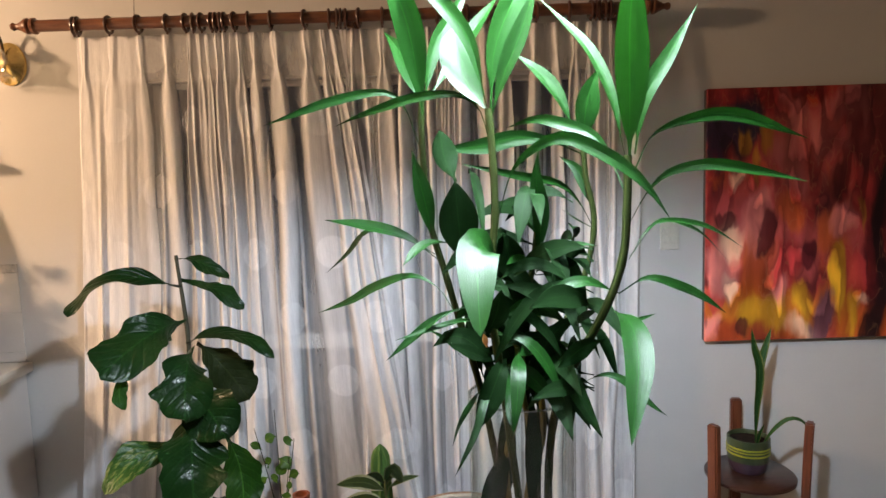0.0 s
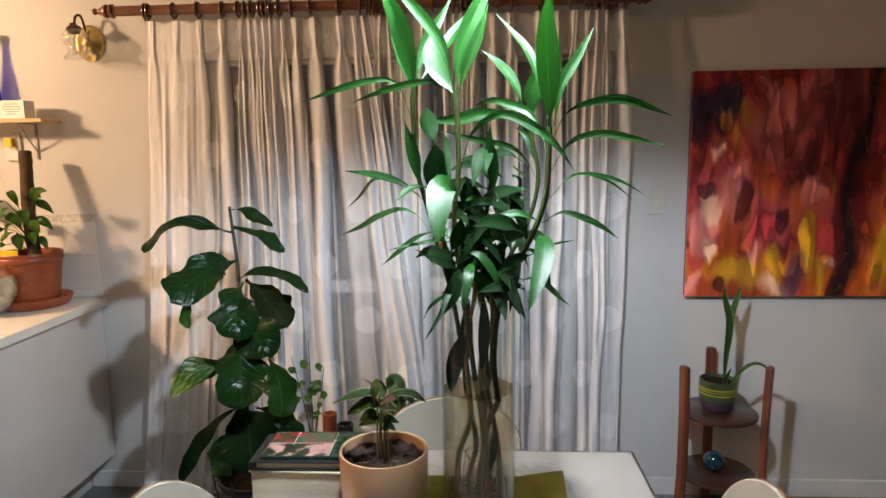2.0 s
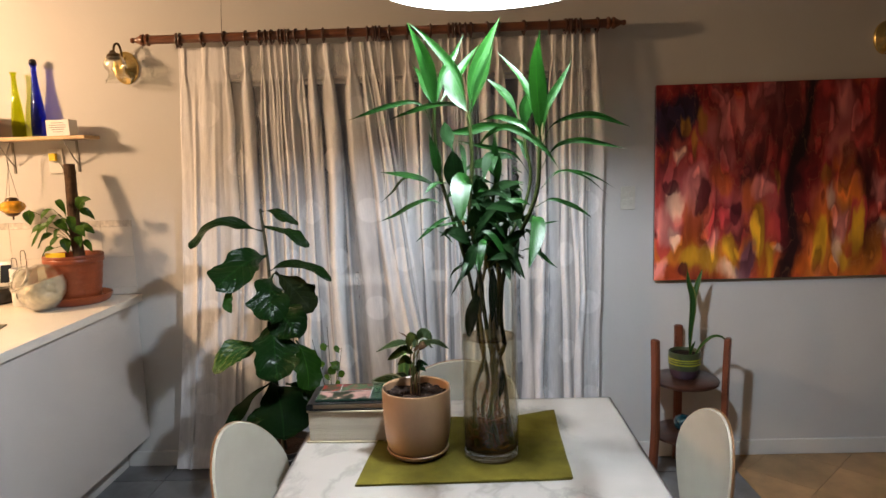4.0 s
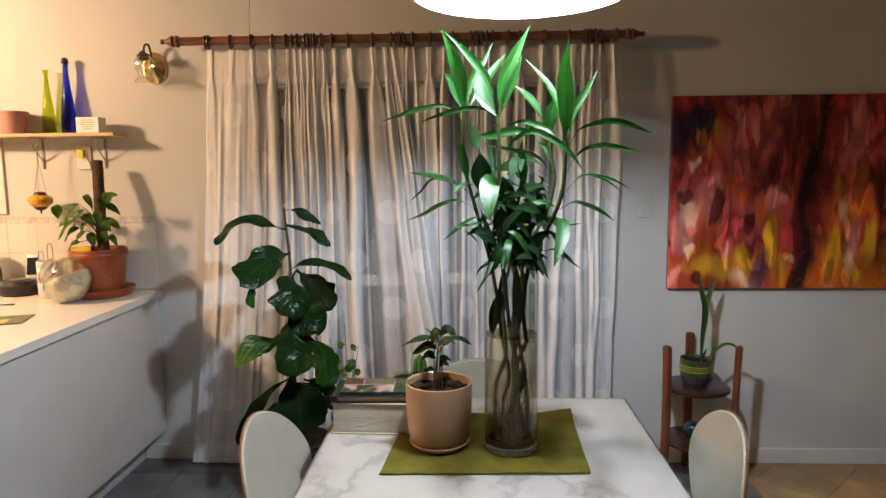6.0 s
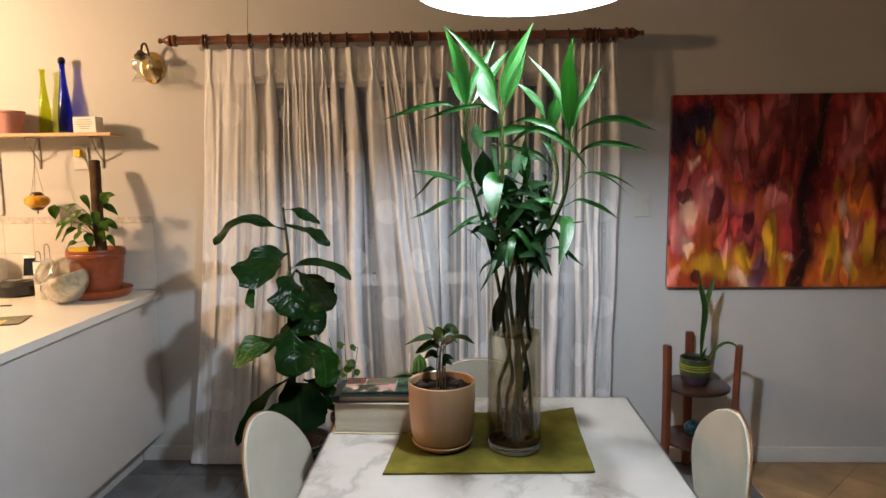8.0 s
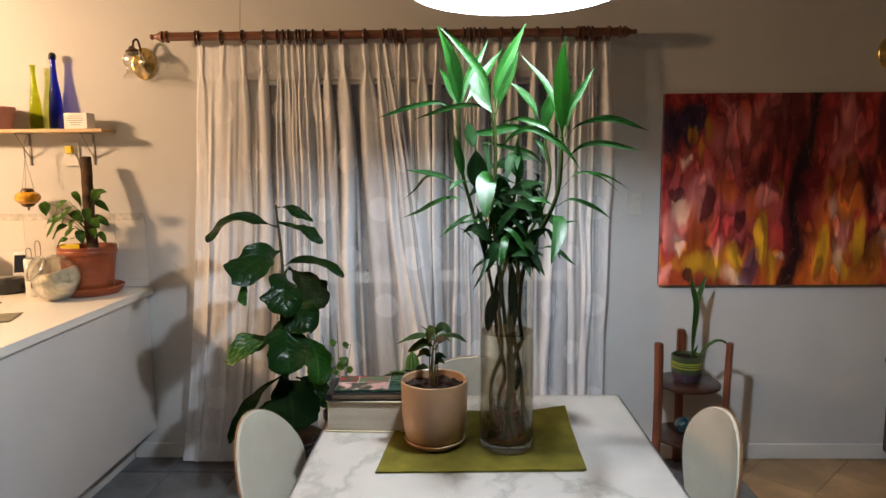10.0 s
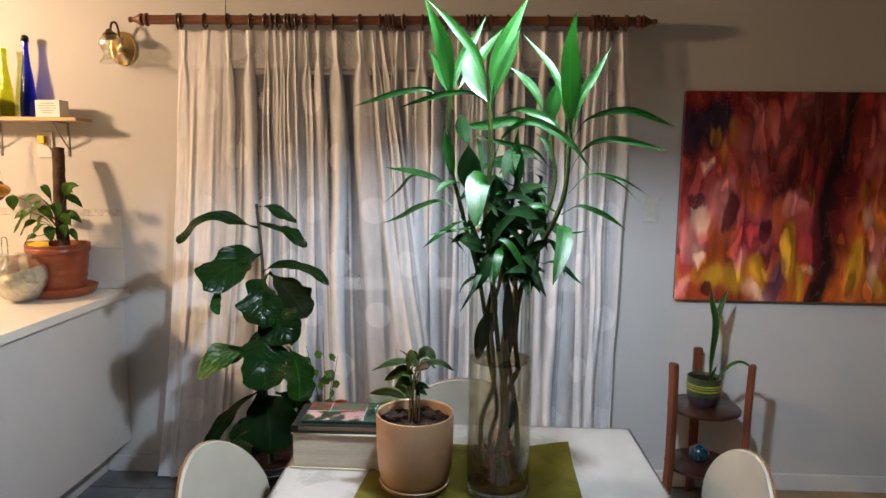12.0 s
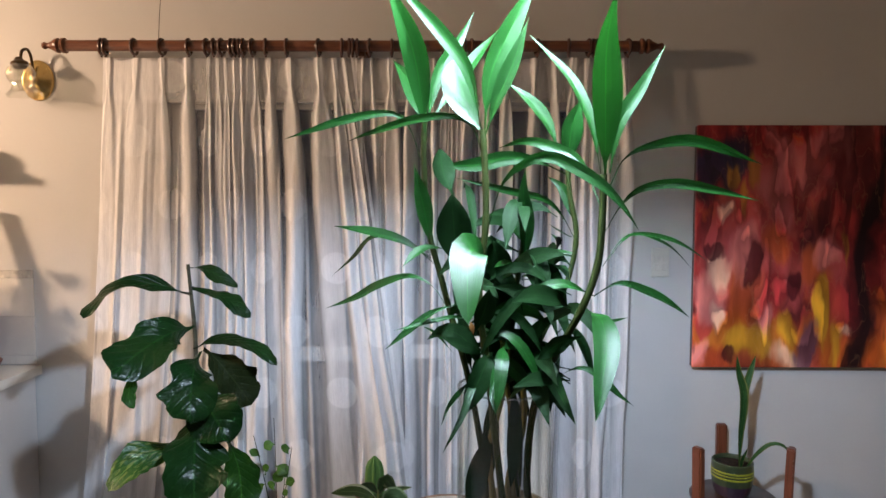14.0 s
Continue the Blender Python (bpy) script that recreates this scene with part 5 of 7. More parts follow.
for k in range(34):
    a, r = rr.uniform(0, 6.28), rr.uniform(0.008, 0.045)
    x, y, z = VX + r * math.cos(a), VY + r * math.sin(a), rr.uniform(0.87, 0.965)
    pts = [(x, y, z)]
    for j in range(5):
        a += rr.uniform(-0.7, 0.7)
        r = min(0.056, max(0.008, r + rr.uniform(-0.016, 0.018)))
        z = max(0.785, z - rr.uniform(0.008, 0.035))
        pts.append((VX + r * math.cos(a), VY + r * math.sin(a), z))
    tube(bm, pts, rr.uniform(0.0007, 0.0015), 5, 0.0004, 3)
for k in range(70):
    a, r = rr.uniform(0, 6.28), rr.uniform(0.01, 0.055)
    z = rr.uniform(0.79, 0.86)
    pts = [(VX + r * math.cos(a), VY + r * math.sin(a), z)]
    for j in range(4):
        a += rr.uniform(-0.9, 0.9)
        r = min(0.056, max(0.008, r + rr.uniform(-0.02, 0.02)))
        z = min(0.87, max(0.784, z - rr.uniform(-0.008, 0.025)))
        pts.append((VX + r * math.cos(a), VY + r * math.sin(a), z))
    tube(bm, pts, rr.uniform(0.0010, 0.0024), 5, 0.0006, 3)
part("roots", bm, ROOT, bamboo, "tangled red-brown roots in the water", base=FOOT)
# leaves hanging into the vase, their shade put into a darker green
bm = B()
blade(bm, (0.205, 0.872, 1.17), (0.180, 0.852, 1.15), (0.172, 0.855, 1.062), 0.030, (0, -1, 0.1), 12, 0.5, 0.15, 0, 0, 3, 0.7)
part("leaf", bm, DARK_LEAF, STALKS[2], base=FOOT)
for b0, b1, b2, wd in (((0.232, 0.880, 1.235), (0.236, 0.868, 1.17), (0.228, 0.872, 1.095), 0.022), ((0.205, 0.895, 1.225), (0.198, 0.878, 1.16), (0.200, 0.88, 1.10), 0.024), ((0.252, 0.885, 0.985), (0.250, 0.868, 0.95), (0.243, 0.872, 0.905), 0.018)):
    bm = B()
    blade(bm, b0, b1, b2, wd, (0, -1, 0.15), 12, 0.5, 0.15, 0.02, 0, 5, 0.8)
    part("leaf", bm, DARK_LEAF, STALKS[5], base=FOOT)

COUNT = [0]


def bamboo_leaf(k, kind, turn, width, *pts):
    """kind u: stands up and shows its face; w: the same, broad; o: inside the clump, darkened in colour for the shade
    there; a: arches over; d: hangs down.
    """
    ahead = {"u": 0.12, "w": 0.2, "o": 0.1, "a": 0.95, "d": 0.4, "f": 0.4}[kind]
    if kind == "a" and sum(p[2] for p in pts) / len(pts) > 1.47:
        ahead = -0.12
    nrm = Matrix.Rotation(radians(turn), 3, "Z") @ Vector((0, -1, ahead))
    wide = width / max(0.6, math.cos(radians(turn)))
    COUNT[0] += 1
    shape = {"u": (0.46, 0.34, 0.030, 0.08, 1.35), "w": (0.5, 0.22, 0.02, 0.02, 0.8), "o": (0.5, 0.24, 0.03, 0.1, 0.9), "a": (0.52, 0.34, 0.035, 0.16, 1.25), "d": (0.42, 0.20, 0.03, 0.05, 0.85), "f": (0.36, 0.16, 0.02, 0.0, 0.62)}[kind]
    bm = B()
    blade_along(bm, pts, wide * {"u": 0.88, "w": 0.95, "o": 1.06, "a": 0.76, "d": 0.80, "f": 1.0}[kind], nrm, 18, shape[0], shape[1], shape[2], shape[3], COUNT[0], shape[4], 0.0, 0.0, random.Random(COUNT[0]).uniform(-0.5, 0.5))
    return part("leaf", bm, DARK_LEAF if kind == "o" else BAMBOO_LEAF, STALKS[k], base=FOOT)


bamboo_leaf(1, 'u', 10, 0.039, (0.107, 0.950, 1.588), (0.097, 0.906, 1.673), (0.083, 0.876, 1.724), (0.054, 0.835, 1.787))
bamboo_leaf(1, 'u', -15, 0.028, (0.103, 0.950, 1.610), (0.080, 1.004, 1.678), (0.052, 1.040, 1.721))
bamboo_leaf(1, 'u', 25, 0.021, (0.107, 0.950, 1.604), (0.125, 0.967, 1.683), (0.156, 0.979, 1.735), (0.179, 0.990, 1.781))
bamboo_leaf(1, 'u', -20, 0.026, (0.115, 0.950, 1.615), (0.147, 0.979, 1.663), (0.184, 1.011, 1.719), (0.220, 1.040, 1.769))
bamboo_leaf(1, 'a', 0, 0.017, (0.100, 0.950, 1.555), (0.081, 0.950, 1.607), (0.053, 0.950, 1.624), (-0.008, 0.950, 1.615), (-0.064, 0.950, 1.598), (-0.104, 0.950, 1.585))
bamboo_leaf(2, 'u', -15, 0.022, (0.184, 0.860, 1.590), (0.166, 0.863, 1.666), (0.137, 0.865, 1.709), (0.095, 0.868, 1.756), (0.052, 0.870, 1.795))
bamboo_leaf(2, 'w', 5, 0.041, (0.181, 0.860, 1.590), (0.156, 0.878, 1.633), (0.146, 0.890, 1.665), (0.152, 0.900, 1.695))
bamboo_leaf(2, 'u', 12, 0.033, (0.188, 0.860, 1.590), (0.194, 0.860, 1.656), (0.219, 0.860, 1.716), (0.261, 0.860, 1.795))
bamboo_leaf(2, 'u', -25, 0.024, (0.189, 0.860, 1.583), (0.205, 0.854, 1.630), (0.224, 0.848, 1.674), (0.244, 0.840, 1.733))
bamboo_leaf(2, 'a', 0, 0.016, (0.186, 0.860, 1.549), (0.175, 0.873, 1.591), (0.148, 0.883, 1.610), (0.095, 0.899, 1.609), (0.028, 0.920, 1.592), (-0.006, 0.930, 1.580))
bamboo_leaf(4, 'u', 5, 0.045, (0.345, 0.840, 1.521), (0.338, 0.814, 1.600), (0.331, 0.785, 1.682), (0.337, 0.760, 1.745))
bamboo_leaf(4, 'u', -25, 0.020, (0.351, 0.840, 1.531), (0.360, 0.833, 1.592), (0.387, 0.827, 1.641), (0.414, 0.820, 1.691))
bamboo_leaf(4, 'u', 25, 0.019, (0.339, 0.840, 1.531), (0.331, 0.869, 1.601), (0.311, 0.894, 1.659), (0.281, 0.914, 1.701), (0.256, 0.930, 1.732))
bamboo_leaf(3, 'u', 10, 0.037, (0.325, 0.990, 1.547), (0.325, 0.982, 1.591), (0.331, 0.976, 1.624), (0.342, 0.970, 1.651))
bamboo_leaf(4, 'a', 0, 0.020, (0.351, 0.840, 1.513), (0.372, 0.838, 1.553), (0.421, 0.836, 1.571), (0.470, 0.834, 1.571), (0.546, 0.830, 1.542))
bamboo_leaf(4, 'a', 0, 0.017, (0.345, 0.840, 1.452), (0.362, 0.829, 1.487), (0.385, 0.820, 1.510), (0.426, 0.808, 1.517), (0.472, 0.794, 1.508), (0.518, 0.780, 1.495))
bamboo_leaf(4, 'a', 0, 0.020, (0.340, 0.840, 1.487), (0.328, 0.860, 1.526), (0.311, 0.877, 1.556), (0.276, 0.897, 1.573), (0.246, 0.912, 1.580), (0.211, 0.930, 1.571))
bamboo_leaf(2, 'a', 0, 0.022, (0.194, 0.860, 1.461), (0.211, 0.848, 1.517), (0.241, 0.839, 1.545), (0.270, 0.832, 1.552), (0.305, 0.824, 1.536), (0.339, 0.815, 1.512), (0.363, 0.807, 1.484), (0.380, 0.800, 1.456))
bamboo_leaf(3, 'a', 0, 0.032, (0.327, 0.990, 1.535), (0.275, 0.993, 1.558), (0.229, 0.995, 1.562), (0.183, 0.997, 1.552), (0.120, 1.000, 1.550))
bamboo_leaf(3, 'a', 0, 0.015, (0.338, 0.990, 1.433), (0.314, 0.976, 1.473), (0.284, 0.963, 1.499), (0.227, 0.945, 1.511), (0.151, 0.920, 1.528))
bamboo_leaf(3, 'u', 20, 0.022, (0.311, 0.990, 1.569), (0.291, 1.002, 1.621), (0.263, 1.011, 1.656), (0.231, 1.020, 1.683))
bamboo_leaf(1, 'u', 10, 0.027, (0.116, 0.950, 1.424), (0.105, 0.941, 1.482), (0.096, 0.935, 1.521), (0.090, 0.930, 1.550))
bamboo_leaf(1, 'o', -5, 0.049, (0.155, 0.950, 1.391), (0.149, 0.940, 1.449), (0.145, 0.930, 1.506))
bamboo_leaf(1, 'o', 30, 0.032, (0.147, 0.950, 1.505), (0.133, 0.955, 1.536), (0.127, 0.960, 1.574))
bamboo_leaf(1, 'a', 0, 0.025, (0.125, 0.950, 1.398), (0.081, 0.966, 1.431), (0.022, 0.983, 1.448), (-0.037, 1.000, 1.457))
bamboo_leaf(1, 'a', 0, 0.014, (0.116, 0.950, 1.410), (0.070, 0.973, 1.435), (0.024, 0.992, 1.440), (-0.010, 1.012, 1.406), (-0.046, 1.030, 1.376))
bamboo_leaf(1, 'a', 0, 0.019, (0.141, 0.950, 1.424), (0.111, 0.923, 1.428), (0.093, 0.903, 1.420), (0.077, 0.880, 1.404))
bamboo_leaf(2, 'a', 0, 0.019, (0.138, 0.860, 1.350), (0.119, 0.876, 1.377), (0.086, 0.892, 1.390), (0.040, 0.912, 1.374), (0.005, 0.929, 1.354), (-0.044, 0.950, 1.335))
bamboo_leaf(2, 'a', 0, 0.016, (0.162, 0.860, 1.358), (0.120, 0.853, 1.345), (0.088, 0.847, 1.322), (0.056, 0.840, 1.297))
bamboo_leaf(5, 'a', 0, 0.011, (0.195, 0.910, 1.324), (0.151, 0.880, 1.334), (0.120, 0.858, 1.332), (0.069, 0.820, 1.326))
bamboo_leaf(1, 'a', 0, 0.007, (0.149, 0.950, 1.267), (0.123, 0.938, 1.299), (0.101, 0.930, 1.313))
bamboo_leaf(4, 'a', 0, 0.022, (0.332, 0.840, 1.369), (0.367, 0.843, 1.386), (0.409, 0.846, 1.372), (0.441, 0.848, 1.355), (0.463, 0.850, 1.340))
bamboo_leaf(4, 'a', 0, 0.014, (0.344, 0.840, 1.409), (0.376, 0.874, 1.441), (0.406, 0.895, 1.449), (0.457, 0.928, 1.441), (0.496, 0.954, 1.427), (0.548, 0.990, 1.399))
bamboo_leaf(4, 'a', 0, 0.012, (0.346, 0.840, 1.413), (0.396, 0.897, 1.448), (0.442, 0.935, 1.440), (0.484, 0.972, 1.421), (0.535, 1.020, 1.382))
bamboo_leaf(4, 'd', 0, 0.040, (0.327, 0.840, 1.349), (0.330, 0.782, 1.346), (0.324, 0.733, 1.319), (0.310, 0.695, 1.287), (0.297, 0.665, 1.257))
bamboo_leaf(5, 'd', 0, 0.028, (0.270, 0.910, 1.303), (0.272, 0.849, 1.274), (0.286, 0.822, 1.242), (0.303, 0.800, 1.209))
bamboo_leaf(4, 'a', 0, 0.015, (0.282, 0.840, 1.260), (0.312, 0.829, 1.275), (0.336, 0.820, 1.267), (0.360, 0.808, 1.245), (0.377, 0.800, 1.233))
bamboo_leaf(4, 'a', 0, 0.022, (0.334, 0.840, 1.369), (0.294, 0.831, 1.385), (0.263, 0.824, 1.382), (0.244, 0.820, 1.373))
bamboo_leaf(5, 'd', 0, 0.019, (0.218, 0.910, 1.274), (0.204, 0.834, 1.264), (0.196, 0.798, 1.245), (0.198, 0.780, 1.231))
bamboo_leaf(5, 'd', 0, 0.013, (0.198, 0.910, 1.263), (0.173, 0.842, 1.247), (0.158, 0.810, 1.216), (0.133, 0.780, 1.179))
bamboo_leaf(5, 'o', 0, 0.028, (0.205, 0.880, 1.290), (0.192, 0.850, 1.278), (0.178, 0.840, 1.248), (0.160, 0.835, 1.208))
bamboo_leaf(5, 'd', 0, 0.022, (0.215, 0.850, 1.300), (0.208, 0.800, 1.292), (0.203, 0.775, 1.262), (0.197, 0.765, 1.232))
bamboo_leaf(5, 'd', 0, 0.009, (0.170, 0.910, 1.235), (0.142, 0.813, 1.231), (0.131, 0.780, 1.214))
bamboo_leaf(5, 'u', 0, 0.025, (0.249, 0.910, 1.401), (0.250, 0.898, 1.461), (0.244, 0.888, 1.504), (0.246, 0.880, 1.542))
bamboo_leaf(5, 'a', 0, 0.010, (0.248, 0.910, 1.409), (0.273, 0.886, 1.425), (0.313, 0.850, 1.425))
bamboo_leaf(5, 'u', 20, 0.020, (0.246, 0.910, 1.434), (0.235, 0.921, 1.463), (0.229, 0.930, 1.488))
bamboo_leaf(3, 'u', -20, 0.018, (0.336, 0.990, 1.461), (0.321, 1.008, 1.513), (0.295, 1.020, 1.537))
bamboo_leaf(4, 'a', 0, 0.007, (0.327, 0.840, 1.326), (0.363, 0.872, 1.329), (0.396, 0.900, 1.331))
bamboo_leaf(5, 'o', 0, 0.037, (0.216, 0.910, 1.368), (0.211, 0.905, 1.407), (0.202, 0.900, 1.441))
bamboo_leaf(5, 'o', 10, 0.032, (0.234, 0.910, 1.299), (0.218, 0.893, 1.348), (0.204, 0.880, 1.384))
bamboo_leaf(5, 'o', -20, 0.028, (0.229, 0.910, 1.269), (0.255, 0.894, 1.299), (0.271, 0.880, 1.328))
bamboo_leaf(1, 'o', 0, 0.020, (0.177, 0.950, 1.239), (0.165, 0.940, 1.286), (0.156, 0.930, 1.333))
bamboo_leaf(4, 'o', 10, 0.021, (0.317, 0.840, 1.315), (0.288, 0.831, 1.308), (0.256, 0.820, 1.288))
bamboo_leaf(2, 'f', 0, 0.048, (0.188, 0.860, 1.413), (0.172, 0.798, 1.434), (0.164, 0.776, 1.427), (0.162, 0.744, 1.393), (0.162, 0.715, 1.353))
bamboo_leaf(5, 'o', 30, 0.024, (0.196, 0.910, 1.229), (0.206, 0.881, 1.278), (0.196, 0.860, 1.313))
bamboo_leaf(5, 'o', -30, 0.026, (0.230, 0.910, 1.224), (0.249, 0.886, 1.256), (0.279, 0.860, 1.282))
bamboo_leaf(2, 'o', 20, 0.025, (0.173, 0.860, 1.313), (0.188, 0.850, 1.346), (0.194, 0.840, 1.378))
bm = B()
blade(bm, (0.165, 0.7145, 1.356), (0.166, 0.713, 1.35), (0.168, 0.714, 1.342), 0.006, (0, -1, 0.3), 4, 0.4)
part("dry_tip", bm, BROWN_TIP, STALKS[2], "dry brown leaf tip", base=FOOT)
rr = random.Random(21)
for k in range(74):
    s = rr.choice((1, 2, 2, 3, 4, 4, 5, 5, 5))
    z = rr.uniform(1.245, 1.43) if k < 66 else rr.uniform(1.40, 1.52)
    p0 = Vector(({1: 0.160, 2: 0.190, 3: 0.305, 4: 0.305, 5: 0.246}[s], {1: 0.95, 2: 0.86, 3: 0.97, 4: 0.85, 5: 0.92}[s], z))
    aim = Vector((0.232, 0.89, z)) - p0
    a = math.atan2(aim.y, aim.x) + rr.uniform(-1.4, 1.4) if k % 3 else rr.uniform(0, 6.28)
    ln = rr.uniform(0.08, 0.15)
    out = Vector((math.cos(a), math.sin(a), 0))
    ln *= 0.58 if not (0.12 if z > 1.34 else 0.175) < p0.x + out.x * ln < (0.35 if z > 1.34 else 0.30) else 1.0
    p2 = p0 + out * ln + Vector((0, 0, rr.uniform(-0.10, 0.03)))
    p1 = p0 + out * ln * 0.5 + Vector((0, 0, rr.uniform(0.0, 0.05)))
    if p2.x < 0.165 and p2.z < 1.30:
        p2.z, p1.z = p2.z + 0.11, p1.z + 0.03
    bm = B()
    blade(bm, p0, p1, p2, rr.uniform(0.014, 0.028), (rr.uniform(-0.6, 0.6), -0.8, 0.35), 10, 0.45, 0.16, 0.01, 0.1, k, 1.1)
    # most fillers use the darkened leaf, as painted shade inside the clump
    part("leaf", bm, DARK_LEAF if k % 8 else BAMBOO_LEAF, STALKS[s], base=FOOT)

# ---- books ----
books = thing("thick_book", (-0.145, 1.055, TZ + 0.0005), "thick worn book with yellowed pages lying on the table", "book", "stacked books", -2)
bm = B()
box(bm, -0.115, 0.125, -0.072, 0.075, 0.0, 0.004, 0.001)
part("back_cover", bm, CREAM_COVER, books, smooth=False)
bm = B()
box(bm, -0.108, 0.120, -0.068, 0.07, 0.0042, 0.083, 0.002)
part("page_block", bm, PAGES, books, "yellowed page edges", smooth=False)
bm = B()
box(bm, -0.112, 0.124, -0.071, 0.074, 0.0832, 0.087, 0.001)
part("front_cover", bm, CREAM_COVER, books, smooth=False)
slim = thing("hardback_book", (-0.140, 1.057, TZ + 0.0885), "black-covered hardback with cream pages on a thicker book", "book", "stacked books", 1)
bm = B()
for z in (0.0, 0.0165):
    box(bm, -0.112, 0.118, -0.070, 0.072, z, z + 0.003, 0.001)
part("cover", bm, COVER, slim, smooth=False)
bm = B()
box(bm, -0.106, 0.112, -0.065, 0.068, 0.0031, 0.0164, 0.001)
part("page_block", bm, PAGES, slim, smooth=False)
bm = B()
tube(bm, [(-0.112, -0.069, 0.0097), (-0.112, 0.071, 0.0097)], 0.0095, 12, steps=1)
part("spine", bm, COVER, slim, "rounded black spine")
album = thing("photo_book", (-0.138, 1.060, TZ + 0.1088), "glossy green book with small photographs on the cover", "book", "stacked books", 1)
bm = B()
box(bm, -0.100, 0.118, -0.062, 0.064, 0.0, 0.006, 0.001)
part("cover", bm, GREEN_COVER, album, "glossy green cover", smooth=False)
PHOTO_RED = surface("red_print", (0.30, 0.014, 0.012), 0.4, spec=0.2, var=0.3, edge=0.05, scale=26, grain=160, bump=0, second=(0.03, 0.03, 0.012))
PHOTO_GREEN = surface("garden_print", (0.018, 0.050, 0.014), 0.4, spec=0.2, var=0.6, edge=0.05, scale=30, grain=60, bump=0, second=(0.30, 0.17, 0.15))
PHOTO_PINK = surface("blossom_print", (0.26, 0.04, 0.045), 0.4, spec=0.2, var=0.4, edge=0.05, scale=28, grain=60, bump=0, second=(0.025, 0.07, 0.03))
for x0, x1, y0, y1, m in ((-0.096, -0.045, 0.004, 0.058, PHOTO_RED), (-0.042, 0.042, 0.004, 0.058, PHOTO_PINK), (-0.096, 0.042, -0.058, 0.001, PHOTO_GREEN)):
    bm = B()
    box(bm, x0, x1, y0, y1, 0.0062, 0.0066)
    part("photograph", bm, m, album, "small printed photograph", smooth=False)
bm = B()
for x0, x1, y0, y1 in ((-0.099, 0.045, 0.0015, 0.0035), (-0.0445, -0.0425, 0.004, 0.058), (0.0425, 0.045, -0.058, 0.058)):
    box(bm, x0, x1, y0, y1, 0.0062, 0.0067)
part("white_rule", bm, INK, album, smooth=False)
dish = thing("glass_dish", (-0.062, 1.075, TZ + 0.1156), "small pale green glass dish on the books", "dish")
bm = B()
lathe(bm, [(0, 0), (0.026, 0), (0.030, 0.004), (0.034, 0.024), (0.0325, 0.0245), (0.028, 0.006), (0, 0.004)], 36)
part("bowl", bm, PALE_GREEN_GLASS, dish)

# ---- fiddle-leaf fig ----
FIG = (-0.610, 1.975, 0.0)
fig = thing("fiddle_leaf_fig", (FIG[0], FIG[1], 0.30), "tall fiddle-leaf fig with broad leathery dark leaves", "plant")
FB = (FIG[0], FIG[1], 0.30)
bm = B()
tube(bm, [(-0.610, 1.975, 0.27), (-0.620, 1.97, 0.5), (-0.638, 1.97, 0.76), (-0.626, 1.97, 1.053), (-0.646, 1.975, 1.312)], 0.011, 10, 0.005, 8, 0.2, 0.04)
fig_stem = part("stem", bm, BARK, fig, base=FB)


def fig_leaf(base, bend, tip, width, nrm=(0, -0.92, 0.4), material=None, control=False, wave=0.13):
    b, m, t = Vector(base), Vector(bend), Vector(tip)
    COUNT[0] += 1
    bm = B()
    blade(bm, b, m if control else 2 * m - (b + t) / 2, t, width * 0.97, nrm, 22, 0.64, 0.10, wave * 1.25, 0.07, COUNT[0], 0.45, 0.05, 0.42)
    return part("leaf", bm, material or FIG_LEAF, fig_stem, base=FB)


fig_leaf((-0.652, 1.975, 1.302), (-0.578, 1.96, 1.294), (-0.489, 1.95, 1.241), 0.048, (0, -0.6, 0.8))
fig_leaf((-0.640, 1.975, 1.239), (-0.537, 1.96, 1.215), (-0.448, 1.94, 1.155), 0.050, (0, -0.65, 0.75))
fig_leaf((-0.636, 1.970, 1.219), (-0.766, 1.870, 1.262), (-0.864, 1.770, 1.188), 0.080, (-0.3, -0.65, 0.65))
fig_leaf((-0.622, 1.950, 1.130), (-0.680, 1.815, 1.108), (-0.744, 1.690, 1.040), 0.150, (0.05, -0.9, 0.35))
fig_leaf((-0.622, 1.950, 1.056), (-0.489, 1.915, 1.092), (-0.354, 1.880, 1.027), 0.050, (0, -0.6, 0.8))
fig_leaf((-0.600, 1.930, 1.052), (-0.592, 1.850, 0.990), (-0.575, 1.780, 0.885), 0.152, (0.4, -0.85, 0.4))
fig_leaf((-0.600, 1.965, 1.055), (-0.535, 1.960, 0.995), (-0.452, 1.950, 0.885), 0.125, (0.4, -0.9, 0.2), SHADED_FIG)
fig_leaf((-0.625, 1.930, 0.945), (-0.556, 1.890, 0.885), (-0.492, 1.850, 0.805), 0.155, (0.4, -0.9, 0.3))
fig_leaf((-0.600, 1.920, 0.880), (-0.582, 1.830, 0.795), (-0.552, 1.740, 0.670), 0.186, (0.35, -0.85, 0.4))
fig_leaf((-0.640, 1.950, 0.745), (-0.735, 1.865, 0.760), (-0.810, 1.780, 0.690), 0.094, (0, -0.85, 0.5), PALE_FIG)
fig_leaf((-0.530, 1.960, 0.770), (-0.488, 1.935, 0.680), (-0.478, 1.910, 0.570), 0.125, (0.45, -0.9, 0.2), LIGHT_FIG)
# two low leaves in the darkened green, shade put into the colour
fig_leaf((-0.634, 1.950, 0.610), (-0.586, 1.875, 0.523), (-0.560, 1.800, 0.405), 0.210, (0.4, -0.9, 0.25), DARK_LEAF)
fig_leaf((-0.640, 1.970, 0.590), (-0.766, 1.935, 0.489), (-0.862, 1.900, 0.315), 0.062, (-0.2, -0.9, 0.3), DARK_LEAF)
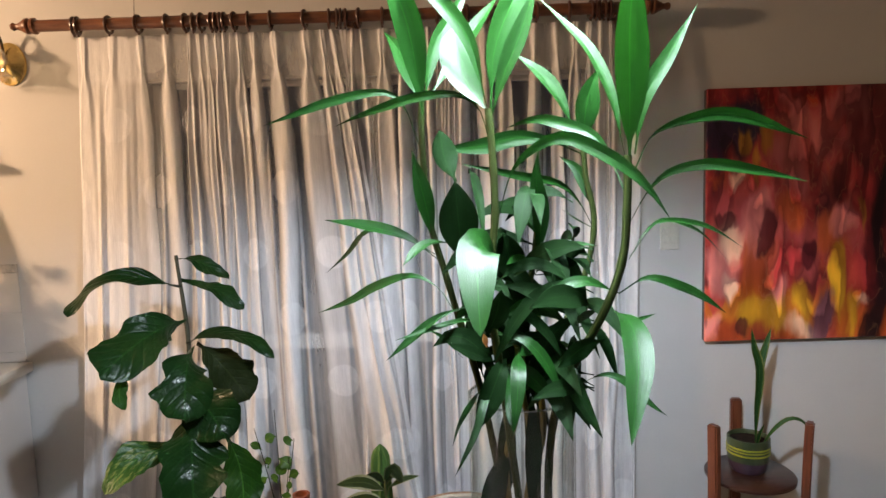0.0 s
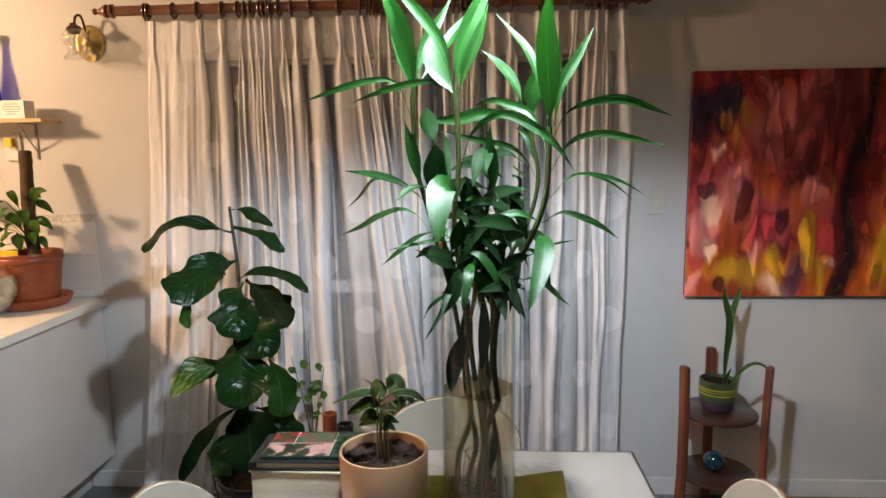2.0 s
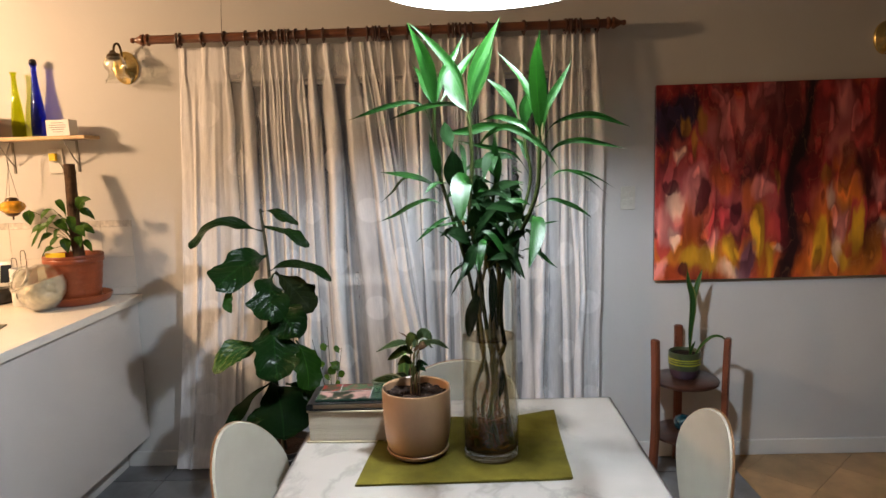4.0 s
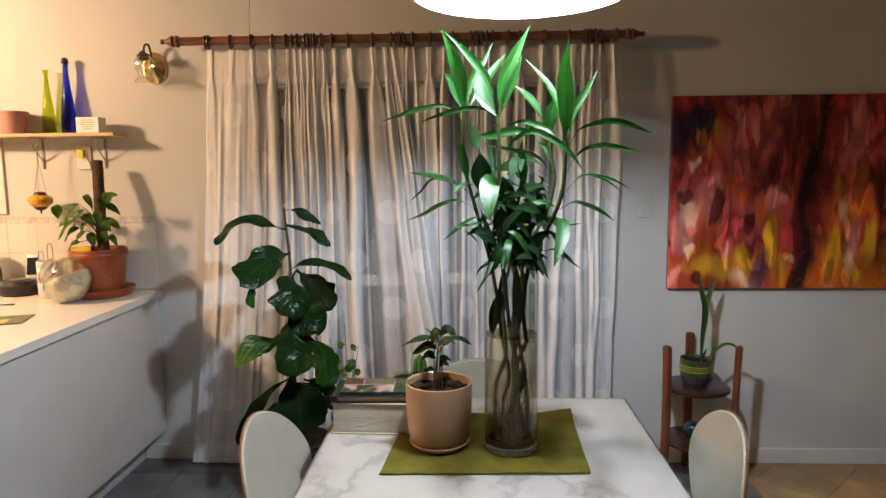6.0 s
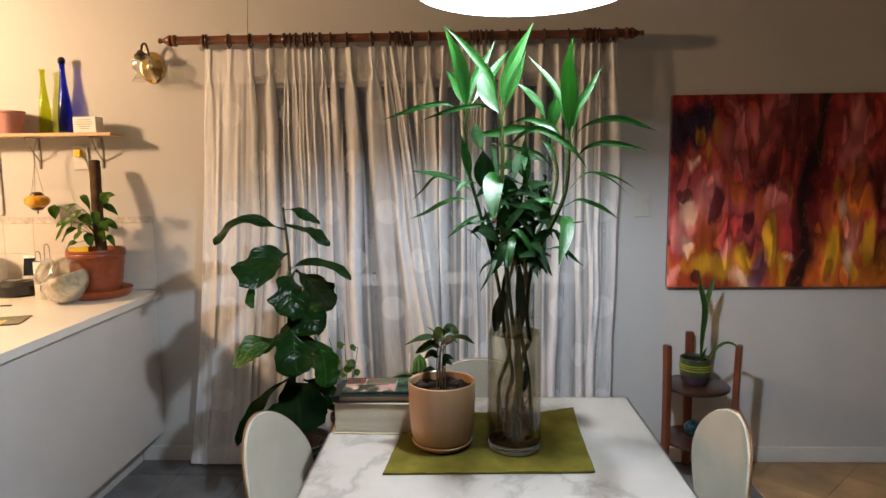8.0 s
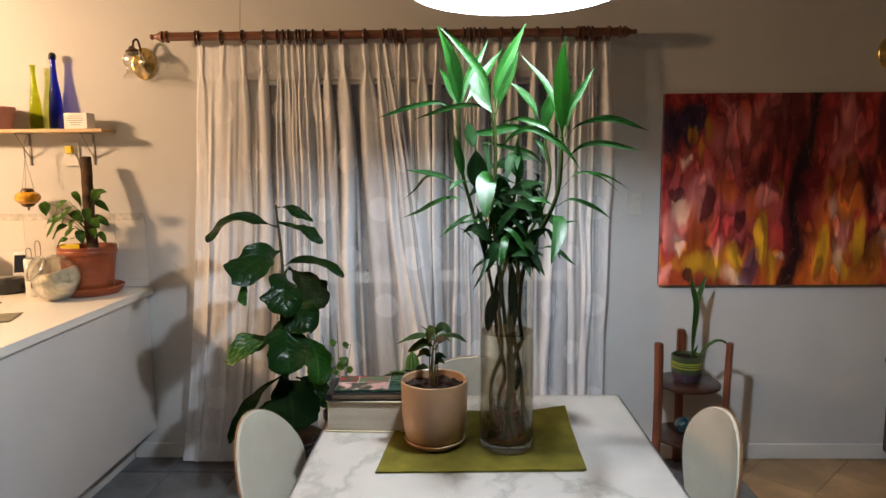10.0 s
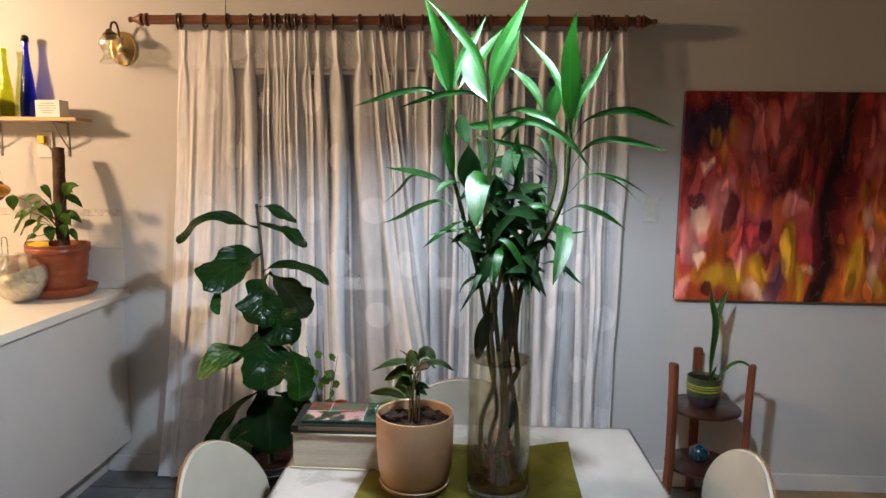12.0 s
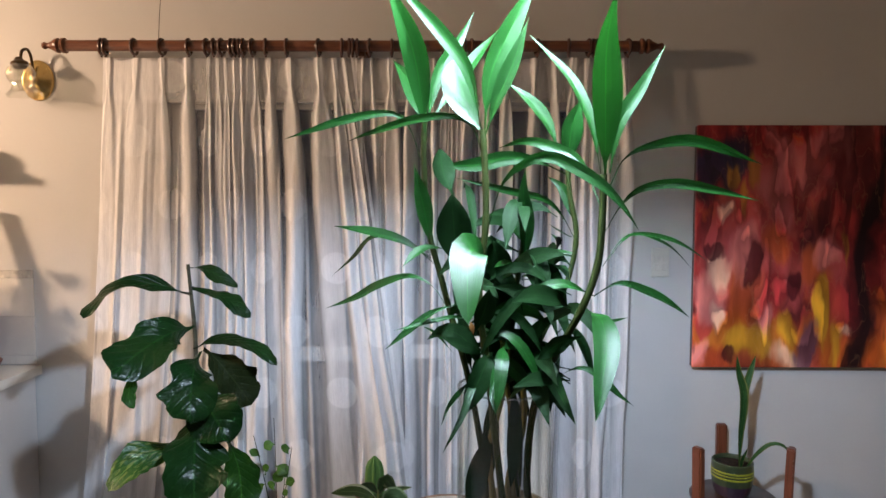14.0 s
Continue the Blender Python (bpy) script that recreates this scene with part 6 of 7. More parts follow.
fig_leaf((-0.688, 1.755, 1.062), (-0.722, 1.74, 0.99), (-0.706, 1.73, 0.940), 0.036, (0.7, -0.7, 0.1), LIGHT_FIG)
fig_leaf((-0.580, 1.950, 0.590), (-0.492, 1.950, 0.545), (-0.446, 1.950, 0.450), 0.100, (0.2, -0.95, 0.2))
fig_leaf((-0.650, 1.96, 0.52), (-0.68, 1.90, 0.46), (-0.70, 1.86, 0.36), 0.11, (-0.2, -0.95, 0.2))

fig_pot = thing("floor_pot", (FIG[0], FIG[1], 0.10), "dark glazed pot in a black wire stand", "pot")
bm = B()
lathe(bm, [(0, 0), (0.085, 0), (0.10, 0.01), (0.125, 0.20), (0.132, 0.205), (0.132, 0.222), (0.124, 0.222), (0.118, 0.19), (0, 0.185)], 40)
part("body", bm, DARK_POT, fig_pot)
bm = B()
lathe(bm, [(0, 0.192), (0.1185, 0.192)], 32)
part("soil", bm, SOIL, fig_pot)
wire = thing("wire_stand", (FIG[0], FIG[1], 0), "black wire plant stand on the grey tiles", "plant stand")
bm = B()
torus(bm, (0, 0, 0.30), 0.142, 0.004, "z", 32, 6)
part("hoop", bm, BLACK, wire)
bm = B()
torus(bm, (0, 0, 0.095), 0.10, 0.004, "z", 32, 6)
part("hoop", bm, BLACK, wire)
for k in range(6):
    a = k * math.pi / 3 + 0.3
    c, s = math.cos(a), math.sin(a)
    bm = B()
    tube(bm, [(0.165 * c, 0.165 * s, 0.004), (0.115 * c, 0.115 * s, 0.095), (0.142 * c, 0.142 * s, 0.30), (0.150 * c, 0.150 * s, 0.36)], 0.0035, 6)
    part("rod", bm, BLACK, wire)
bm = B()
for k in range(3):
    a = k * math.pi / 3
    tube(bm, [(0.10 * math.cos(a), 0.10 * math.sin(a), 0.095), (-0.10 * math.cos(a), -0.10 * math.sin(a), 0.095)], 0.003, 6, steps=1)
part("cross_bar", bm, BLACK, wire)

# ---- small plants by the curtain ----
def floor_planter(name, x, y, r, h, material, label):
    ob = thing(name, (x, y, 0), label, "pot")
    bm = B()
    lathe(bm, [(0, 0), (r * 0.72, 0), (r * 0.75, 0.006), (r * 0.96, h - 0.03), (r * 1.04, h - 0.028), (r * 1.04, h), (r * 0.95, h), (r * 0.90, h - 0.03), (0, h - 0.035)], 32)
    part("body", bm, material, ob)
    bm = B()
    lathe(bm, [(0, h - 0.028), (r * 0.91, h - 0.028)], 24)
    part("soil", bm, SOIL, ob)
    return ob


floor_planter("tall_planter", -0.445, 2.20, 0.075, 0.35, DARK_POT, "dark planter by the curtain")
for nm, px, py, pr, ph, pm, pl in (("clay_bottle", -0.385, 2.235, 0.029, 0.452, TERRACOTTA, "slim terracotta bottle standing by the curtain"), ("dark_bottle", -0.318, 2.215, 0.033, 0.415, DARK_POT, "slim dark glazed bottle standing by the curtain")):
    ob = thing(nm, (px, py, 0), pl, "bottle")
    bm = B()
    lathe(bm, [(0, 0), (pr * 1.2, 0), (pr * 1.35, 0.01), (pr * 1.3, ph * 0.55), (pr * 0.95, ph * 0.72), (pr, ph - 0.012), (pr * 1.02, ph), (pr * 0.75, ph), (pr * 0.7, ph - 0.03), (0, ph - 0.03)], 32)
    part("body", bm, pm, ob)
vine = thing("trailing_vine", (-0.445, 2.20, 0.33), "thin climbing vine with small round leaves", "plant")
rr = random.Random(12)
for k, (dx, h) in enumerate(((-0.035, 0.38), (0.0, 0.44), (0.03, 0.34), (0.02, 0.28))):
    bm = B()
    top = Vector((dx * 2.0, -0.02, h))
    tube(bm, [(0, 0, -0.01), (dx, 0.0, h * 0.5), tuple(top)], 0.0022, 6, 0.0012)
    shoot = part("shoot", bm, STALK, vine)
    for j in range(3):
        s = 0.52 + 0.16 * j + rr.uniform(-0.08, 0.14)
        p = Vector((dx * s * 1.8, -0.01, h * s))
        a = rr.uniform(0, 6.28)
        q = p + Vector((math.cos(a) * rr.uniform(0.036, 0.058), -0.01, rr.uniform(-0.03, 0.03)))
        bm = B()
        blade(bm, p, (p + q) / 2 + Vector((0, 0, 0.01)), q, rr.uniform(0.026, 0.046), (rr.uniform(-0.6, 0.6), -0.9, 0.3), 8, 0.5, 0.1, 0.04, 0.15, j, 0.6)
        part("leaf", bm, POTHOS_LEAF, shoot)

floor_planter("small_planter", -0.112, 2.262, 0.07, 0.36, DARK_POT, "dark glazed planter by the curtain")
cactus = thing("column_cactus", (-0.112, 2.262, 0.331), "ribbed green column cactus", "cactus")
bm = B()
rings = []
for j in range(15):
    t = j / 14
    z = 0.285 * t - 0.008
    r = 0.034 * (1 - 0.25 * t) * (math.sqrt(max(0.02, 1 - max(0, (t - 0.8) / 0.2) ** 2)))
    rings.append([bm.verts.new((r * (1 + 0.22 * math.cos(8 * a)) * math.cos(a), r * (1 + 0.22 * math.cos(8 * a)) * math.sin(a), z)) for a in (2 * math.pi * k / 48 for k in range(48))])
uvl = bm.loops.layers.uv.verify()
for j in range(14):
    for k in range(48):
        f = bm.faces.new((rings[j][k], rings[j][(k + 1) % 48], rings[j + 1][(k + 1) % 48], rings[j + 1][k]))
        for lp, (u, v) in zip(f.loops, ((k, j), (k + 1, j), (k + 1, j + 1), (k, j + 1))):
            lp[uvl].uv = (u / 12, v / 14)
bm.faces.new(rings[-1])
part("column", bm, CACTUS, cactus)

floor_planter("round_planter", -0.085, 2.115, 0.062, 0.33, DARK_POT, "dark round planter by the curtain")
edged = thing("variegated_plant", (-0.085, 2.115, 0.30), "leafy plant with broad white-edged leaves in a floor planter", "plant")
bm = B()
tube(bm, [(0, 0, -0.004), (0.003, 0.004, 0.12), (0.0, 0.006, 0.245)], 0.006, 8, 0.003)
stem = part("stem", bm, STEM_OLIVE, edged)
for k, (w, nrm, mat, pts) in enumerate((
        (0.048, (-0.1, -0.8, 0.6), PALE_EDGED, ((-0.004, 0.0, 0.215), (-0.060, 0.010, 0.236), (-0.110, 0.012, 0.238), (-0.158, 0.012, 0.232))),
        (0.056, (-0.1, -0.85, 0.5), PALE_EDGED, ((0.002, -0.01, 0.178), (-0.060, -0.02, 0.192), (-0.115, -0.018, 0.180), (-0.158, -0.01, 0.156))),
        (0.044, (0.3, -0.9, 0.3), EDGED_LEAF, ((-0.002, 0.02, 0.225), (0.020, 0.03, 0.268), (0.040, 0.02, 0.258), (0.056, 0.01, 0.232))),
        (0.026, (-0.1, -0.7, 0.7), EDGED_LEAF, ((-0.004, 0.02, 0.228), (-0.030, 0.03, 0.250), (-0.068, 0.03, 0.250))),
        (0.022, (0.2, -0.7, 0.7), PALE_EDGED, ((0.012, 0.02, 0.215), (0.058, 0.03, 0.236), (0.112, 0.03, 0.246))),
        (0.040, (0.1, -0.8, 0.6), EDGED_LEAF, ((0.004, -0.01, 0.165), (0.040, -0.03, 0.180), (0.082, -0.03, 0.160))),
        (0.040, (-0.2, -0.8, 0.6), EDGED_LEAF, ((-0.002, -0.01, 0.135), (-0.040, -0.03, 0.150), (-0.090, -0.03, 0.128))))):
    bm = B()
    tube(bm, [(0.001, 0.005, pts[0][2] - 0.03), pts[0]], 0.002, 6, steps=1)
    part("petiole", bm, STEM_OLIVE, stem)
    bm = B()
    blade_along(bm, pts, w, nrm, 14, 0.45, 0.14, 0.05, 0.0, 60 + k, 0.8)
    part("leaf", bm, mat, stem)

# ---- three-legged plant stand ----
SX, SY = 1.166, 2.275
stand = thing("plant_stand", (SX, SY, 0), "three-legged mahogany plant stand with two round shelves", "plant stand")
for lx, ly in ((1.004, 2.185), (1.316, 2.182), (1.184, 2.432)):
    out = Vector((lx - SX, ly - SY, 0))
    bm = B()
    pts = [(1.10, 0.0), (1.04, 0.10), (0.98, 0.25), (0.98, 0.45), (1.0, 0.60), (1.015, 0.672)]
    d = out.normalized()
    side = Vector((-d.y, d.x, 0))
    rows = []
    for f, z in pts:
        c = out * f + Vector((0, 0, z))
        h = 0.019
        if ly > 2.4:
            c = out * min(f, 1.01) + Vector((0, 0, z))
        rows.append([bm.verts.new(c + side * sx * h + d * sy * 0.014) for sx, sy in ((-1, -1), (1, -1), (1, 1), (-1, 1))])
    for a, b in zip(rows, rows[1:]):
        for k in range(4):
            bm.faces.new((a[k], a[(k + 1) % 4], b[(k + 1) % 4], b[k]))
    bm.faces.new(rows[0][::-1])
    bm.faces.new(rows[-1])
    bmesh.ops.bevel(bm, geom=[e for e in bm.edges], offset=0.005, segments=2, affect="EDGES")
    bmesh.ops.recalc_face_normals(bm, faces=bm.faces[:])
    part("leg", bm, STAND_WOOD, stand)
for z in (0.445, 0.19):
    bm = B()
    lathe(bm, [(0, 0), (0.140, 0), (0.148, 0.005), (0.148, 0.014), (0.142, 0.019), (0, 0.019)], 48, (0, 0, z))
    part("round_shelf", bm, SHELF_WOOD, stand, "dark walnut round shelf")
snake_pot = thing("striped_pot", (1.167, 2.292, 0.4645), "green and aubergine striped pot on the plant stand", "pot")
bm = B()
lathe(bm, [(0, 0), (0.052, 0), (0.060, 0.010), (0.068, 0.043)], 40)
part("foot_band", bm, PURPLE_GLAZE, snake_pot, "aubergine lower band")
bm = B()
lathe(bm, [(0.068, 0.043), (0.0705, 0.078), (0.070, 0.120), (0.066, 0.122), (0.064, 0.118), (0.063, 0.103), (0.0, 0.100)], 40)
part("body", bm, GREEN_GLAZE, snake_pot, "dark green upper band")
for z, h in ((0.066, 0.006), (0.079, 0.004), (0.088, 0.006)):
    bm = B()
    lathe(bm, [(0.0700, z), (0.0716, z + 0.001), (0.0716, z + h), (0.0700, z + h + 0.001)], 40)
    part("stripe", bm, YELLOW_GLAZE, snake_pot, "yellow-green stripe")
bm = B()
lathe(bm, [(0, 0.108), (0.0635, 0.106)], 32)
part("soil", bm, SOIL, snake_pot)
snake = thing("snake_plant", (1.165, 2.25, 0.572), "snake plant with two upright leaves and one drooping", "plant")
for pts, w, nr, wd in ((((0.016, 0.02, -0.01), (0.020, 0.025, 0.10), (0.030, 0.03, 0.20), (0.030, 0.035, 0.27), (0.014, 0.04, 0.33), (0.008, 0.045, 0.394)), 0.033, (0.15, -1, 0), 0.66),
                       (((0.022, 0.032, -0.01), (0.030, 0.036, 0.12), (0.036, 0.04, 0.235), (0.052, 0.05, 0.30), (0.082, 0.06, 0.388)), 0.025, (-0.45, -0.9, 0), 0.76),
                       (((0.026, 0.0, -0.01), (0.055, -0.02, 0.055), (0.095, -0.035, 0.098), (0.135, -0.045, 0.098), (0.168, -0.050, 0.060), (0.176, -0.052, 0.040)), 0.015, (0, -0.7, 0.7), 0.5),
                       (((0.012, 0.0, -0.01), (0.014, -0.005, 0.03), (0.034, -0.005, 0.075)), 0.018, (0.3, -1, 0), 0.4)):
    bm = B()
    blade_along(bm, pts, w, nr, 18, wd, 0.22, 0.02, 0.0, 2, 0.8)
    part("leaf", bm, SNAKE_LEAF, snake)
ball = thing("glass_ball", (1.158, 2.27, 0.2095), "teal glass ball on the stand's lower shelf", "ornament")
bm = B()
bmesh.ops.create_uvsphere(bm, u_segments=32, v_segments=20, radius=0.041, matrix=Matrix.Translation((0, 0, 0.041)))
part("ball", bm, TEAL_GLASS, ball)
side = thing("low_cabinet", (2.55, 2.32, 0), "dark wooden low cabinet against the wall", "cabinet")
bm = B()
box(bm, -0.35, 0.35, -0.12, 0.13, 0.05, 0.50, 0.006)
part("body", bm, DARK_WOOD, side, smooth=False)
bm = B()
box(bm, -0.37, 0.37, -0.135, 0.13, 0.5005, 0.525, 0.005)
part("top", bm, DARK_WOOD, side, smooth=False)
for sx in (-0.31, 0.31):
    for sy in (-0.09, 0.1):
        bm = B()
        box(bm, sx - 0.02, sx + 0.02, sy - 0.02, sy + 0.02, 0, 0.05, 0.003)
        part("foot", bm, DARK_WOOD, side, smooth=False)

# ---- kitchen shelf ----
shelf = thing("wall_shelf", (-1.85, NORTH, 1.632), "pine board shelf on grey metal brackets", "shelf")
bm = B()
box(bm, -0.45, 0.312, -0.132, -0.001, 0, 0.016, 0.002)
part("board", bm, PINE, shelf, "pale pine board", smooth=False)
for x in (-0.113, 0.198):
    bm = B()
    box(bm, x - 0.006, x + 0.006, -0.004, -0.0005, -0.15, -0.001, 0.001)
    box(bm, x - 0.006, x + 0.006, -0.112, -0.004, -0.004, -0.001, 0.001)
    tube(bm, [(x, -0.105, -0.005), (x, -0.06, -0.06), (x, -0.004, -0.115)], 0.003, 6)
    part("bracket", bm, GREY_METAL, shelf, "grey metal bracket")


def bottle(name, x, y, h, r, material, label, stopper):
    ob = thing(name, (x, y, 1.6485), label, "bottle", "tall glass bottles")
    neck = r * 0.36
    bm = B()
    lathe(bm, [(0, 0), (r * 0.92, 0), (r, 0.006), (r * 0.97, h * 0.22), (r * 0.78, h * 0.45), (neck * 1.25, h * 0.72), (neck, h * 0.85), (neck, h * 0.965), (neck * 1.35, h * 0.97), (neck * 1.35, h), (neck * 0.8, h), (neck * 0.75, h * 0.85), (neck, h * 0.7), (r * 0.66, h * 0.44), (r * 0.88, h * 0.2), (r * 0.86, 0.01), (0, 0.009)], 32)
    part("glass_body", bm, material, ob)
    if stopper:
        bm = B()
        bmesh.ops.create_uvsphere(bm, u_segments=16, v_segments=10, radius=0.0165, matrix=Matrix.Translation((0, 0, h + 0.006)))
        part("stopper", bm, BLACK, ob, "round dark stopper")
    return ob


bottle("green_bottle", -1.893, 2.425, 0.30, 0.030, GREEN_GLASS, "tall slim yellow-green glass bottle on the shelf", False)
bottle("blue_bottle", -1.795, 2.425, 0.335, 0.034, BLUE_GLASS, "tall cobalt blue glass bottle with a round stopper", True)
card = thing("card_box", (-1.66, 2.375, 1.6485), "small white box with fine print on the shelf", "box", "", -4)
bm = B()
box(bm, -0.056, 0.056, -0.03, 0.03, 0, 0.072, 0.001)
part("box", bm, PAPER, card, smooth=False)
for k, wd in enumerate((0.030, 0.040, 0.040, 0.030, 0.024)):
    bm = B()
    box(bm, -wd, wd, -0.0306, -0.0301, 0.056 - 0.010 * k, 0.059 - 0.010 * k)
    part("print_line", bm, INK, card, "line of small grey print", smooth=False)
pink = thing("pink_pot", (-2.045, 2.385, 1.6485), "small dusty pink pot on the shelf", "pot")
bm = B()
lathe(bm, [(0, 0), (0.048, 0), (0.052, 0.004), (0.066, 0.092), (0.070, 0.094), (0.070, 0.104), (0.064, 0.104), (0.060, 0.085), (0, 0.08)], 36)
part("body", bm, PINK, pink)
outlet = thing("power_point", (-1.757, NORTH, 1.535), "beige double power point with a yellow switch", "socket")
bm = B()
box(bm, -0.036, 0.036, -0.009, -0.0005, -0.058, 0.058, 0.003)
part("plate", bm, WHITE, outlet, smooth=False)
bm = B()
box(bm, -0.022, 0.010, -0.030, -0.0095, 0.002, 0.038, 0.004)
part("plug", bm, YELLOW, outlet, "yellowed plug", smooth=False)

# amber glass lantern on strings
lantern = thing("hanging_lantern", (-1.928, 2.365, 1.272), "amber glass ball lantern hanging on strings from the shelf bracket", "ornament")
bm = B()
lathe(bm, [(0, 0.022), (0.020, 0.024), (0.036, 0.032), (0.052, 0.046), (0.056, 0.060), (0.051, 0.074), (0.036, 0.084), (0.022, 0.088), (0.0, 0.089)], 32)
part("globe", bm, AMBER_GLASS, lantern, "amber glass ball")
bm = B()
lathe(bm, [(0, -0.004), (0.004, 0.0), (0.004, 0.012), (0.020, 0.016), (0.031, 0.026), (0.033, 0.038), (0.028, 0.036), (0, 0.024)], 28)
part("metal_base", bm, BRONZE, lantern, "dark pierced metal base")
bm = B()
lathe(bm, [(0.032, 0.076), (0.030, 0.086), (0.022, 0.100), (0.0, 0.104)], 28)
part("metal_cap", bm, BRONZE, lantern, "dark pierced metal cap")
for a in (0.3, 2.4, 4.5):
    bm = B()
    tube(bm, [(0.03 * math.cos(a), 0.03 * math.sin(a), 0.088), (0.0, 0.004, 0.245)], 0.0011, 5, steps=1)
    part("string", bm, GREY_METAL, lantern)
bm = B()
tube(bm, [(0, 0.004, 0.243), (0, 0.004, 0.30), (0.03, -0.01, 0.352)], 0.003, 6)
part("hook", bm, GREY_METAL, lantern)

# ---- terracotta pot with pothos on a coir pole ----
TXC, TYC = -1.632, 2.313
terra = thing("terracotta_pot", (TXC, TYC, CZ + 0.0005), "terracotta flower pot and saucer on the worktop", "pot")
bm = B()
lathe(bm, [(0, 0), (0.125, 0), (0.138, 0.008), (0.151, 0.038), (0.147, 0.040), (0.132, 0.014), (0, 0.010)], 48)
part("saucer", bm, TERRACOTTA, terra)
bm = B()
lathe(bm, [(0, 0.011), (0.098, 0.011), (0.101, 0.016), *[(0.102 + 0.115 * (z - 0.02) + 0.0008 * math.sin(z * 170), z) for z in (0.020 + 0.004 * k for k in range(42))], (0.1225, 0.1885), (0.1265, 0.191), (0.128, 0.206), (0.1255, 0.210), (0.1275, 0.222), (0.1255, 0.226), (0.116, 0.224), (0.110, 0.17), (0, 0.165)], 56)
part("body", bm, TERRACOTTA, terra)
bm = B()
lathe(bm, [(0, 0.200), (0.11, 0.196)], 32)
part("soil", bm, SOIL, terra)
bm = B()
box(bm, -0.098, -0.005, -0.055, -0.0535, 0.195, 0.238, 0.0005)
part("plant_tag", bm, YELLOW, terra, "yellow plastic label")
pothos = thing("pothos", (TXC, TYC, CZ + 0.20), "pothos climbing a brown coir pole", "plant")
bm = B()
tube(bm, [(0.03, 0.0, -0.03), (0.02, 0.0, 0.16), (0.005, 0.032, 0.345), (-0.006, 0.052, 0.433)], 0.0255, 14, 0.0245)
for v in bm.verts:
    v.co += Vector((noise.noise(v.co * 90), noise.noise(v.co * 90 + Vector((5, 0, 0))), 0)) * 0.003
pole = part("coir_pole", bm, MOSS, pothos, "brown coir pole")
# each leaf: height on the pole, base of the blade, tip, width
for k, (h, b, t, wd) in enumerate((
        (0.20, (-0.035, -0.035, 0.275), (0.020, -0.055, 0.235), 0.040), (0.17, (0.055, -0.020, 0.235), (0.130, -0.035, 0.290), 0.062),
        (0.18, (0.040, -0.010, 0.270), (0.085, -0.010, 0.250), 0.044), (0.15, (-0.165, -0.030, 0.235), (-0.155, -0.045, 0.160), 0.062),
        (0.14, (-0.060, -0.020, 0.235), (-0.115, -0.040, 0.195), 0.046), (0.12, (-0.060, -0.040, 0.180), (-0.150, -0.060, 0.085), 0.058),
        (0.13, (-0.045, -0.050, 0.180), (0.030, -0.060, 0.135), 0.052), (0.10, (0.035, -0.030, 0.150), (0.095, -0.050, 0.100), 0.058),
        (0.12, (0.060, -0.015, 0.150), (0.125, -0.020, 0.140), 0.034), (0.08, (-0.060, -0.035, 0.125), (-0.130, -0.050, 0.075), 0.050),
        (0.06, (-0.005, -0.050, 0.105), (0.020, -0.070, 0.040), 0.056), (0.04, (-0.060, -0.040, 0.060), (-0.110, -0.055, 0.020), 0.040),
        (0.09, (0.000, 0.045, 0.150), (0.060, 0.085, 0.130), 0.050), (0.12, (-0.040, 0.045, 0.170), (-0.100, 0.080, 0.150), 0.050),
        (0.05, (-0.020, -0.045, 0.110), (-0.065, -0.070, 0.060), 0.046), (0.07, (0.045, -0.030, 0.110), (0.075, -0.060, 0.055), 0.044),
        (0.16, (-0.020, -0.045, 0.215), (-0.070, -0.075, 0.150), 0.050), (0.15, (0.030, -0.045, 0.205), (0.060, -0.075, 0.145), 0.050),
        (0.11, (-0.090, -0.030, 0.160), (-0.165, -0.045, 0.120), 0.046), (0.10, (-0.015, -0.055, 0.150), (-0.030, -0.080, 0.085), 0.052),
        (0.14, (0.020, 0.035, 0.220), (0.085, 0.060, 0.200), 0.046), (0.06, (0.065, -0.020, 0.085), (0.115, -0.040, 0.050), 0.040))):
    b, t = Vector(b), Vector(t)
    bm = B()
    tube(bm, [(0.018, -0.012, h * 0.6), tuple(b * 0.55 + Vector((0.008, 0, h * 0.25)) + Vector((0, 0, 0.02))), tuple(b)], 0.0019, 5, 0.0014, 5)
    part("petiole", bm, STEM_OLIVE, pole)
    bm = B()
    blade(bm, b, (b + t) / 2 + Vector((0, -0.010, 0.026)), t + Vector((0, 0, -0.024 + 0.010 * (k % 4))), wd * 0.78, (0.45 if t.x > b.x else -0.45, -0.75, 0.45), 14, 0.34, 0.22, 0.07, 0.02, k, 1.15)
    part("leaf", bm, POTHOS_LEAF, pole)

# ---- tilted storage jar ----
jar = thing("storage_jar", (-1.685, 2.14, CZ + 0.0005), "tilted clear glass jar half full of oats", "jar")
axis = Vector((-0.42, -0.76, 0.50)).normalized()
tilt = Matrix.Translation((0, 0, 0.1035)) @ Matrix.Scale(1.12, 4) @ Vector((0, 0, 1)).rotation_difference(axis).to_matrix().to_4x4()
bm = B()
lathe(bm, [(0, -0.083), (0.045, -0.080), (0.075, -0.058), (0.092, -0.02), (0.094, 0.012), (0.080, 0.046), (0.055, 0.066), (0.048, 0.076), (0.049, 0.088), (0.046, 0.089), (0.045, 0.076), (0.052, 0.064), (0.077, 0.044), (0.0905, 0.011), (0.0885, -0.019), (0.072, -0.056), (0.043, -0.077), (0, -0.079)], 48)
bmesh.ops.transform(bm, verts=bm.verts[:], matrix=tilt)
part("glass_body", bm, JAR_GLASS, jar, "round clear glass body")
bm = B()
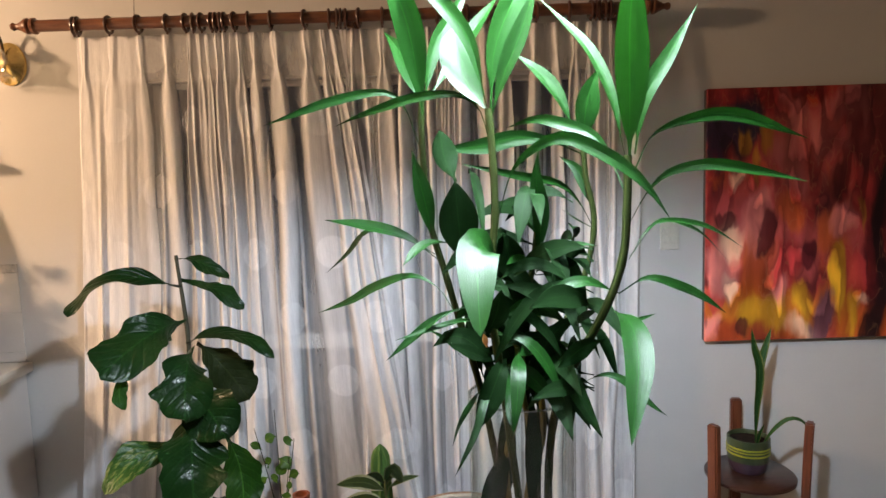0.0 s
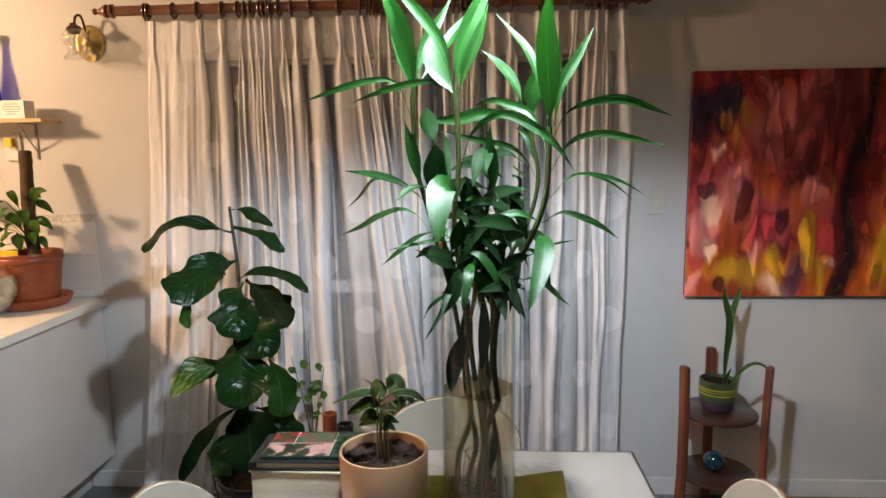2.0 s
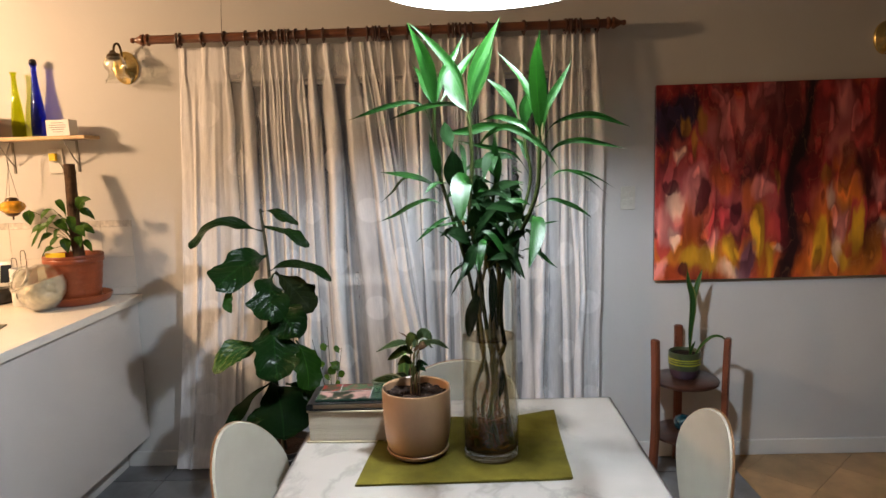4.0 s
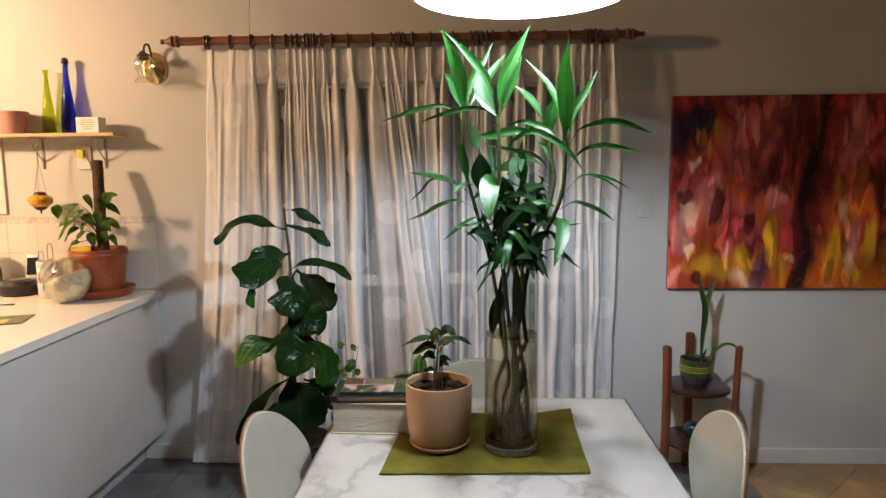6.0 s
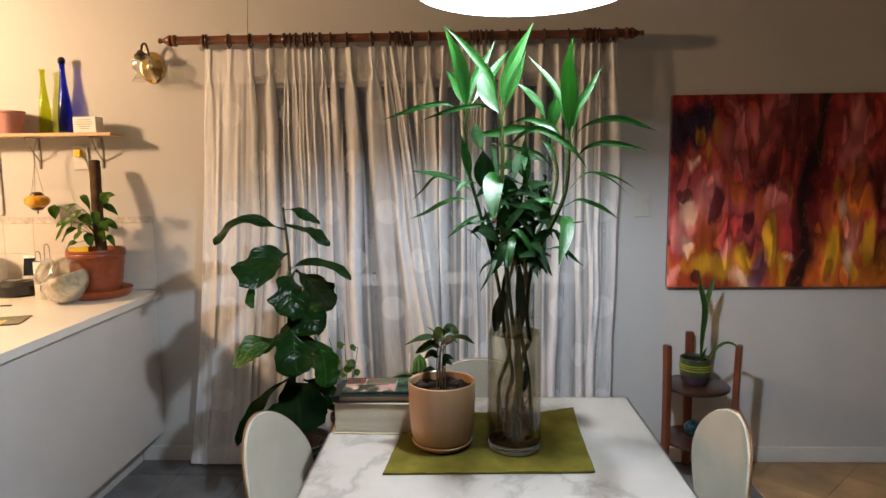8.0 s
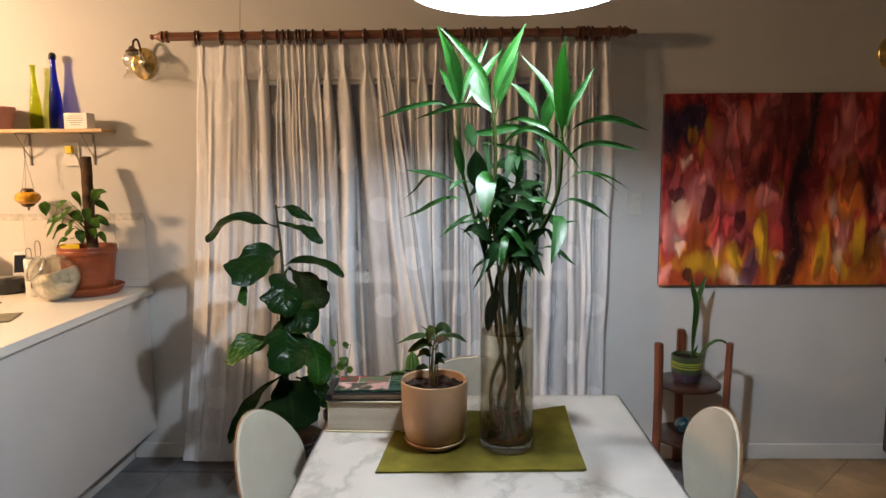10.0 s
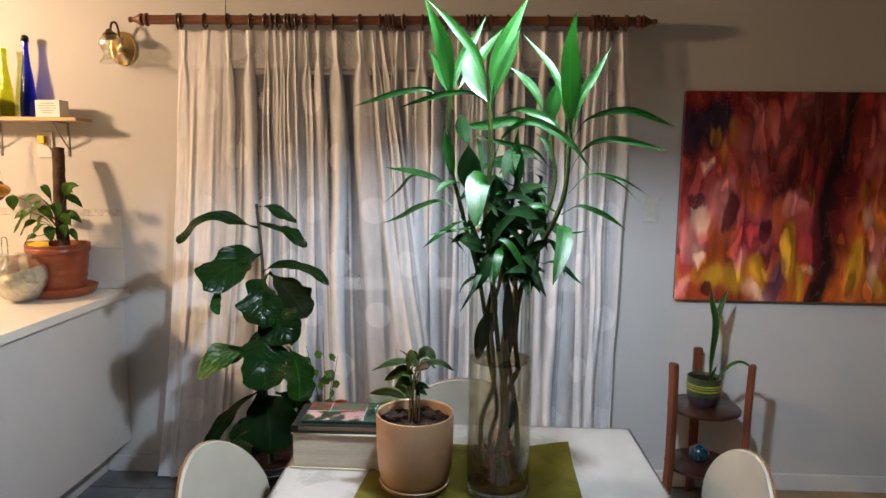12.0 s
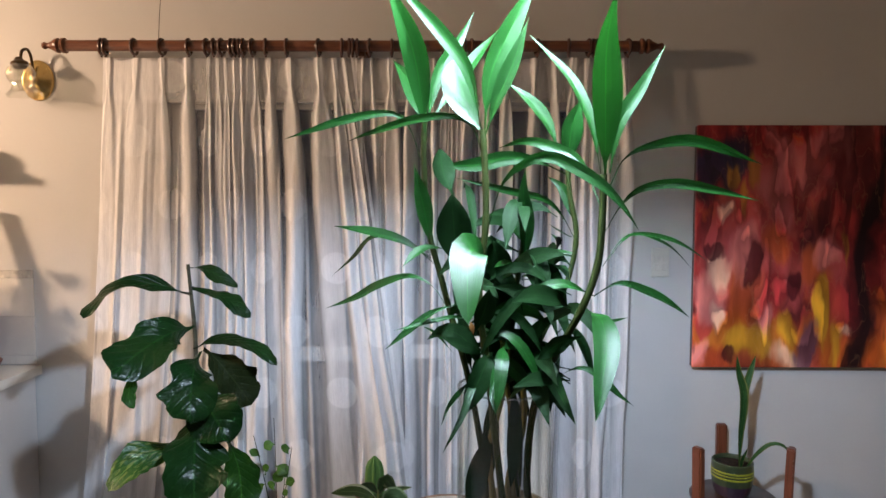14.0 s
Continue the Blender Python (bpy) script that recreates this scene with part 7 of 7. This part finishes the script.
torus(bm, (0, 0, 0.090), 0.049, 0.0066, "z", 40, 10)
bmesh.ops.transform(bm, verts=bm.verts[:], matrix=tilt)
part("rim", bm, ROLLED_RIM, jar, "thick rolled glass rim")
bm = B()
lathe(bm, [(0, -0.077), (0.042, -0.075), (0.070, -0.055), (0.0865, -0.019), (0.0885, 0.010), (0.075, 0.042), (0.052, 0.060), (0, 0.064)], 48)
bmesh.ops.transform(bm, verts=bm.verts[:], matrix=tilt)
bmesh.ops.bisect_plane(bm, geom=bm.verts[:] + bm.edges[:] + bm.faces[:], plane_co=(0, 0, 0.128), plane_no=(-0.30, -0.05, 1), clear_outer=True)
bmesh.ops.holes_fill(bm, edges=[e for e in bm.edges if e.is_boundary])
part("oats", bm, OATS, jar, "pale rolled oats")

# ---- other things on the worktop ----
can = thing("white_canister", (-1.85, 2.275, CZ + 0.0005), "white ceramic utensil canister with wire loops", "canister")
bm = B()
lathe(bm, [(0, 0), (0.052, 0), (0.055, 0.004), (0.055, 0.170), (0.052, 0.173), (0.050, 0.168), (0.049, 0.03), (0, 0.03)], 40)
part("body", bm, WHITE, can)
for x, h in ((0.0, 0.075), (-0.045, 0.04)):
    bm = B()
    tube(bm, [(x - 0.012, 0.01, 0.10), (x - 0.012, 0.01, 0.17 + h * 0.8), (x, 0.01, 0.175 + h), (x + 0.012, 0.01, 0.17 + h * 0.8), (x + 0.012, 0.01, 0.10)], 0.002, 6)
    part("wire_loop", bm, STEEL, can)
dock = thing("speaker_dock", (-2.045, 2.355, CZ + 0.0005), "black speaker dock holding a white phone", "speaker")
bm = B()
lathe(bm, [(0, 0), (0.092, 0), (0.102, 0.010), (0.102, 0.050), (0.084, 0.070), (0, 0.074)], 40)
part("body", bm, BLACK, dock)
bm = B()
lathe(bm, [(0, 0.0745), (0.040, 0.0745), (0.042, 0.0725)], 32, (0.0, -0.02, 0.0015))
part("grille", bm, GREY_METAL, dock)
phone = thing("phone", (-1.985, 2.345, CZ + 0.077), "white phone standing upright in the dock", "phone", "", 12)
bm = B()
box(bm, -0.029, 0.029, -0.004, 0.004, 0, 0.115, 0.003)
bmesh.ops.transform(bm, verts=bm.verts[:], matrix=Matrix.Rotation(radians(-14), 4, "X"))
part("body", bm, WHITE, phone)
bm = B()
box(bm, -0.025, 0.025, -0.0048, -0.0041, 0.016, 0.100)
bmesh.ops.transform(bm, verts=bm.verts[:], matrix=Matrix.Rotation(radians(-14), 4, "X"))
part("screen", bm, SCREEN, phone, "dark screen", smooth=False)
press = thing("coffee_press", (-2.235, 2.36, CZ + 0.0005), "steel coffee press with a black lid", "coffee maker")
bm = B()
lathe(bm, [(0, 0), (0.045, 0), (0.048, 0.004), (0.048, 0.155), (0.046, 0.158), (0, 0.158)], 36)
part("body", bm, STEEL, press)
bm = B()
lathe(bm, [(0.05, 0.20), (0.05, 0.212), (0, 0.22)], 36)
lathe(bm, [(0, 0.20), (0.05, 0.20)], 36)
part("lid", bm, BLACK, press)
bm = B()
lathe(bm, [(0.047, 0.158), (0.047, 0.20), (0.0455, 0.20), (0.0455, 0.158)], 36)
part("glass_collar", bm, CLEAR, press)
bm = B()
tube(bm, [(0.046, 0, 0.14), (0.085, -0.01, 0.135), (0.088, -0.01, 0.06), (0.047, 0, 0.03)], 0.006, 8)
part("handle", bm, BLACK, press)
mag = thing("magazine", (-1.735, 1.77, CZ + 0.0005), "colourful magazine lying on the worktop", "magazine", "", 18)
bm = B()
box(bm, -0.13, 0.095, -0.08, 0.085, 0, 0.004, 0.001)
part("cover", bm, surface("magazine_print", (0.46, 0.30, 0.05), 0.3, var=0.4, edge=0.06, scale=34, grain=60, bump=0, second=(0.05, 0.075, 0.06)), mag, smooth=False)
for x0, x1, y0, y1, c in ((-0.125, -0.05, 0.0, 0.08, (0.62, 0.36, 0.03)), (-0.125, -0.06, -0.075, -0.005, (0.42, 0.09, 0.03)), (-0.045, 0.02, 0.015, 0.08, (0.10, 0.17, 0.04)), (-0.05, 0.03, -0.075, 0.01, (0.60, 0.50, 0.16)), (0.03, 0.09, -0.07, 0.08, (0.16, 0.15, 0.09))):
    bm = B()
    box(bm, x0, x1, y0, y1, 0.0041, 0.0045)
    part("picture", bm, surface("printed_patch", c, 0.3, var=0.5, scale=45, grain=110, bump=0), mag, "coloured printed patch", smooth=False)
key = thing("bottle_opener", (-1.92, 2.08, CZ + 0.0005), "small dark metal opener on the worktop", "opener", "", 10)
bm = B()
box(bm, -0.02, 0.02, -0.008, 0.008, 0, 0.004, 0.001)
tube(bm, [(-0.02, 0, 0.002), (-0.06, 0.004, 0.002)], 0.002, 6, steps=1)
part("body", bm, BLACK, key)
cord = thing("extension_lead", (-1.742, NORTH - 0.006, 1.30), "thin pale cord hanging from the power point", "cord")
bm = B()
tube(bm, [(0.0, -0.012, 0.235), (0.018, -0.004, 0.18), (0.02, 0.0, 0.0), (0.015, -0.01, -0.22), (0.01, -0.02, -0.40)], 0.003, 6)
part("flex", bm, WHITE, cord)
# wire from the rod to the ceiling
wire2 = thing("thin_wire", (-0.885, RY + 0.004, RZ + 0.02), "thin dark wire from the curtain rod to the ceiling", "wire")
bm = B()
tube(bm, [(0, 0, 0), (-0.002, 0.03, 0.15), (-0.004, 0.09, HIGH - RZ - 0.021)], 0.0011, 5)
part("strand", bm, BLACK_HOSE, wire2)
# rod end of the kitchen: a door jamb edge
jamb = B()
box(jamb, -2.30, -2.165, NORTH - 0.012, NORTH - 0.001, 1.26, 2.10, 0.004)
fixed("trim", jamb, WHITE, "pale cupboard side panel edge on the kitchen wall", "trim")

# ---- splashback tiles ----
splash = thing("splashback", (-2.85, NORTH, CZ + 0.002), "cream glazed wall tiles with a patterned border", "tiles")
tagged(splash, kind="structure")
bm = B()
box(bm, 0.0003, 0.1497, -0.006, -0.0005, 0.0003, 0.1477, 0.0009, 1)
tile_mesh = mesh_of("tile", bm, WALL_TILE, False)
bm = B()
box(bm, 0.0003, 0.1497, -0.006, -0.0005, 0.0003, 0.0357, 0.0009, 1)
low_mesh = mesh_of("tile", bm, WALL_TILE, False)
bm = B()
box(bm, 0.0003, 0.1497, -0.0075, -0.0005, 0.0006, 0.0294, 0.0012, 1)
band_mesh = mesh_of("border_tile", bm, BAND_TILE, False)
for k in range(10):
    for z, me in ((0.0, low_mesh), (0.036, tile_mesh), (0.184, tile_mesh), (0.332, band_mesh)):
        ob = new("tile" if me is not band_mesh else "border_tile", me)
        ob.parent = splash
        ob.location = (1.425 - 0.15 * (k + 1), 0, z)

# ---- floor tiles ----
bm = B()
box(bm, -0.1625, 0.1625, -0.1625, 0.1625, -0.006, 0.0, 0.0025, 1)
slate = mesh_of("floor_tile", bm, GREY_TILE, False)
STEP = 0.33
far = B()
for i in range(-9, 9):
    for j in range(-15, 8):
        cx, cy = -1.135 + STEP * i, 2.135 + STEP * j
        if cx > 1.30 or cx < -4.1 or cy > 2.32:
            continue
        if cy > 0.9 and -1.7 < cx:
            ob = new("floor_tile", slate)
            ob.parent, ob.location = floor, (cx, cy, 0)
        else:
            box(far, cx - 0.1625, cx + 0.1625, cy - 0.1625, cy + 0.1625, -0.006, 0.0)
for i in range(-9, 9):
    cx = -1.135 + STEP * i
    if cx < 1.30:
        box(far, cx - 0.1625, cx + 0.1625, 2.3025, NORTH - 0.002, -0.006, 0.0)
ob = part("floor_tiles", far, GREY_TILE, floor, "slate grey floor tiles", smooth=False)
tagged(ob, kind="stuff")
# tan tiles laid on the diagonal beyond a straight joint
EDGE = 1.425
bm = B()
box(bm, 1.19, EDGE - 0.003, SOUTH, NORTH - 0.002, -0.006, -0.0005)
ob = part("edge_tiles", bm, GREY_TILE, floor, "cut grey tiles along the joint", smooth=False)
rest = B()
S2 = 0.30
for i in range(-14, 20):
    for j in range(-14, 20):
        c = Vector((EDGE + 0.9 + (i - j) * S2 * 0.7071, 1.9 + (i + j) * S2 * 0.7071 - 1.5, 0))
        if c.x < EDGE - 0.2 or c.x > EAST or c.y < SOUTH or c.y > NORTH + 0.2:
            continue
        t = B()
        h = S2 / 2 - 0.0009
        box(t, -h, h, -h, h, -0.006, 0.0)
        bmesh.ops.transform(t, verts=t.verts[:], matrix=Matrix.Translation(c) @ Matrix.Rotation(math.pi / 4, 4, "Z"))
        for co, no in (((EDGE, 0, 0), (-1, 0, 0)), ((0, NORTH - 0.002, 0), (0, 1, 0))):
            bmesh.ops.bisect_plane(t, geom=t.verts[:] + t.edges[:] + t.faces[:], plane_co=co, plane_no=no, clear_outer=True)
            bmesh.ops.holes_fill(t, edges=[e for e in t.edges if e.is_boundary])
        if not t.faces:
            t.free()
            continue
        if c.y > 1.5 and c.x < 2.8:
            part("tan_tile", t, TAN_TILE, floor, smooth=False)
        else:
            me = bpy.data.meshes.new("tan")
            t.to_mesh(me)
            t.free()
            rest.from_mesh(me)
            bpy.data.meshes.remove(me)
ob = part("tan_tiles", rest, TAN_TILE, floor, "tan floor tiles laid diagonally", smooth=False)
tagged(ob, kind="stuff")
